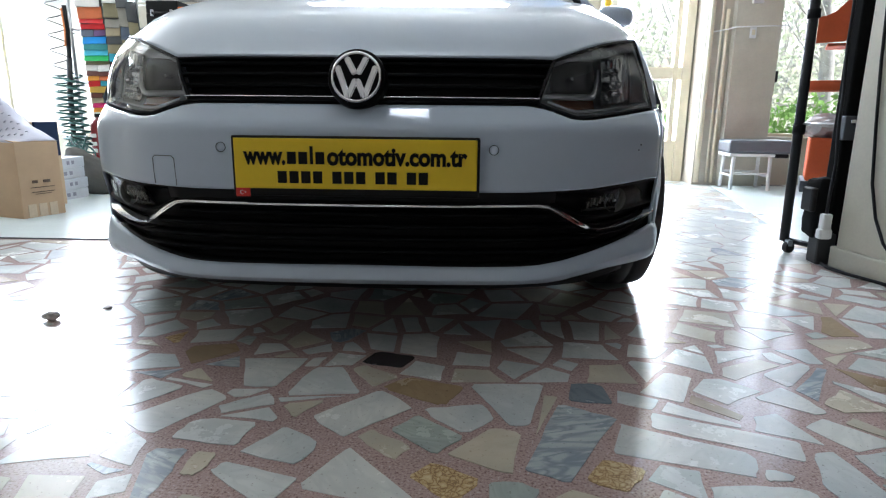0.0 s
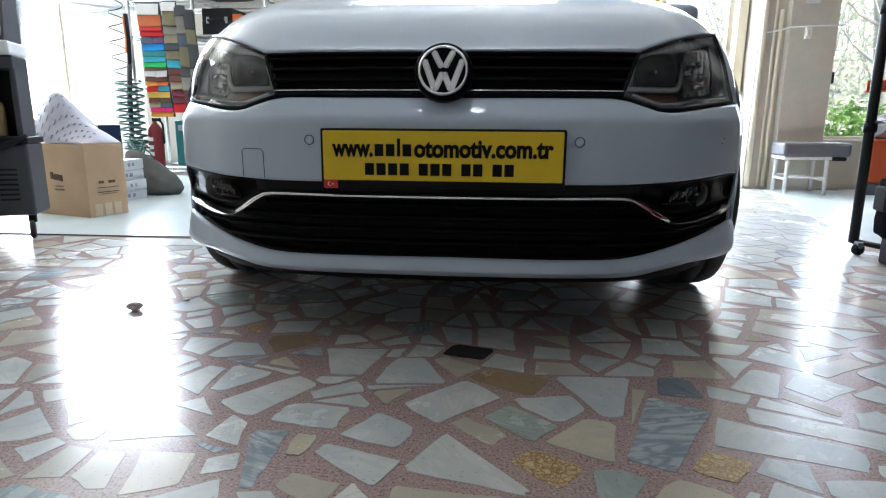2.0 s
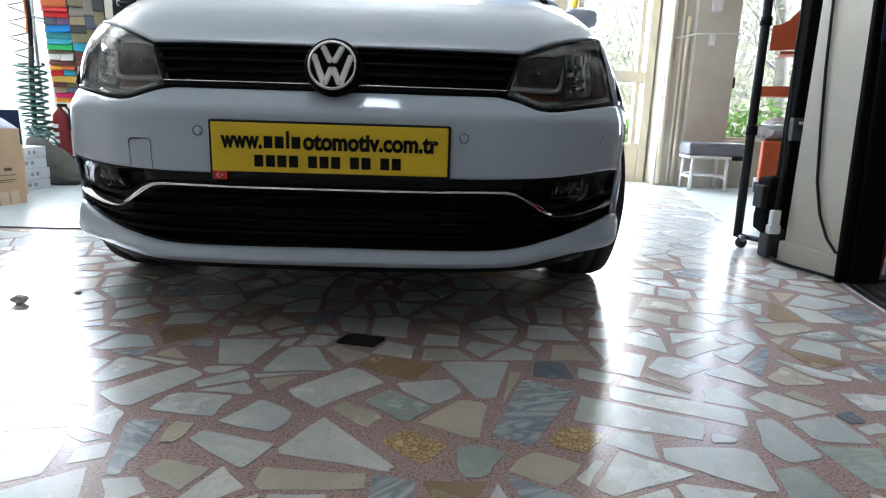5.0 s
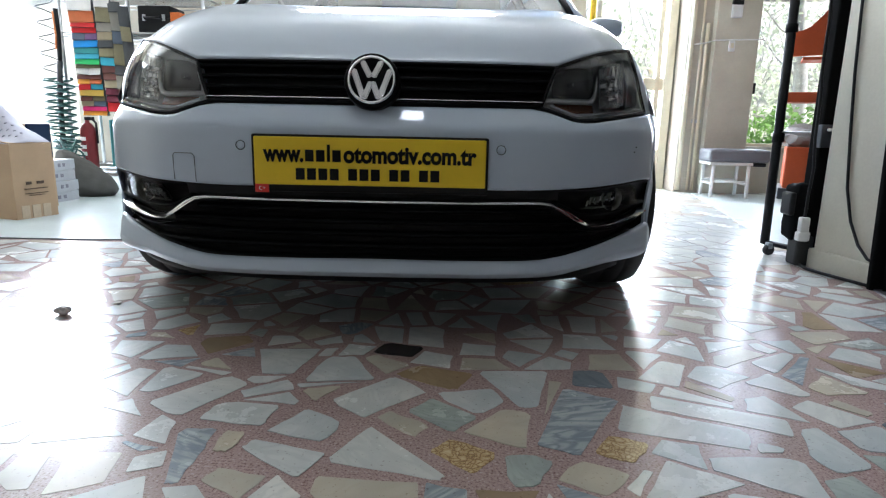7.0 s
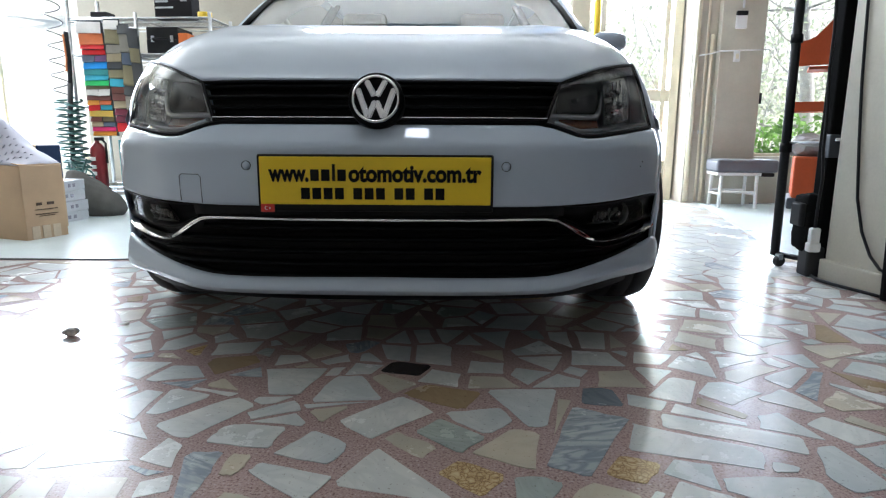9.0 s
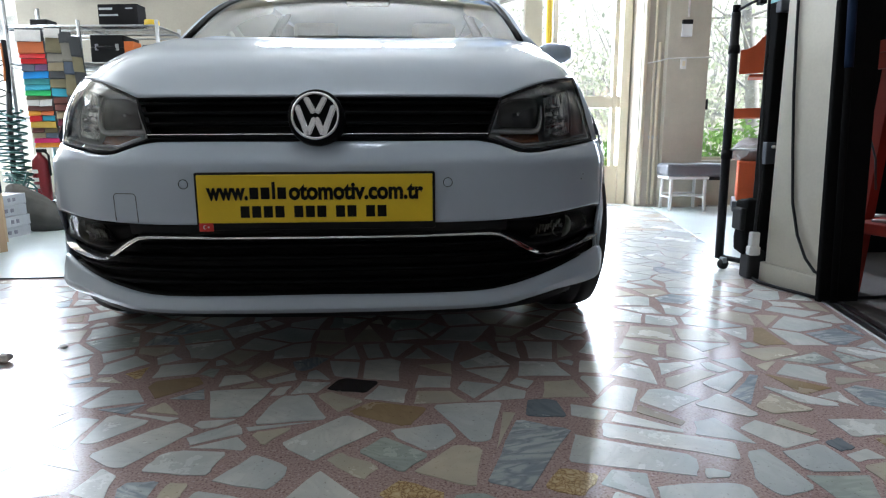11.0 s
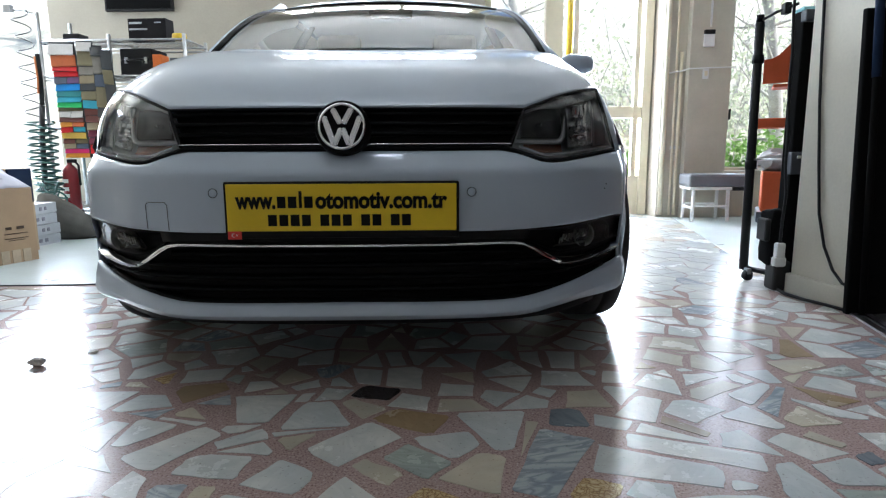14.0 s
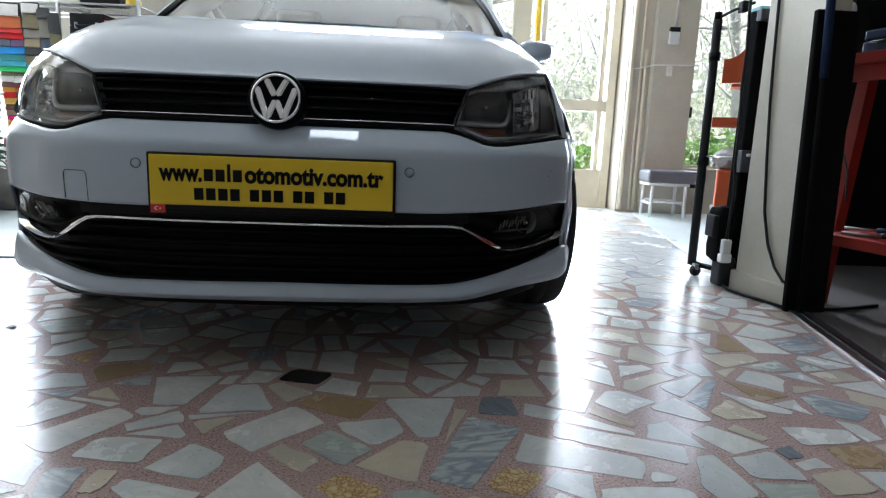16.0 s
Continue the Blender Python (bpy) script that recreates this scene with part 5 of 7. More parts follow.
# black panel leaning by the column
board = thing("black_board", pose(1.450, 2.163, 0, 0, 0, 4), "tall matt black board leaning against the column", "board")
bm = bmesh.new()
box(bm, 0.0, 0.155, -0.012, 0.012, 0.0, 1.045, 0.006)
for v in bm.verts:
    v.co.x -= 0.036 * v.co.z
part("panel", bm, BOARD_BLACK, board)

# red workbench in the side bay
BENCH = pose(1.62, 2.375, 0, 0, 0, -76)
bench = thing("workbench", BENCH, "red steel workbench with splayed legs and a lower shelf", "workbench")
boxed("top", (0.0, 1.30, -0.03, 0.60, 0.885, 0.925), RED_STEEL, bench, bevel=0.004)
boxed("apron", (0.02, 1.28, -0.01, 0.02, 0.83, 0.885), RED_STEEL, bench, bevel=0.003)
boxed("shelf", (0.06, 1.25, -0.05, 0.58, 0.245, 0.285), RED_STEEL, bench, bevel=0.004)
for x0, x1 in ((0.12, 0.07), (1.20, 1.25)):
    for y0, y1 in ((0.065, 0.045), (0.55, 0.57)):
        bm = bmesh.new()
        slab(bm, [(-0.022, -0.022), (0.022, -0.022), (0.022, 0.022), (-0.022, 0.022)], 0, 1)
        for v in bm.verts:
            f = v.co.z
            v.co = Vector((v.co.x + x1 + (x0 - x1) * f, v.co.y + y1 + (y0 - y1) * f, 0.885 * f))
        part("leg", bm, RED_STEEL, bench)
BLUE_DARK = surface("dark_blue_plastic", (0.012, 0.025, 0.06), 0.6, vary=0.15, spec=0.15)
for k, (x, y, w, d, h, mt) in enumerate(((0.04, 0.1, 0.20, 0.25, 0.10, BLUE_DARK), (0.27, 0.08, 0.25, 0.3, 0.16, DARK), (0.56, 0.1, 0.3, 0.3, 0.22, DARK))):
    case = thing("tool_case", BENCH @ pose(x, y, 0.925), "dark plastic tool case on the red workbench", "tool case", "tool cases on the workbench")
    boxed("base", (0, w, 0, d, 0, h * 0.6), mt, case, bevel=0.008)
    boxed("lid", (0.002, w - 0.002, 0.002, d - 0.002, h * 0.6 + 0.002, h), mt, case, bevel=0.008)
    tubed("handle", [(w * 0.3, -0.004, h * 0.5), (w * 0.3, -0.025, h * 0.5), (w * 0.7, -0.025, h * 0.5), (w * 0.7, -0.004, h * 0.5)], 0.006, DARK, case)
for k in range(7):
    rr = random.Random(k)
    x = 0.1 + 0.13 * k
    tool = thing("hand_tool", BENCH @ pose(x, rr.uniform(0.0, 0.2), 0.293, 0, 0, rr.uniform(-60, 60)), "small steel hand tool on the lower shelf", "tool", "tools on the shelf")
    tubed("shaft", [(-0.07, 0, 0.0), (0.05, 0, 0.0)], 0.006, SATIN, tool)
    tubed("grip", [(0.05, 0, 0.0), (0.12, 0, 0.002)], 0.011, (BLUE_DARK, DARK, RED_STEEL)[k % 3], tool)
# only the blue upper length hangs here; the black upright is added to carry it
pole = thing("blue_pole", pose(1.490, 2.128, 0), "hanging dark blue item on an added black upright", "pole")
tubed("tube", [(0.0, 0, 0.0), (-0.038, 0.0, 0.81), (-0.054, 0.0, 1.10), (-0.08, 0.0, 1.6)], 0.012, BOARD_BLACK, pole)
tubed("sleeve", [(-0.039, 0, 0.82), (-0.054, 0.0, 1.10), (-0.080, 0.0, 1.59)], 0.0145, BLUE_DARK, pole, "dark blue hanging item")
tin = thing("spray_tin", BENCH @ pose(0.04, 0.012, 0.925), "pale grey spray tin on the workbench", "spray tin")
bm = bmesh.new()
lathe(bm, [(0.001, 0.0), (0.024, 0.0), (0.026, 0.004), (0.026, 0.17), (0.020, 0.185), (0.012, 0.19), (0.001, 0.19)], 20)
part("can", bm, WHITE_PLAIN, tin, smooth=True)
bm = bmesh.new()
lathe(bm, [(0.001, 0.19), (0.020, 0.19), (0.021, 0.20), (0.021, 0.235), (0.018, 0.24), (0.001, 0.24)], 20)
part("cap", bm, GREY_STEEL, tin, smooth=True)
lead = thing("loose_cable", pose(0, 0, 0), "thin dark cable drooping under the workbench", "cable")
tubed("cable_line", [(1.545, 2.25, 0.88), (1.556, 2.25, 0.81), (1.597, 2.25, 0.715), (1.63, 2.25, 0.61), (1.668, 2.25, 0.515), (1.69, 2.26, 0.40)], 0.004, GREY_STEEL, lead)
# black sheets added in place of the unlit depth of the workshop bay
structure("partition_shade", (1.86, 3.9, 3.12, 3.18, 0, H), BOARD_BLACK, "added black sheet standing in for shade behind the workbench")
structure("partition_shade_side", (3.9, 3.96, -1.0, 3.18, 0, H), BOARD_BLACK, "added black sheet standing in for shade beside the bay")

# red trolley seen between the posts
trolley = thing("tool_trolley", pose(2.0, 3.96, 0, 0, 0, -25), "orange-red open trolley with a curved side panel", "trolley")
ORANGE_RED = surface("orange_red_enamel", (0.42, 0.075, 0.025), 0.6, vary=0.12, bump=0.08, spec=0.15)
bm = bmesh.new()
curve = [(-0.02, 0.995), (0.46, 1.01), (0.46, 1.40), (0.30, 1.385), (0.22, 1.345), (0.16, 1.285), (0.11, 1.22), (0.06, 1.165), (0.02, 1.145), (-0.02, 1.14)]
slab(bm, curve, 0, 0.02, pose(0, 0, 0, 90, 0, 0))
part("curved_panel", bm, ORANGE_RED, trolley, "curved orange-red panel")
boxed("shelf", (-0.05, 0.46, 0.0, 0.22, 0.725, 0.785), ORANGE_RED, trolley, bevel=0.004)
boxed("shelf", (0.04, 0.46, 0.0, 0.22, 0.975, 0.993), ORANGE_RED, trolley, bevel=0.004)
boxed("bin", (0.02, 0.44, 0.0, 0.38, 0.19, 0.45), ORANGE_RED, trolley, bevel=0.012)
boxed("base", (0.0, 0.46, 0.0, 0.40, 0.12, 0.19), GREY_STEEL, trolley, bevel=0.006)
for x in (0.22, 0.448):
    for y in (0.012, 0.388):
        tubed("post", [(x, y, 0.06), (x, y, 1.0)], 0.011, ORANGE_RED, trolley)
        bm = bmesh.new()
        lathe(bm, [(0.004, -0.012), (0.032, -0.012), (0.035, 0), (0.032, 0.012), (0.004, 0.012)], 18, pose(x, y, 0.035, 90, 0, 0))
        part("caster", bm, RUBBER, trolley, "dark caster wheel")
wrap = thing("plastic_bag", pose(2.17, 4.06, 0.45), "crumpled pale plastic bag in the trolley", "bag")
bm = bmesh.new()
bmesh.ops.create_icosphere(bm, subdivisions=3, radius=0.12)
for v in bm.verts:
    v.co = Vector((v.co.x * 1.2, v.co.y, v.co.z * 0.62)) + 0.03 * noise.noise_vector(v.co * 16)
    v.co.z = max(v.co.z + 0.06, 0.0)
part("film", bm, surface("pale_plastic_film", (0.34, 0.33, 0.32), 0.25, bump=0.1), wrap)

# threshold rail and the side floor
rail = structure("trim_threshold", (-0.035, 0.035, -6.2, 0, -0.004, 0.006), SATIN, "worn metal threshold rail in the floor", 0.002)
rail.matrix_basis = pose(1.50, 2.15, 0, 0, 0, -12.5)
groove = structure("trim_threshold_groove", (-0.006, 0.006, -6.2, 0, 0.005, 0.009), DARK, "dark groove of the threshold rail", 0.001)
groove.matrix_basis = pose(1.50, 2.15, 0, 0, 0, -12.5)
bm = bmesh.new()
slab(bm, [(1.53, 2.15), (0.155, -3.98), (5.9, -3.98), (5.9, 3.12), (1.9, 3.12), (1.75, 2.5)], -0.01, 0.001)
side = part("floor_side_bay", bm, surface("dark_worn_concrete", (0.075, 0.07, 0.066), 0.6, vary=0.2, scale=4, bump=0.1))
tagged(side, "grey worn floor of the workshop bay", "floor", kind="structure")

# pale painted floor beyond the stand
bm = bmesh.new()
slab(bm, [(1.955, 5.335), (1.515, 2.90), (1.80, 2.90), (1.845, 3.10), (1.845, 3.19), (5.9, 3.19), (5.9, 5.45), (2.6, 5.45), (2.6, 5.335)], -0.008, 0.004)
pale = part("floor_pale_side", bm, BLUE_FLOOR)
tagged(pale, "smooth pale painted floor beside the window", "floor", kind="structure")

# ---------------------------------------------------------------- side of the bay, left
bm = bmesh.new()
slab(bm, [(-5.9, 2.40), (-1.66, 2.625), (-1.52, 2.65), (-1.46, 2.72), (-1.45, 2.85), (-1.45, 5.55), (-5.9, 5.55)], -0.008, 0.004)
mat_floor = part("floor_blue_area", bm, BLUE_FLOOR)
tagged(mat_floor, "pale blue-grey painted floor area with a dark edge", "floor", kind="structure")
bm = bmesh.new()
tube(bm, [(-5.9, 2.395, 0.002), (-1.66, 2.620, 0.002), (-1.515, 2.645, 0.002), (-1.452, 2.715, 0.002), (-1.443, 2.85, 0.002), (-1.443, 5.5, 0.002)], 0.0035, 6)
edge = part("trim_floor_edge", bm, GREY_STEEL)
tagged(edge, "dark joint round the blue floor area", "trim", kind="structure")
structure("baseboard_north", (-3.62, -0.2, 5.56, 5.618, 0, 0.14), surface("grey_brown_skirting", (0.22, 0.20, 0.18), 0.6), "grey-brown skirting of the back wall", 0.004)

# air-conditioning service machine beside the column
machine = thing("service_machine", pose(-2.205, 2.505, 0, 0, 0, 24), "dark grey wheeled service machine with bottles in a recess", "machine")
boxed("lower_cabinet", (-0.41, 0.012, 0.0, 0.20, 0.105, 0.425), GREY_STEEL, machine, bevel=0.012)
for c in range(3):
    for r in range(7):
        boxed("vent_slot", (-0.345 + 0.115 * c, -0.27 + 0.115 * c, -0.003, 0.004, 0.175 + 0.022 * r, 0.184 + 0.022 * r), DARK, machine, bevel=0.001)
boxed("ledge", (-0.42, 0.02, -0.012, 0.20, 0.425, 0.455), DARK, machine, bevel=0.008)
boxed("recess_side", (-0.41, -0.29, 0.03, 0.19, 0.455, 0.790), GREY_STEEL, machine, bevel=0.008)
boxed("recess_side", (-0.030, -0.005, 0.03, 0.19, 0.455, 0.790), GREY_STEEL, machine, bevel=0.006)
boxed("recess_back", (-0.30, -0.03, 0.17, 0.19, 0.455, 0.790), DARK, machine, bevel=0.002)
boxed("recess_top", (-0.41, -0.005, 0.02, 0.19, 0.745, 0.800), GREY_STEEL, machine, bevel=0.006)
boxed("white_band", (-0.42, 0.0, -0.02, 0.20, 0.800, 0.858), WHITE_PLAIN, machine, "white rounded band", bevel=0.012)
bm = bmesh.new()
slab(bm, [(0.0, 0.858), (0.20, 0.858), (0.20, 1.30), (0.11, 1.30)], -0.41, -0.02, Matrix(((0, 0, 1, 0), (1, 0, 0, 0), (0, 1, 0, 0), (0, 0, 0, 1))))
part("head", bm, GREY_STEEL, machine)
lean = pose(0, 0, 0.86, -14, 0, 0)
for r in range(9):
    boxed("vent_slot", (-0.39, -0.265, -0.004, 0.004, 0.03 + 0.021 * r, 0.040 + 0.021 * r), DARK, machine, bevel=0.001).matrix_basis = lean
boxed("panel_label", (-0.245, -0.035, -0.006, 0.004, 0.085, 0.245), WHITE_PLAIN, machine, "white panel with red and blue marks", bevel=0.003).matrix_basis = lean
boxed("red_bar", (-0.195, -0.085, -0.0085, -0.003, 0.165, 0.205), surface("orange_red_print", (0.7, 0.12, 0.03), 0.5), machine, bevel=0.001).matrix_basis = lean
boxed("key_strip", (-0.23, -0.03, -0.006, 0.004, 0.018, 0.055), surface("pale_blue_keys", (0.45, 0.58, 0.70), 0.45), machine, "pale blue key strip", bevel=0.002).matrix_basis = lean
for x, h, tint in ((-0.255, 0.14, (0.62, 0.62, 0.52)), (-0.125, 0.17, (0.62, 0.46, 0.22))):
    bm = bmesh.new()
    lathe(bm, [(0.002, 0), (0.034, 0.0), (0.037, 0.006), (0.037, h * 0.72), (0.030, h * 0.84), (0.014, h * 0.92), (0.014, h), (0.002, h)], 24, Matrix.Translation((x, 0.10, 0.457)))
    bottle = part("bottle", bm, surface("bottle_plastic", tint, 0.35, bump=0.02), machine, "milky oil bottle", smooth=True)
    bm = bmesh.new()
    lathe(bm, [(0.002, 0), (0.017, 0.0), (0.017, 0.03), (0.008, 0.035), (0.008, 0.10), (0.002, 0.10)], 16, Matrix.Translation((x, 0.10, 0.458 + h)))
    part("cap", bm, BLACK_PLASTIC, bottle)
boxed("round_badge", (-0.19, -0.415, 0.024, 0.031, 0.69, 0.715), WHITE_PLAIN, machine, bevel=0.003)
for k in range(3):
    tubed("hose", [(-0.40 + 0.02 * k, -0.016, 0.45 - 0.01 * k), (-0.35, -0.030 - 0.006 * k, 0.405 - 0.02 * k), (-0.2, -0.032 - 0.006 * k, 0.392 - 0.014 * k), (-0.06, -0.030, 0.425 - 0.008 * k), (0.02, -0.014, 0.462)], 0.008, DARK, machine)
for x, y in ((-0.025, 0.03), (-0.36, 0.03), (-0.36, 0.16)):
    bm = bmesh.new()
    lathe(bm, [(0.004, -0.010), (0.036, -0.010), (0.040, -0.005), (0.040, 0.005), (0.036, 0.010), (0.004, 0.010)], 22, pose(x + 0.012, y - 0.015, 0.040, 0, 90, 14))
    c = part("caster", bm, RUBBER, machine, "black caster wheel")
    boxed("fork", (x - 0.004, x + 0.026, y - 0.012, y + 0.012, 0.07, 0.112), BLACK_PLASTIC, c, bevel=0.004)

# cardboard box with padded wrap
carton = thing("cardboard_box", pose(-2.350, 3.045, 0, 0, 0, -15.5), "brown cardboard box with faded dark print", "box")
boxed("carton_body", (-0.52, 0.0, 0.0, 0.24, 0.0, 0.400), CARDBOARD, carton, bevel=0.004)
bm = bmesh.new()
slab(bm, [(0, 0), (0.0, 0.235), (-0.07, 0.22), (-0.075, 0.01)], 0, 0.005, Matrix.Translation((-0.003, 0.002, 0.400)) @ pose(0, 0, 0, 0, 6, 0))
part("flap", bm, CARDBOARD, carton)
PRINT = surface("faded_dark_print", (0.10, 0.06, 0.035), 0.75)
for x0, x1, z0, z1 in ((-0.285, -0.262, 0.205, 0.245), (-0.255, -0.240, 0.20, 0.235), (-0.234, -0.219, 0.20, 0.235), (-0.212, -0.190, 0.195, 0.23), (-0.255, -0.19, 0.165, 0.170), (-0.26, -0.185, 0.145, 0.152)):
    boxed("dark_bar", (x0, x1, -0.0035, 0.001, z0, z1), PRINT, carton, bevel=0.0005)
for z0, z1, y0, y1 in ((0.185, 0.200, 0.07, 0.10), (0.185, 0.200, 0.13, 0.17), (0.160, 0.164, 0.06, 0.19), (0.135, 0.139, 0.06, 0.19), (0.125, 0.128, 0.08, 0.17)):
    boxed("dark_bar", (-0.001, 0.0035, y0, y1, z0, z1), PRINT, carton, bevel=0.0005)
TAPE = surface("shiny_tape", (0.58, 0.45, 0.31), 0.2, bump=0.05)
for y in (0.03, 0.09, 0.15):
    boxed("tape", (-0.001, 0.003, y, y + 0.045, 0.0, 0.075), TAPE, carton, bevel=0.0005)


pad = thing("padded_wrap", pose(-2.350, 3.045, 0.402, 0, 0, -15.5), "grey padded sheet with a dotted print heaped on the box", "packing sheet")
PAD = surface("pale_grey_padded_sheet", (0.44, 0.43, 0.49), 0.5, vary=0.08, bump=0.1)
heap = curve_through([(-0.58, 0.05), (-0.50, 0.15), (-0.43, 0.225), (-0.37, 0.272), (-0.335, 0.282), (-0.29, 0.255), (-0.20, 0.155), (-0.11, 0.085), (-0.03, 0.03), (0.0, 0.006)])
rise = curve_through([(0.0, 0.04), (0.03, 0.30), (0.11, 0.97), (0.125, 1.0), (0.15, 0.94), (0.24, 0.55)])
bm = bmesh.new()
xs = spread(-0.56, -0.004, 31)
ys = spread(0.0, 0.235, 12)
sheet(bm, [[(x + 0.10 * (heap(x)) * (y / 0.235 - 0.2), y, heap(x) * rise(y) + 0.006 * noise.noise(Vector((x * 14, y * 14, 0)))) for x in xs] for y in ys], 0.03, (0, 0.3, -0.2))
part("sheet", bm, PAD, pad, smooth=True)
MARK = surface("grey_print_mark", (0.24, 0.23, 0.27), 0.6)
for i in range(7):
    for j in range(7):
        x = -0.48 + 0.058 * i + 0.022 * j
        y = 0.006 + 0.0185 * j
        if x > -0.03 or y > 0.12:
            continue
        f = lambda yy, x=x: heap(x) * rise(yy)
        a, b = Vector((x + 0.10 * heap(x) * (y / 0.235 - 0.2), y, f(y))), Vector((x + 0.10 * heap(x) * ((y + 0.013) / 0.235 - 0.2), y + 0.013, f(y + 0.013)))
        tubed("print_mark", [a + Vector((0, -0.004, 0.003)), b + Vector((0, -0.004, 0.003))], 0.0026, MARK, pad, sides=5)

TAN = surface("tan_carton", (0.50, 0.36, 0.22), 0.75, vary=0.1)
tan = thing("small_carton", pose(-2.66, 3.42, 0, 0, 0, -8), "tan carton standing behind the big box", "box")
boxed("carton_body", (-0.22, 0.12, 0, 0.2, 0, 0.50), TAN, tan, bevel=0.004)
boxed("dark_side", (0.122, 0.138, 0.02, 0.18, 0.30, 0.50), BLUE_DARK, tan, bevel=0.004)
GREY_BOX = surface("grey_white_carton", (0.50, 0.51, 0.53), 0.6, vary=0.1)
for k, (dx, rz) in enumerate(((0.0, -4), (0.01, 3), (-0.01, -2), (0.0, 5))):
    b = thing("parts_box", pose(-2.74 + dx, 3.80, 0.068 * k, 0, 0, rz), "flat pale grey parts box in a stack", "box", "stack of parts boxes")
    boxed("carton_body", (-0.15, 0.13, -0.10, 0.14, 0.0, 0.066), GREY_BOX, b, bevel=0.003)
    for q in (0.02, 0.07):
        boxed("dark_bar", (0.129, 0.1325, -0.07 + q, -0.045 + q, 0.022, 0.045), MARK, b, bevel=0.0005)
sack = thing("sack", pose(-2.70, 4.10, 0, 0, 0, 12), "dark grey slumped cloth sack on the floor", "sack")
bm = bmesh.new()
bmesh.ops.create_icosphere(bm, subdivisions=4, radius=1)
for v in bm.verts:
    c = v.co.copy()
    lean_x = 0.10 * (0.5 - c.z)
    v.co = Vector((c.x * (0.17 - 0.08 * c.z) + lean_x - 0.04, c.y * (0.13 - 0.05 * c.z), max(0.0, 0.15 + c.z * 0.17))) + 0.012 * noise.noise_vector(c * 4)
    v.co.z = max(v.co.z, 0.0)
part("cloth", bm, surface("dark_grey_sackcloth", (0.085, 0.082, 0.074), 0.85, vary=0.25, grain=200, bump=0.5), sack, smooth=True)

# chrome wire shelving
rack = thing("wire_shelf", pose(-2.51, 4.78, 0), "chrome wire shelving with tools and sample cards", "shelf")
for x in (-0.545, -0.02, 0.545):
    for y in (-0.19, 0.19):
        tubed("post", [(x, y, 0.0), (x, y, 1.46 if x > -0.5 else 1.62)], 0.013, SHELF_STEEL, rack, sides=12)
for z in (0.16, 0.78, 1.16, 1.42):
    for y in (-0.19, 0.19):
        tubed("rail", [(-0.545, y, z), (0.545, y, z)], 0.008, SHELF_STEEL, rack)
        tubed("rail", [(-0.545, y, z - 0.03), (0.545, y, z - 0.03)], 0.005, SHELF_STEEL, rack)
    for x in (-0.545, -0.02, 0.545):
        tubed("rail", [(x, -0.19, z), (x, 0.19, z)], 0.008, SHELF_STEEL, rack)
    bm = bmesh.new()
    for k in range(41):
        x = -0.53 + 1.06 * k / 40
        tube(bm, [(x, -0.185, z + 0.004), (x, 0.185, z + 0.004)], 0.003, 4)
    tagged(part("wire_deck", bm, SHELF_STEEL, rack), kind="stuff")

hook_bar = thing("hose_hanger", pose(-3.055, 4.55, 0), "chrome arm from which the coiled hoses hang", "arm")
tubed("bar", [(0, 0.05, 1.60), (-0.06, 0.0, 1.62), (-0.16, -0.03, 1.63)], 0.010, CHROME, hook_bar)
boxed("fitting", (-0.19, -0.13, -0.05, -0.01, 1.60, 1.66), SATIN, hook_bar, bevel=0.006)

HOSE_BLACK = surface("black_hose", (0.02, 0.022, 0.024), 0.4)
HOSE_GREEN = surface("dark_green_hose", (0.03, 0.10, 0.09), 0.35, vary=0.2)


def coil(x, y, z0, z1, r, turns, thick, material, label, lean=0.0, steps=16):
    t = thing("coiled_hose", pose(x, y, 0), label, "hose", "coiled hoses")
    n = int(turns * steps)
    pts = [(r * math.cos(2 * math.pi * k / steps) + lean * k / n + 0.012 * math.sin(k * 0.05), r * math.sin(2 * math.pi * k / steps), z0 + (z1 - z0) * (k / n) ** 0.95) for k in range(n + 1)]
    tubed("coil", pts, thick, material, t, sides=6)
    return t


coil(-3.13, 4.50, 1.62, 0.80, 0.055, 7.5, 0.0042, HOSE_BLACK, "thin black coiled air hose hanging in front of the window", 0.05)
coil(-3.07, 4.46, 0.84, 0.30, 0.070, 11, 0.0080, HOSE_GREEN, "dark green coiled air hose hanging from the shelf", 0.03)
coil(-2.98, 4.44, 0.82, 0.32, 0.060, 10, 0.0080, HOSE_GREEN, "dark green coiled air hose hanging from the shelf", 0.02)
bundle = thing("hose_bundle", pose(-2.98, 4.40, 0), "tangled dark green hose end near the shelf foot", "hose")
bm = bmesh.new()
for k in range(6):
    rr = random.Random(20 + k)
    c = Vector((rr.uniform(-0.05, 0.05), rr.uniform(-0.03, 0.03), 0.27 + rr.uniform(-0.03, 0.05)))
    q = pose(0, 0, 0, rr.uniform(30, 120), rr.uniform(-40, 40), rr.uniform(0, 180))
    tube(bm, [c + q @ Vector((0.085 * math.cos(a), 0.085 * math.sin(a), 0)) for a in spread(0, 2 * math.pi, 25)[:-1]], 0.006, 6, closed=True)
part("coil", bm, HOSE_GREEN, bundle, smooth=True)
gun = thing("air_gun", pose(-2.98, 4.44, 0.92), "black air gun with an orange stripe hanging on its hose", "air gun")
tubed("barrel", [(0, 0, 0.38), (0.005, 0, 0.2), (-0.005, 0, 0.0)], 0.016, DARK, gun)
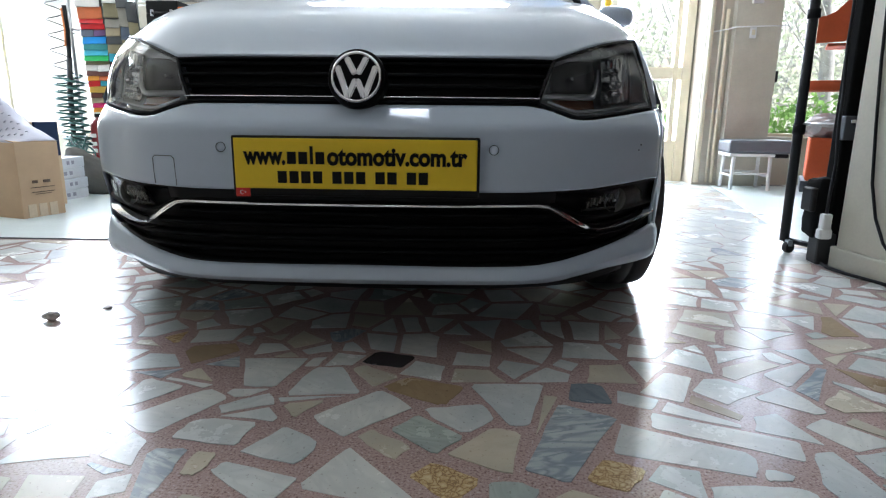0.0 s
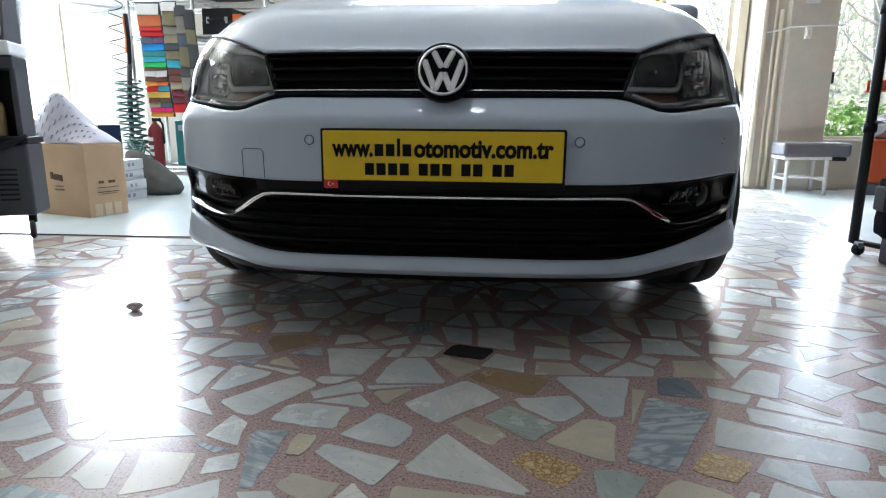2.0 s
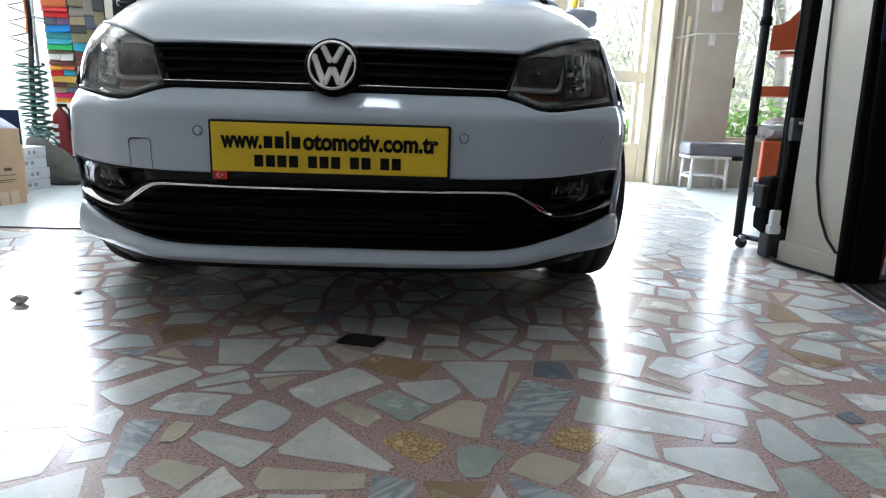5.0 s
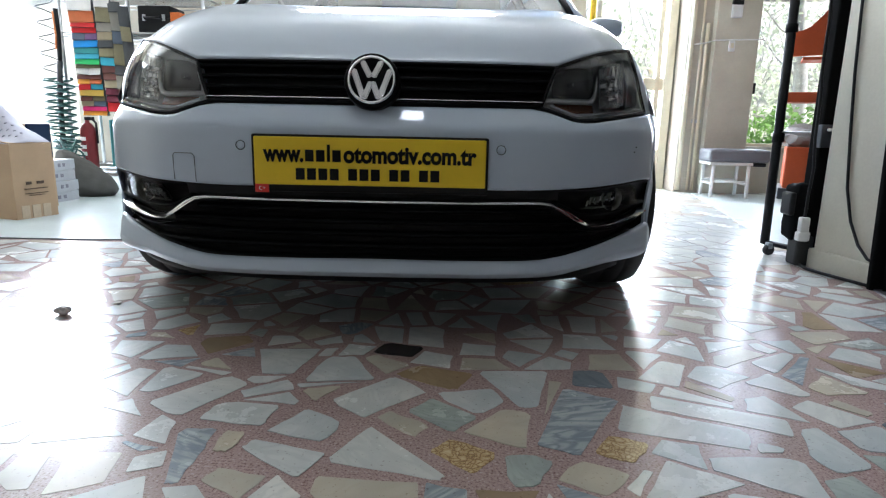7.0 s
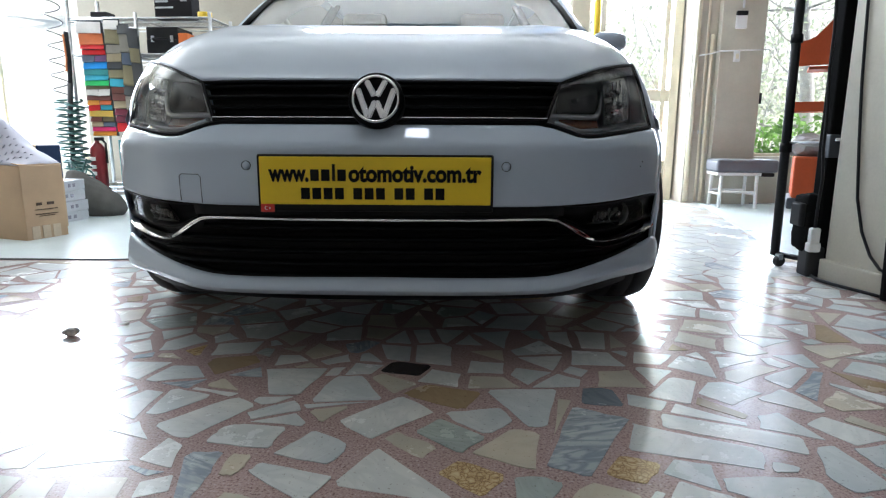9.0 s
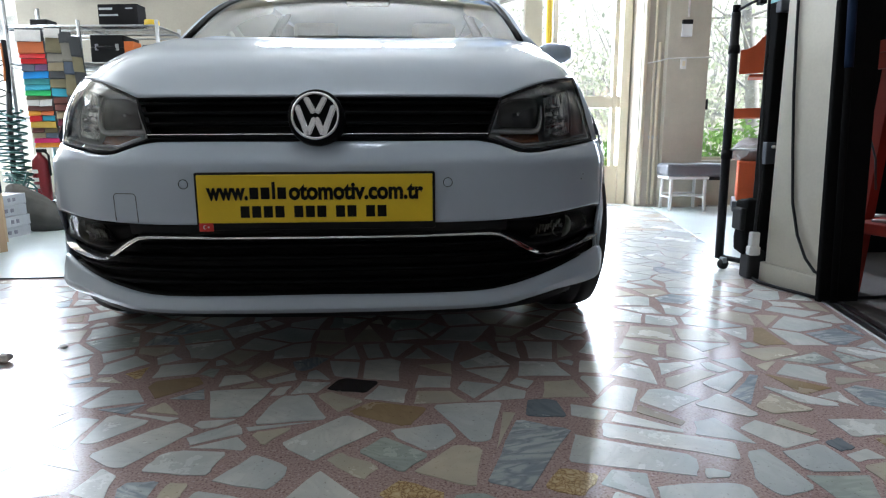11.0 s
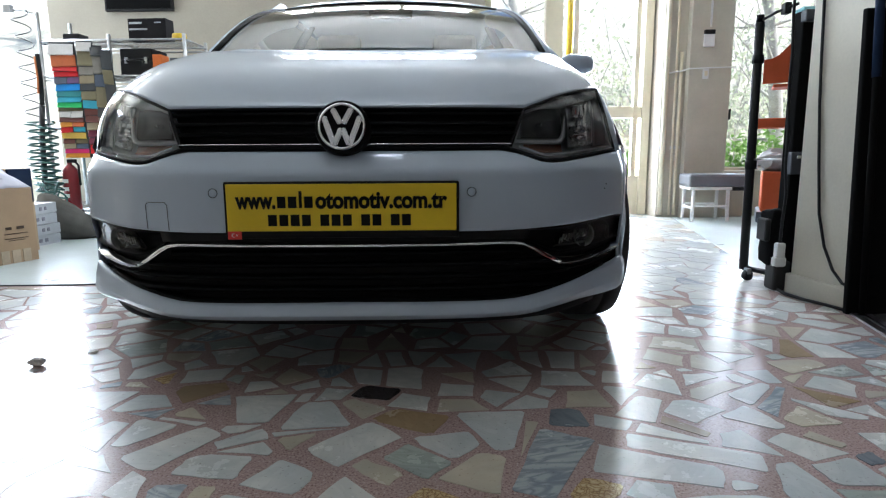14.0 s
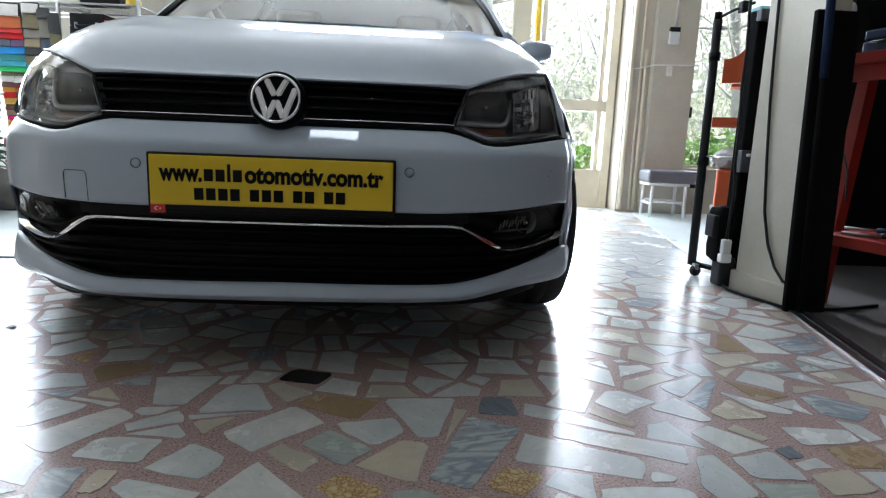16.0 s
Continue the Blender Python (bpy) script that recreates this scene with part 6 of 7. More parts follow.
tubed("orange_stripe", [(-0.012, -0.012, 0.36), (-0.004, -0.014, 0.2), (-0.014, -0.012, 0.1)], 0.008, surface("orange_rubber", (0.55, 0.16, 0.03), 0.5), gun)
tubed("lance", [(-0.005, 0, 0.02), (-0.03, 0.0, -0.2), (-0.05, 0, -0.62)], 0.02, HOSE_BLACK, gun)

# sample cards hanging from the shelf
tones = {"orange": (0.65, 0.16, 0.05), "red": (0.70, 0.015, 0.02), "slate": (0.10, 0.13, 0.19), "purple": (0.15, 0.08, 0.2), "blue": (0.01, 0.30, 0.80), "teal": (0.05, 0.32, 0.33), "cyan": (0.05, 0.42, 0.58), "green": (0.03, 0.55, 0.14), "olive": (0.15, 0.12, 0.06), "white": (0.72, 0.70, 0.68), "brown": (0.16, 0.05, 0.04), "amber": (0.80, 0.33, 0.03), "yellow": (0.70, 0.46, 0.08), "sand": (0.38, 0.31, 0.2), "rose": (0.75, 0.02, 0.18), "stone": (0.30, 0.28, 0.24), "khaki": (0.24, 0.21, 0.12), "charcoal": (0.07, 0.075, 0.08), "plum": (0.18, 0.02, 0.05)}
CLOTH = {k: surface("sample_" + k, c, 0.6, vary=0.15, grain=120, bump=0.3) for k, c in tones.items()}
first = [("white", 20), ("orange", 20), ("red", 9), ("red", 10), ("slate purple", 12), ("blue", 12), ("teal", 11), ("cyan", 9), ("green", 10), ("olive", 6), ("white white", 12), ("brown", 8), ("amber orange", 9), ("red cyan", 10), ("yellow", 12), ("brown olive", 8), ("sand slate", 10), ("rose", 8), ("amber", 9)]
second = [("white", 16), ("khaki", 26), ("stone", 15), ("sand", 14), ("charcoal", 14), ("khaki", 16), ("cyan", 14), ("brown", 13), ("brown", 12), ("sand", 14), ("plum", 13), ("plum", 12), ("red", 16)]
third = [("charcoal", 14), ("stone", 30), ("slate", 20), ("khaki", 34), ("charcoal", 16), ("stone", 22), ("brown", 30)]
fourth = [("charcoal", 30), ("khaki", 24), ("charcoal", 40), ("stone", 18), ("charcoal", 40)]
shake = random.Random(8)
for x0, w, z0, z1, rows, lean, ry in ((-2.945, 0.18, 1.385, 0.555, first, 0.050, 4), (-2.745, 0.105, 1.395, 0.59, second, 0.035, 10), (-2.640, 0.075, 1.36, 0.62, third, 0.03, 16), (-2.565, 0.07, 1.33, 0.66, fourth, 0.02, 20)):
    card = thing("sample_card", pose(x0, 4.52, 0, 0, 0, ry), "long hanging card of coloured cloth samples", "sample card", "hanging sample cards")
    total = sum(h for _, h in rows)
    drift = lambda z: lean * (z0 - z) / (z0 - z1) + 0.006 * math.sin(9 * z + x0 * 20)
    bm = bmesh.new()
    slab(bm, [(drift(z) - 0.002, z) for z in spread(z0 + 0.01, z1, 9)] + [(w + drift(z) + 0.002, z) for z in spread(z1, z0 + 0.01, 9)], -0.004, 0.004, pose(0, 0.012, 0, 90, 0, 0))
    part("backing", bm, CLOTH["charcoal"], card)
    done = 0
    for row, h in rows:
        zt, zb = z0 - (z0 - z1) * done / total - 0.002, z0 - (z0 - z1) * (done + h) / total + 0.002
        done += h
        names = row.split()
        # each sample is a flap that stands off at its lower edge and hangs a little askew
        for k, tone in enumerate(names):
            a, b = w * k / len(names) + 0.002, w * (k + 1) / len(names) - 0.002
            tilt, out_by, low = shake.uniform(-0.007, 0.007), shake.uniform(0.006, 0.020), shake.uniform(-0.006, 0.001)
            bm = bmesh.new()
            rows_ = []
            for f, d in ((0, 0.004), (0.5, 0.5 * out_by + 0.005), (0.9, out_by + 0.004), (1.0, out_by)):
                z = zt + (zb + low - zt) * f
                rows_.append([(x + drift(z) + shake.uniform(-0.001, 0.001), -d - 0.002 * math.sin(3.1 * q), z + tilt * (q - 0.5)) for q in (0, 0.33, 0.67, 1) for x in [a + (b - a) * q]])
            sheet(bm, rows_, 0.003, (0, 1, 0.3))
            part("swatch", bm, CLOTH[tone], card)

# what stands on the shelves
battery = thing("battery_box", pose(-2.28, 4.75, 1.428, 0, 0, -3), "black boxed car battery on the top shelf", "box")
boxed("carton_body", (-0.13, 0.165, -0.10, 0.02, 0, 0.155), surface("black_printed_carton", (0.010, 0.009, 0.010), 0.7, vary=0.2, spec=0.15), battery, bevel=0.004)
for x0, x1, z0, z1 in ((-0.12, -0.02, 0.115, 0.130), (-0.12, 0.02, 0.072, 0.084), (0.08, 0.13, 0.12, 0.128)):
    boxed("pale_bar", (x0, x1, -0.1025, -0.099, z0, z1), GREY_BOX, battery, bevel=0.0005)
tray = thing("black_case", pose(-2.86, 4.72, 1.428), "small black case on the top shelf", "case")
boxed("case", (-0.065, 0.065, -0.06, 0.06, 0, 0.055), DARK, tray, bevel=0.008)
tape = thing("tape_reel", pose(-2.03, 4.66, 1.428), "yellow and black tape reel on the shelf end", "tape reel")
bm = bmesh.new()
lathe(bm, [(0.025, 0), (0.05, 0), (0.052, 0.01), (0.052, 0.03), (0.05, 0.04), (0.025, 0.04)], 24, close=True)
part("reel", bm, YELLOW_PIPE, tape, smooth=False)
for k, (x, w, z, h, mt, nm) in enumerate(((-2.50, 0.25, 1.17, 0.20, DARK, "dark"), (-2.12, 0.16, 1.17, 0.13, GREY_STEEL, "grey"), (-2.50, 0.28, 0.79, 0.24, GREY_STEEL, "grey"), (-2.20, 0.2, 0.79, 0.20, DARK, "dark"))):
    c = thing("tool_case", pose(x, 4.66, z), f"{nm} plastic tool case on the wire shelf", "tool case", "tool cases on the shelf")
    boxed("base", (0, w, 0, 0.25, 0, h * 0.55), mt, c, bevel=0.006)
    boxed("lid", (0.002, w - 0.002, 0.002, 0.248, h * 0.55 + 0.002, h), mt, c, bevel=0.006)
    tubed("handle", [(w * 0.25, -0.002, h * 0.5), (w * 0.25, -0.03, h * 0.55), (w * 0.75, -0.03, h * 0.55), (w * 0.75, -0.002, h * 0.5)], 0.007, DARK, c)
    for q in (0.2, 0.8):
        boxed("latch", (w * q - 0.012, w * q + 0.012, -0.006, 0.002, h * 0.45, h * 0.68), SATIN, c, bevel=0.002)
orange = thing("orange_box", pose(-2.215, 4.63, 1.17), "small orange box on the shelf", "box")
boxed("carton_body", (-0.02, 0.05, 0, 0.12, 0, 0.15), surface("orange_carton", (0.72, 0.17, 0.03), 0.5), orange, bevel=0.004)
TEAL = surface("teal_plastic", (0.02, 0.19, 0.20), 0.45, vary=0.15)
for x, w, h in ((-2.80, 0.22, 0.36), (-2.56, 0.16, 0.34)):
    c = thing("power_tool_case", pose(x, 4.66, 0.168), "teal plastic power tool case on the bottom shelf", "tool case", "teal cases")
    boxed("base", (0, w, 0, 0.24, 0, h), TEAL, c, bevel=0.010)
    boxed("latch", (w * 0.35, w * 0.65, -0.008, 0.002, h * 0.60, h * 0.75), DARK, c, bevel=0.003)
    boxed("pale_bar", (w * 0.15, w * 0.6, -0.003, 0.001, h * 0.78, h * 0.90), GREY_BOX, c, bevel=0.0005)
red_box = thing("red_box", pose(-2.38, 4.66, 0.168), "red steel box on the bottom shelf", "box")
boxed("base", (0, 0.14, 0, 0.2, 0, 0.26), RED_STICKER, red_box, bevel=0.006)
boxed("lid", (-0.003, 0.143, -0.003, 0.203, 0.262, 0.29), RED_STICKER, red_box, bevel=0.004)
ext = thing("fire_extinguisher", pose(-2.865, 4.50, 0.0), "red fire extinguisher with a white label", "extinguisher")
bm = bmesh.new()
lathe(bm, [(0.002, 0.165), (0.050, 0.165), (0.056, 0.172), (0.056, 0.43), (0.050, 0.465), (0.030, 0.495), (0.016, 0.505), (0.016, 0.52), (0.002, 0.52)], 28)
part("bottle", bm, surface("dark_red_enamel", (0.20, 0.012, 0.016), 0.3, vary=0.1, bump=0.02), ext, smooth=True)
boxed("valve", (-0.014, 0.05, -0.014, 0.014, 0.52, 0.545), DARK, ext, bevel=0.004)
tubed("horn", [(0.04, 0, 0.53), (0.066, 0, 0.50), (0.068, 0, 0.35)], 0.008, DARK, ext)
boxed("stand_ring", (-0.05, 0.05, -0.05, 0.05, 0.0, 0.165), DARK, ext, bevel=0.01)
for z in (0.26, 0.31, 0.37):
    boxed("pale_bar", (-0.034, 0.012, -0.0572, -0.040, z, z + 0.028), WHITE_PLAIN, ext, bevel=0.001)

picture = thing("wall_screen", pose(-2.80, 5.618, 2.05), "dark framed flat panel on the back wall", "screen")
boxed("frame", (-0.31, 0.31, -0.035, 0.0, -0.20, 0.20), DARK, picture, bevel=0.006)
boxed("screen", (-0.29, 0.29, -0.040, -0.03, -0.18, 0.18), BLACK_GLOSS, picture, bevel=0.002)

# ceiling lights
# the weak light at y -2 is unseen, added for fill and a bumper reflection
for x, y, power in ((-0.38, 1.60, LAMP), (-0.30, -2.0, 0.2 * LAMP)):
    light = thing("ceiling_light", pose(x, y, H), "short ceiling light with a pale diffuser", "ceiling light", "ceiling lights")
    frame_part = bmesh.new()
    box(frame_part, -0.27, 0.27, -0.065, 0.065, -0.06, 0.0, 0.006)
    part("frame", frame_part, WHITE_PLAIN, light)
    boxed("diffuser", (-0.245, 0.245, -0.036, 0.036, -0.066, -0.058), glow("lamp_diffuser", (0.86, 0.94, 1.0), power), light, "glowing diffuser", bevel=0.002)

# stone chips on the floor
CHIP = surface("broken_stone", (0.46, 0.42, 0.39), 0.6, vary=0.5, scale=45, bump=0.3)
for x, y, r, flat in ((-1.108, 1.606, 0.020, 0.55), (-1.015, 1.713, 0.013, 0.25)):
    chip = thing("stone_chip", pose(x, y, 0), "small broken chip of stone lying on the floor", "stone chip", "stone chips")
    bm = bmesh.new()
    bmesh.ops.create_icosphere(bm, subdivisions=2, radius=r)
    for v in bm.verts:
        v.co = Vector((v.co.x * 1.2, v.co.y * 0.9, v.co.z * flat)) + r * 0.35 * noise.noise_vector(v.co * 60)
    low = min(v.co.z for v in bm.verts)
    for v in bm.verts:
        v.co.z = max(0.0, v.co.z - low * 0.8)
    part("chip", bm, CHIP, chip)

# ---------------------------------------------------------------- outside
LEAF = leaf_surface("green_leaves", (0.20, 0.34, 0.10), 0.5)
# leaves, bark and soil below are paled: haze and outdoor glare in their colour
LEAF_HAZED = leaf_surface("haze_paled_leaves", (0.62, 0.66, 0.48), 0.5)
BARK = surface("haze_paled_bark", (0.44, 0.42, 0.38), 0.85, vary=0.3, scale=8, bump=0.5)
EARTH = surface("glare_paled_bank_soil", (0.46, 0.45, 0.36), 0.9, vary=0.35, scale=1.5, bump=0.5)
rng = random.Random(5)


def leaves(bm, place, count, size):
    for _ in range(count):
        c = Vector(place())
        q = Euler((rng.uniform(-1.2, 1.2), rng.uniform(-1.2, 1.2), rng.uniform(0, 6.3))).to_matrix()
        s = size * rng.uniform(0.6, 1.4)
        bm.faces.new([bm.verts.new(c + q @ Vector(p) * s) for p in ((-0.5, 0, 0), (0, -0.32, 0.06), (0.6, 0, 0), (0, 0.32, 0.06))])


bm = bmesh.new()
rows = []
for k in range(14):
    y = 7.2 + 1.2 * k
    rows.append([(x, y, -0.16 + 0.55 * max(0, y - 9) + 0.25 * noise.noise(Vector((x * 0.6, y * 0.6, 3)))) for x in spread(-22, 22, 45)])
sheet(bm, rows)
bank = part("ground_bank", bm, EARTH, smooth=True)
tagged(bank, "grassy bank rising behind the hall", "ground", kind="structure")

for k, (x0, x1, y, h, n) in enumerate(((0.6, 2.4, 7.3, 0.75, 1500), (2.5, 5.2, 7.0, 0.95, 2600))):
    hedge = thing("hedge", pose(0, 0, 0), "leafy green hedge outside the window", "hedge", "hedges")
    bm = bmesh.new()
    for q in range(30):
        x = rng.uniform(x0, x1)
        tube(bm, [(x, y + rng.uniform(-0.2, 0.3), -0.16), (x + rng.uniform(-0.15, 0.15), y, h * rng.uniform(0.5, 0.95))], [0.012, 0.004], 5)
    tagged(part("stems", bm, BARK, hedge), kind="stuff")
    bm = bmesh.new()
    leaves(bm, lambda: (rng.uniform(x0, x1), y + rng.gauss(0, 0.22), rng.uniform(-0.1, h) * (0.75 + 0.25 * noise.noise(Vector((rng.uniform(x0, x1), 1, 1))))), n, 0.085)
    tagged(part("leaf_mass", bm, LEAF, hedge), kind="stuff")

for k, (x, y, h, lean, r) in enumerate(((4.55, 8.6, 5.5, -0.9, 0.11), (6.6, 10.8, 6, 0.5, 0.14), (1.2, 12.0, 6.5, -0.3, 0.13), (-9.0, 15.0, 6, 0.3, 0.10))):
    tree = thing("tree", pose(x, y, -0.16 + 0.55 * max(0, y - 9) - 0.1), "slim bare-branched tree, bark and leaves paled to imitate haze", "tree", "trees outside")
    bm = bmesh.new()
    spine = [(lean * (t ** 1.4) + 0.06 * math.sin(5 * t + k), 0.05 * math.cos(4 * t), h * t) for t in spread(0, 1, 12)]
    tube(bm, spine, [r * (1 - 0.75 * t) for t in spread(0, 1, 12)], 9)
    part("trunk", bm, BARK, tree, smooth=True)
    bm = bmesh.new()
    tips = []
    for q in range(22):
        t = rng.uniform(0.15, 0.98)
        base = Vector(spine[int(t * 11)])
        a, up = rng.uniform(0, 6.3), rng.uniform(0.1, 0.9)
        d = Vector((math.cos(a), math.sin(a) * 0.8, up)) * rng.uniform(0.7, 1.7) * (1.15 - 0.6 * t)
        mid = base + d * 0.5 + Vector((0, 0, -0.08))
        end = base + d
        tube(bm, [base, mid, end], [0.03 * (1.1 - t) + 0.008, 0.013, 0.005], 5)
        tips += [mid, end]
        for _ in range(3):
            e2 = mid.lerp(end, rng.random()) + Vector((rng.uniform(-0.4, 0.4), rng.uniform(-0.3, 0.3), rng.uniform(-0.1, 0.45)))
            tube(bm, [mid.lerp(end, rng.random()), e2], [0.006, 0.003], 4)
            tips.append(e2)
    tagged(part("limbs", bm, BARK, tree), kind="stuff")
    bm = bmesh.new()
    leaves(bm, lambda: tips[rng.randrange(len(tips))] + Vector((rng.gauss(0, 0.22), rng.gauss(0, 0.2), rng.gauss(0, 0.2))), 1300, 0.06)
    tagged(part("crown", bm, LEAF_HAZED, tree), kind="stuff")
thicket = thing("thicket", pose(0, 0, 0), "tangled shrubs and twigs on the bank, paled to imitate haze", "shrubs", kind="stuff")
bm = bmesh.new()
for _ in range(200):
    x, y = rng.uniform(0, 10), rng.uniform(9.0, 13.0)
    z = -0.2 + 0.55 * max(0, y - 9)
    p = Vector((x, y, z))
    pts = [p]
    for _ in range(3):
        p = p + Vector((rng.uniform(-0.35, 0.35), rng.uniform(-0.2, 0.2), rng.uniform(0.25, 0.7)))
        pts.append(p)
    tube(bm, pts, [0.014, 0.010, 0.007, 0.003], 4)
part("twigs", bm, BARK, thicket)
bm = bmesh.new()
leaves(bm, lambda: (lambda x, y: (x, y, -0.2 + 0.55 * max(0, y - 9) + abs(rng.gauss(0, 0.8))))(rng.uniform(0, 8), rng.uniform(8.6, 12.5)), 9000, 0.085)
part("leaf_mass", bm, LEAF_HAZED, thicket)

# ---------------------------------------------------------------- crazy paving
STONES = {
    "w": marble("white_marble", [(0.0, (0.60, 0.612, 0.602)), (0.5, (0.66, 0.657, 0.63)), (1.0, (0.55, 0.575, 0.582))], vein=(0.36, 0.39, 0.40), vein_amount=0.24),
    "b": marble("blue_grey_marble", [(0.0, (0.40, 0.44, 0.46)), (1.0, (0.47, 0.50, 0.515))], vein=(0.13, 0.165, 0.21), vein_amount=0.6, scale=6, stretch=3.6),
    "k": marble("slate_blue_stone", [(0.0, (0.14, 0.17, 0.20)), (1.0, (0.18, 0.20, 0.23))], vein_amount=0.2),
    "c": marble("cream_marble", [(0.0, (0.54, 0.48, 0.38)), (1.0, (0.50, 0.46, 0.39))], vein=(0.42, 0.35, 0.27), vein_amount=0.2),
    "o": marble("ochre_stone", [(0.0, (0.36, 0.26, 0.15)), (1.0, (0.32, 0.24, 0.16))], vein=(0.24, 0.16, 0.09), vein_amount=0.25),
    "g": marble("green_grey_marble", [(0.0, (0.41, 0.45, 0.42)), (1.0, (0.46, 0.48, 0.45))], vein=(0.25, 0.29, 0.27), vein_amount=0.4, stretch=3),
    "d": marble("dark_stone", [(0.0, (0.03, 0.024, 0.026)), (1.0, (0.035, 0.028, 0.03))], vein_amount=0.05),
}


def breccia():
    m, nt, b = nodes_of("yellow_breccia")
    coord = nt.nodes.new("ShaderNodeTexCoord")
    warp = node(nt, "ShaderNodeTexNoise", Scale=30.0, Detail=3.0)
    nt.links.new(coord.outputs["Object"], warp.inputs["Vector"])
    add = nt.nodes.new("ShaderNodeMixRGB")
    add.inputs[0].default_value = 0.055
    nt.links.new(coord.outputs["Object"], add.inputs[1])
    nt.links.new(warp.outputs["Color"], add.inputs[2])
    v = node(nt, "ShaderNodeTexVoronoi", Scale=85.0)
    v.feature = "DISTANCE_TO_EDGE"
    nt.links.new(add.outputs[0], v.inputs["Vector"])
    r = ramp(nt, v.outputs["Distance"], [(0.0, (0.24, 0.15, 0.08)), (0.10, (0.46, 0.32, 0.16)), (0.4, (0.60, 0.48, 0.29))])
    nt.links.new(r.outputs["Color"], b.inputs["Base Color"])
    b.inputs["Roughness"].default_value = 0.2
    return m


STONES["y"] = breccia()

# the stones that can be told apart: centre, half length, half width, turn, taper, slant and kind; the rest are laid at random
named = [(-0.607, 1.21, 0.058, 0.037, 72, -0.6, 0, "w"), (-0.504, 1.155, 0.087, 0.044, 57, 0.2, 0, "w"), (-0.38, 1.188, 0.051, 0.023, 33, -0.2, 0, "w"), (-0.268, 1.185, 0.045, 0.022, 39, 0.8, 0, "c"), (-0.145, 1.177, 0.085, 0.052, 48, -0, 0, "w"), (-0.397, 1.083, 0.063, 0.041, 174, -0, 0, "w"), (-0.257, 1.047, 0.057, 0.046, 165, -0.2, -0.2, "w"), (-0.28, 0.945, 0.07, 0.029, 156, 0.4, 0, "w"), (-0.378, 0.98, 0.034, 0.019, 90, -0, 0, "c"), (-0.431, 0.936, 0.085, 0.024, 102, -0.4, 0, "b"), (-0.11, 0.957, 0.122, 0.046, 147, -0.8, 0.2, "w"), (-0.328, 0.866, 0.044, 0.027, 159, 0.2, 0, "c"), (-0.119, 0.862, 0.082, 0.025, 0, 0.2, 0, "c")]
named += [(-0.531, 1.299, 0.042, 0.016, 150, -0.8, 0, "c"), (-0.392, 1.337, 0.075, 0.055, 96, -0.4, 0, "w"), (-0.254, 1.307, 0.067, 0.055, 99, 0.4, 0, "w"), (-0.16, 1.347, 0.053, 0.027, 138, 0.4, 0, "c"), (-0.015, 1.108, 0.059, 0.038, 141, -0, 0, "g"), (-0.087, 1.07, 0.051, 0.023, 144, 0.2, 0, "c"), (0.02, 0.977, 0.059, 0.033, 144, 0.2, 0, "y"), (0.145, 1.24, 0.088, 0.05, 96, -0.6, 0, "w"), (0.053, 1.173, 0.061, 0.049, 24, 0.4, 0.2, "w"), (0.306, 1.301, 0.044, 0.038, 87, 0.2, 0, "k"), (0.24, 1.109, 0.124, 0.048, 66, -0.2, 0, "b"), (0.304, 1.01, 0.039, 0.036, 66, -0, -0.2, "y"), (0.107, 1.076, 0.065, 0.043, 66, 0.4, 0, "c")]
named += [(0.134, 0.93, 0.044, 0.034, 93, -0.4, -0.4, "g"), (0.241, 0.924, 0.045, 0.043, 63, -0, -0.2, "c"), (0.435, 1.092, 0.113, 0.046, 162, -0.2, 0, "w"), (0.525, 1.154, 0.127, 0.033, 162, -0, -0.2, "w"), (0.371, 0.904, 0.065, 0.039, 60, -0.6, -0.6, "w"), (0.518, 0.947, 0.079, 0.056, 171, 0.2, 0.2, "w"), (0.659, 1.036, 0.067, 0.048, 108, -0.2, 0, "w"), (0.544, 1.036, 0.045, 0.02, 165, -0.4, 0, "w"), (0.828, 1.302, 0.05, 0.037, 27, -0.4, 0, "c"), (0.808, 1.203, 0.036, 0.017, 129, -0.2, 0, "c"), (-0.136, 1.431, 0.051, 0.039, 159, -0, 0.2, "d"), (-0.043, 1.286, 0.078, 0.043, 159, 0.2, 0, "o"), (0.486, 1.351, 0.069, 0.036, 66, 0.2, -0.2, "w")]
named += [(0.782, 1.449, 0.074, 0.026, 30, 0.4, 0.6, "w"), (0.719, 1.299, 0.055, 0.036, 126, -0.6, 0, "w"), (0.85, 1.129, 0.022, 0.02, 12, -0, 0.2, "k"), (0.962, 1.202, 0.07, 0.034, 3, 0.2, 0, "w"), (0.886, 1.03, 0.046, 0.036, 3, -0, 0.2, "c"), (0.777, 1.076, 0.052, 0.044, 9, -0.2, 0, "w"), (1.195, 1.388, 0.04, 0.039, 156, -0, -0.2, "c"), (1.216, 1.532, 0.054, 0.034, 15, -0, 0, "c"), (0.898, 1.339, 0.074, 0.029, 153, -0.6, 0, "w"), (0.997, 1.639, 0.073, 0.039, 18, 0.2, 0, "c")]
loose = [(0.02, 0.80, "w"), (0.95, 1.43, "o"), (0.17, 0.83, "w"), (0.98, 1.12, "o"), (-0.52, 1.02, "w"), (-0.60, 1.09, "w"), (0.42, 1.26, "w"), (0.36, 1.41, "c")]
slabs = []
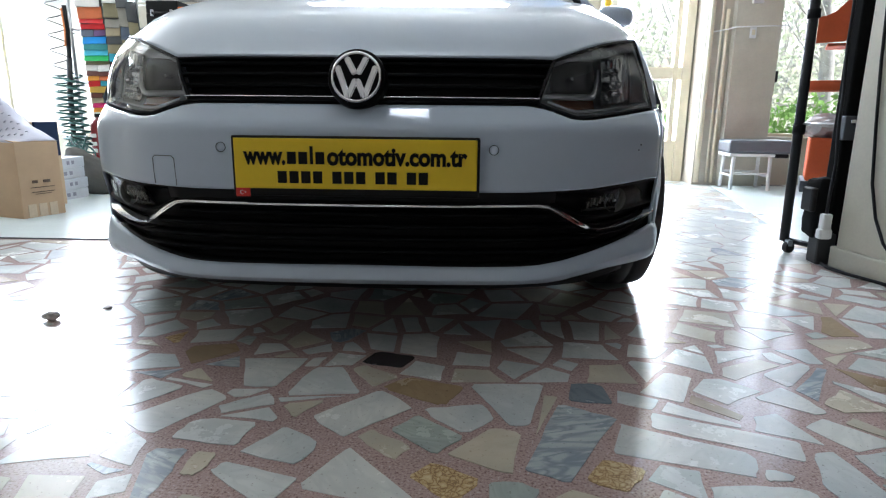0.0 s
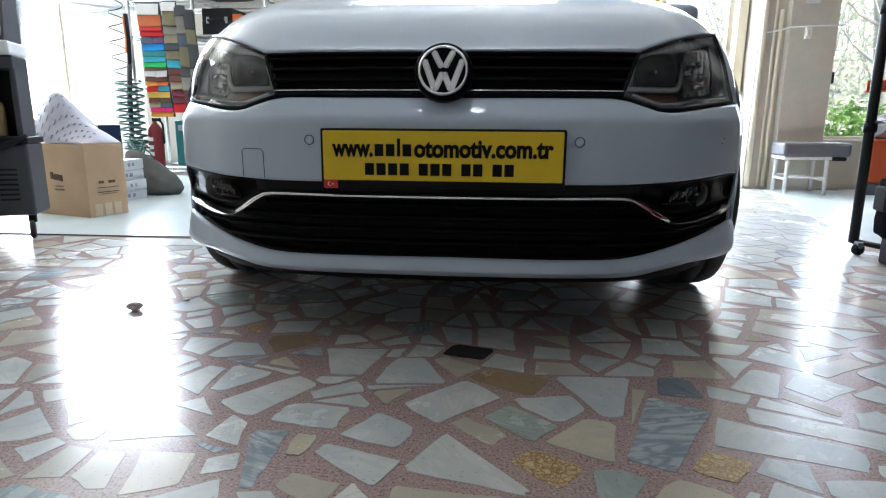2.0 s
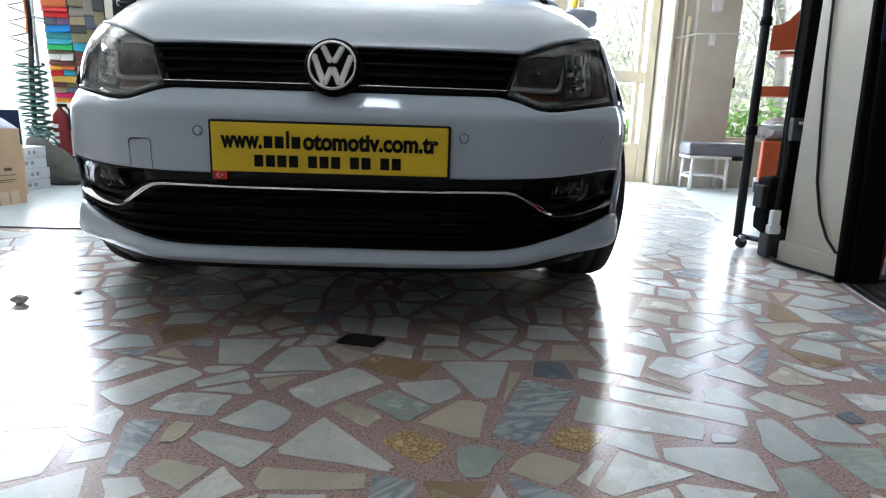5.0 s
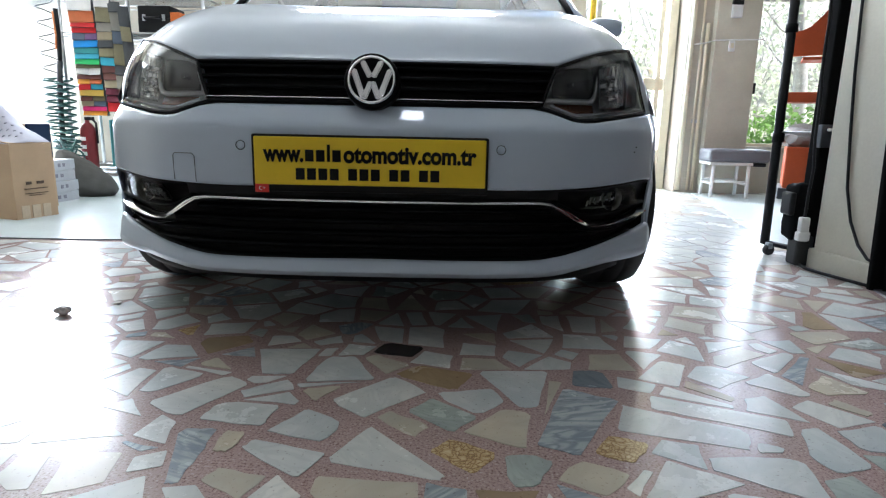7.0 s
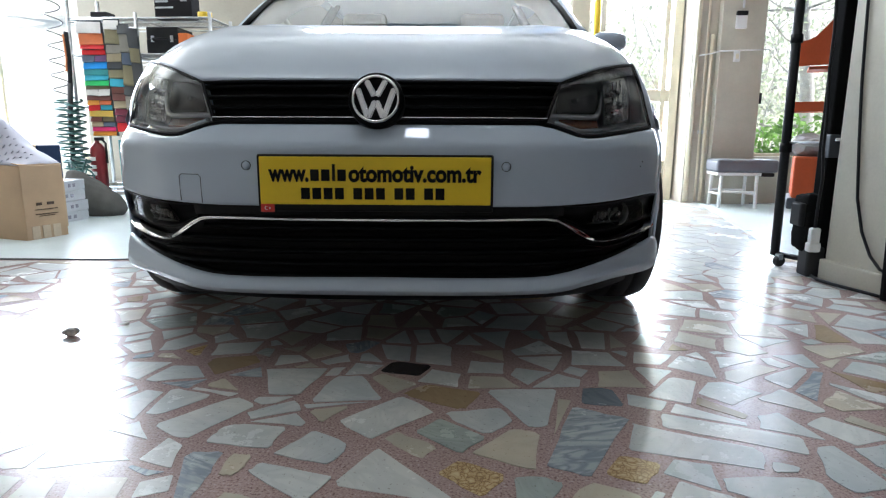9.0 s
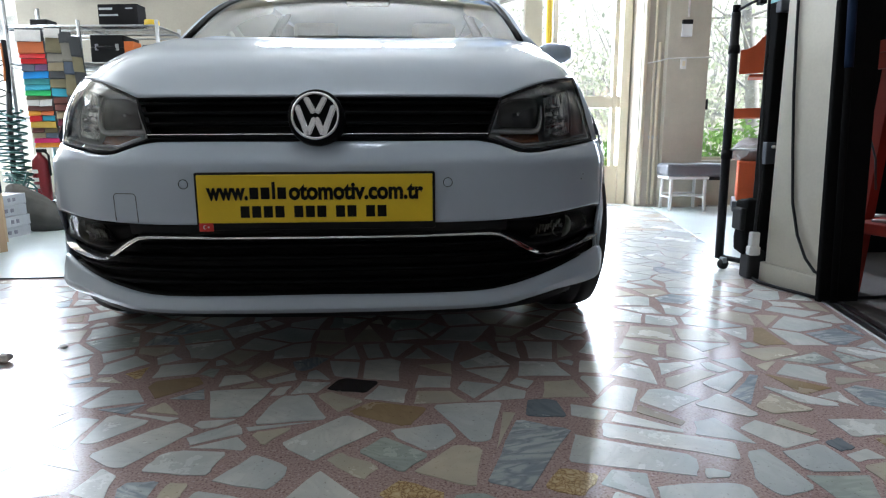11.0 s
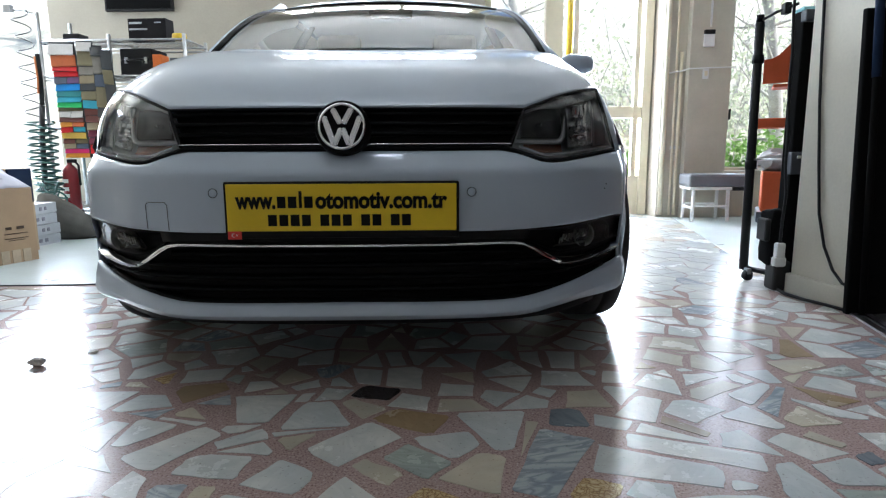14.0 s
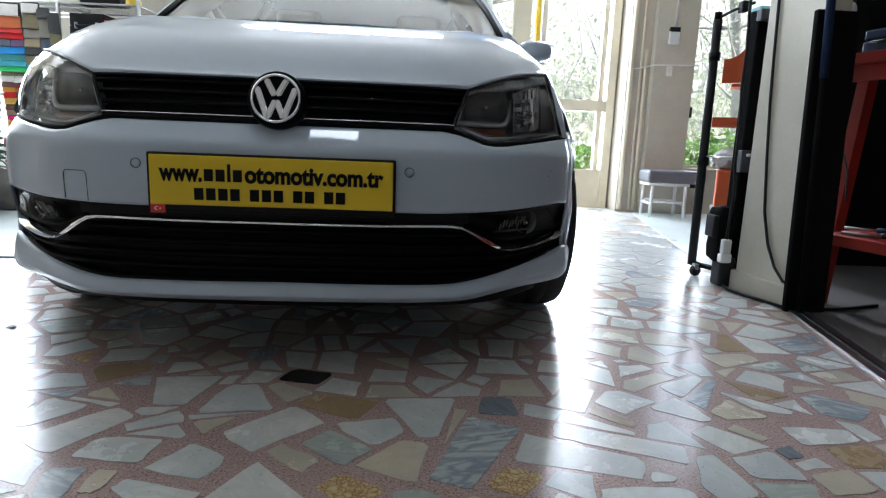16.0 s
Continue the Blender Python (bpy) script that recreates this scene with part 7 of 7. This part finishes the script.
for x, y, l, w, turn_by, taper, slant, kind in named:
    c, sn = math.cos(radians(turn_by)), math.sin(radians(turn_by))
    quad = []
    for u, side in ((-1, -1), (1, -1), (1, 1), (-1, 1)):
        v = w * (slant * u + side * max(0.12, 1 - taper * u))
        quad.append((x + u * l * c - v * sn, y + u * l * sn + v * c))
    slabs.append((x, y, quad, kind))


def off_slab(slab_, x, y):
    """How far a place lies outside a slab, and the side that it lies on (its middle and outward direction)."""
    best = None
    quad = slab_[2]
    for k in range(4):
        (ax, ay), (bx_, by_) = quad[k], quad[(k + 1) % 4]
        dx, dy = bx_ - ax, by_ - ay
        d = math.hypot(dx, dy)
        nx, ny = dy / d, -dx / d
        far = (x - ax) * nx + (y - ay) * ny
        if best is None or far > best[0]:
            best = (far, (ax + bx_) / 2, (ay + by_) / 2, nx, ny)
    return best


seeds = list(loose)
X0, X1, Y0, Y1 = -5.9, 3.9, -3.9, 5.60


def laid(x, y):
    """True where the marble floor lies."""
    if x > 1.47 - 0.222 * (2.15 - y) - 0.03 and y < 2.5:
        return False
    if y > 2.56 - 0.05 * max(0, -1.5 - x) and x < -1.43:
        return False
    if y > 3.1 or x < 1.5:
        return True
    return False


pick = random.Random(11)
taken = [(x, y) for x, y, _ in seeds]
cell = {}


def room(x, y, gap):
    i, j = int(x // 0.2), int(y // 0.2)
    return all((x - a) ** 2 + (y - b) ** 2 > gap * gap for di in (-1, 0, 1) for dj in (-1, 0, 1) for a, b in cell.get((i + di, j + dj), ()))


for x, y in taken:
    cell.setdefault((int(x // 0.2), int(y // 0.2)), []).append((x, y))
for _ in range(60000):
    x, y = pick.uniform(X0, X1), pick.uniform(Y0, Y1)
    gap = pick.choice((0.07, 0.09, 0.12, 0.15, 0.17))
    if abs(x) < 1.3 and 0.75 < y < 1.7:
        gap *= 0.75
    if room(x, y, gap) and laid(x, y) and all(off_slab(q, x, y)[0] > 0.014 for q in slabs):
        cell.setdefault((int(x // 0.2), int(y // 0.2)), []).append((x, y))
        # from y 2.2 on mostly white stones, imitating window glare on the floor
        seeds.append((x, y, pick.choices("wcbogyk", (60, 20, 8, 3, 6, 0.8, 0.6) if y < 2.2 else (84, 12, 1, 0, 3, 0, 0))[0]))
sx = np.array([s[0] for s in seeds])
sy = np.array([s[1] for s in seeds])
weight = [pick.uniform(-0.0045, 0.0045) if k >= len(loose) else 0.0 for k in range(len(seeds))]


def clip(poly, px, py, nx, ny):
    """Keeps the side of the polygon where (p - (px, py)) . (nx, ny) <= 0."""
    out = []
    for k in range(len(poly)):
        a, b = poly[k], poly[(k + 1) % len(poly)]
        da, db = (a[0] - px) * nx + (a[1] - py) * ny, (b[0] - px) * nx + (b[1] - py) * ny
        if da <= 0:
            out.append(a)
        if da * db < 0:
            t = da / (da - db)
            out.append((a[0] + t * (b[0] - a[0]), a[1] + t * (b[1] - a[1])))
    return out


floor = bpy.data.objects["floor"]
for n, (x, y, quad, kind) in enumerate(slabs):
    ring = []
    for other in slabs[:n]:
        if (other[0] - x) ** 2 + (other[1] - y) ** 2 < 0.09:
            d, mx, my, nx, ny = off_slab(other, x, y)
            quad = clip(quad, mx + 0.011 * nx, my + 0.011 * ny, -nx, -ny)
    for k in range(len(quad)):
        a, b = Vector(quad[k]), Vector(quad[(k + 1) % len(quad)])
        e = b - a
        out_way = Vector((e.y, -e.x)).normalized()
        # corners broken off, edges slightly uneven
        chip = min(0.14, 0.010 / max(e.length, 0.01)) * pick.uniform(0.4, 1.6)
        for f in (chip, pick.uniform(0.3, 0.45), pick.uniform(0.55, 0.7), 1 - chip * pick.uniform(0.5, 1.4)):
            ring.append(a.lerp(b, f) + out_way * pick.uniform(-0.0035, 0.0015))
    bm = bmesh.new()
    slab(bm, [tuple(p) for p in ring], -0.006, 0.00013 * (n % 9))
    part("paving_stone", bm, STONES[kind], floor)
far_bm = {}
order = sorted(range(len(seeds)), key=lambda i: (sx[i] - 0.0) ** 2 * 0.8 + (sy[i] - 1.15) ** 2)
singles = 0
for i in order:
    x, y, kind = seeds[i]
    d2 = (sx - x) ** 2 + (sy - y) ** 2
    poly = [(x - 0.22, y - 0.22), (x + 0.22, y - 0.22), (x + 0.22, y + 0.22), (x - 0.22, y + 0.22)]
    for j in np.argsort(d2)[1:18]:
        dx, dy = sx[j] - x, sy[j] - y
        d = math.hypot(dx, dy)
        # far joints narrowed, since glare washes them out
        gap = (0.006 + 0.007 * ((i * 7 + int(j) * 7) % 5) / 5) * (1.0 if y < 2.2 else 0.4 if y < 2.5 else 0.15)
        along = min(0.8 * d, max(0.2 * d, d / 2 + (weight[i] - weight[j]) / (2 * d))) - gap
        poly = clip(poly, x + along * dx / d, y + along * dy / d, dx / d, dy / d)
        if len(poly) < 3:
            break
    for q in slabs:
        if (q[0] - x) ** 2 + (q[1] - y) ** 2 < 0.12:
            d, mx, my, nx, ny = off_slab(q, x, y)
            poly = clip(poly, mx + 0.009 * nx, my + 0.009 * ny, -nx, -ny) if len(poly) > 2 else poly
    # edge of the marble along the threshold rail
    poly = clip(poly, 1.44, 2.15, 0.976, -0.216) if y < 2.3 else poly
    poly = clip(poly, -1.5, 2.60, -0.05, 0.999) if x < -1.45 and y < 2.7 else poly
    if len(poly) < 3:
        continue
    size = {"d": 0.75, "y": 0.82, "k": 0.72}.get(kind, 1.0)
    poly = [(x + (px - x) * size, y + (py - y) * size) for px, py in poly]
    # broken slabs: few, sharp corners, the rest filled with mortar
    corners = [Vector(p) for p in poly]
    most = 9 if y > 2.5 else 6 if kind in "dkyb" else (4, 4, 5, 4, 3, 5, 4)[(i * 5) % 7]
    while len(corners) > most or len(corners) > 4 and min((corners[k] - corners[k - 1]).length for k in range(len(corners))) < 0.02:
        bite = [abs((corners[k] - corners[k - 1]).cross(corners[(k + 1) % len(corners)] - corners[k])) for k in range(len(corners))]
        corners.pop(bite.index(min(bite)))
    cut = []
    for k in range(len(corners)):
        p, a, b = corners[k], corners[k - 1], corners[(k + 1) % len(corners)]
        for q in (a, b):
            e = q - p
            cut.append(p + e * min(0.1, 0.0025 / max(e.length, 1e-6)))
        # a slight break along the edge
        mid, e = p.lerp(b, 0.35 + 0.3 * pick.random()), b - p
        if e.length > 0.05:
            cut.append(mid + Vector((e.y, -e.x)).normalized() * pick.uniform(-0.004, 0.002))
    area = 0.5 * abs(sum(cut[k].x * cut[k - 1].y - cut[k - 1].x * cut[k].y for k in range(len(cut))))
    if area < 0.0006:
        continue
    one = singles < 300 - len(slabs)
    bm = bmesh.new() if one else far_bm.setdefault(kind, [])
    if one:
        slab(bm, [(p.x, p.y) for p in cut], -0.006, 0.0)
        part("paving_stone", bm, STONES[kind], floor)
        singles += 1
    else:
        bm.append([(p.x, p.y) for p in cut])
for kind, shapes in far_bm.items():
    verts, faces = [], []
    for shape in shapes:
        n, k = len(shape), len(verts)
        verts += [(px, py, 0.0) for px, py in shape] + [(px, py, -0.006) for px, py in shape]
        faces.append(tuple(range(k, k + n)))
        faces += [(k + a, k + n + a, k + n + (a + 1) % n, k + (a + 1) % n) for a in range(n)]
    me = bpy.data.meshes.new("paving_stones")
    me.from_pydata(verts, [], faces)
    me.materials.append(STONES[kind])
    ob = new("paving_stones", me)
    ob.parent = floor
    tagged(ob, kind="stuff")
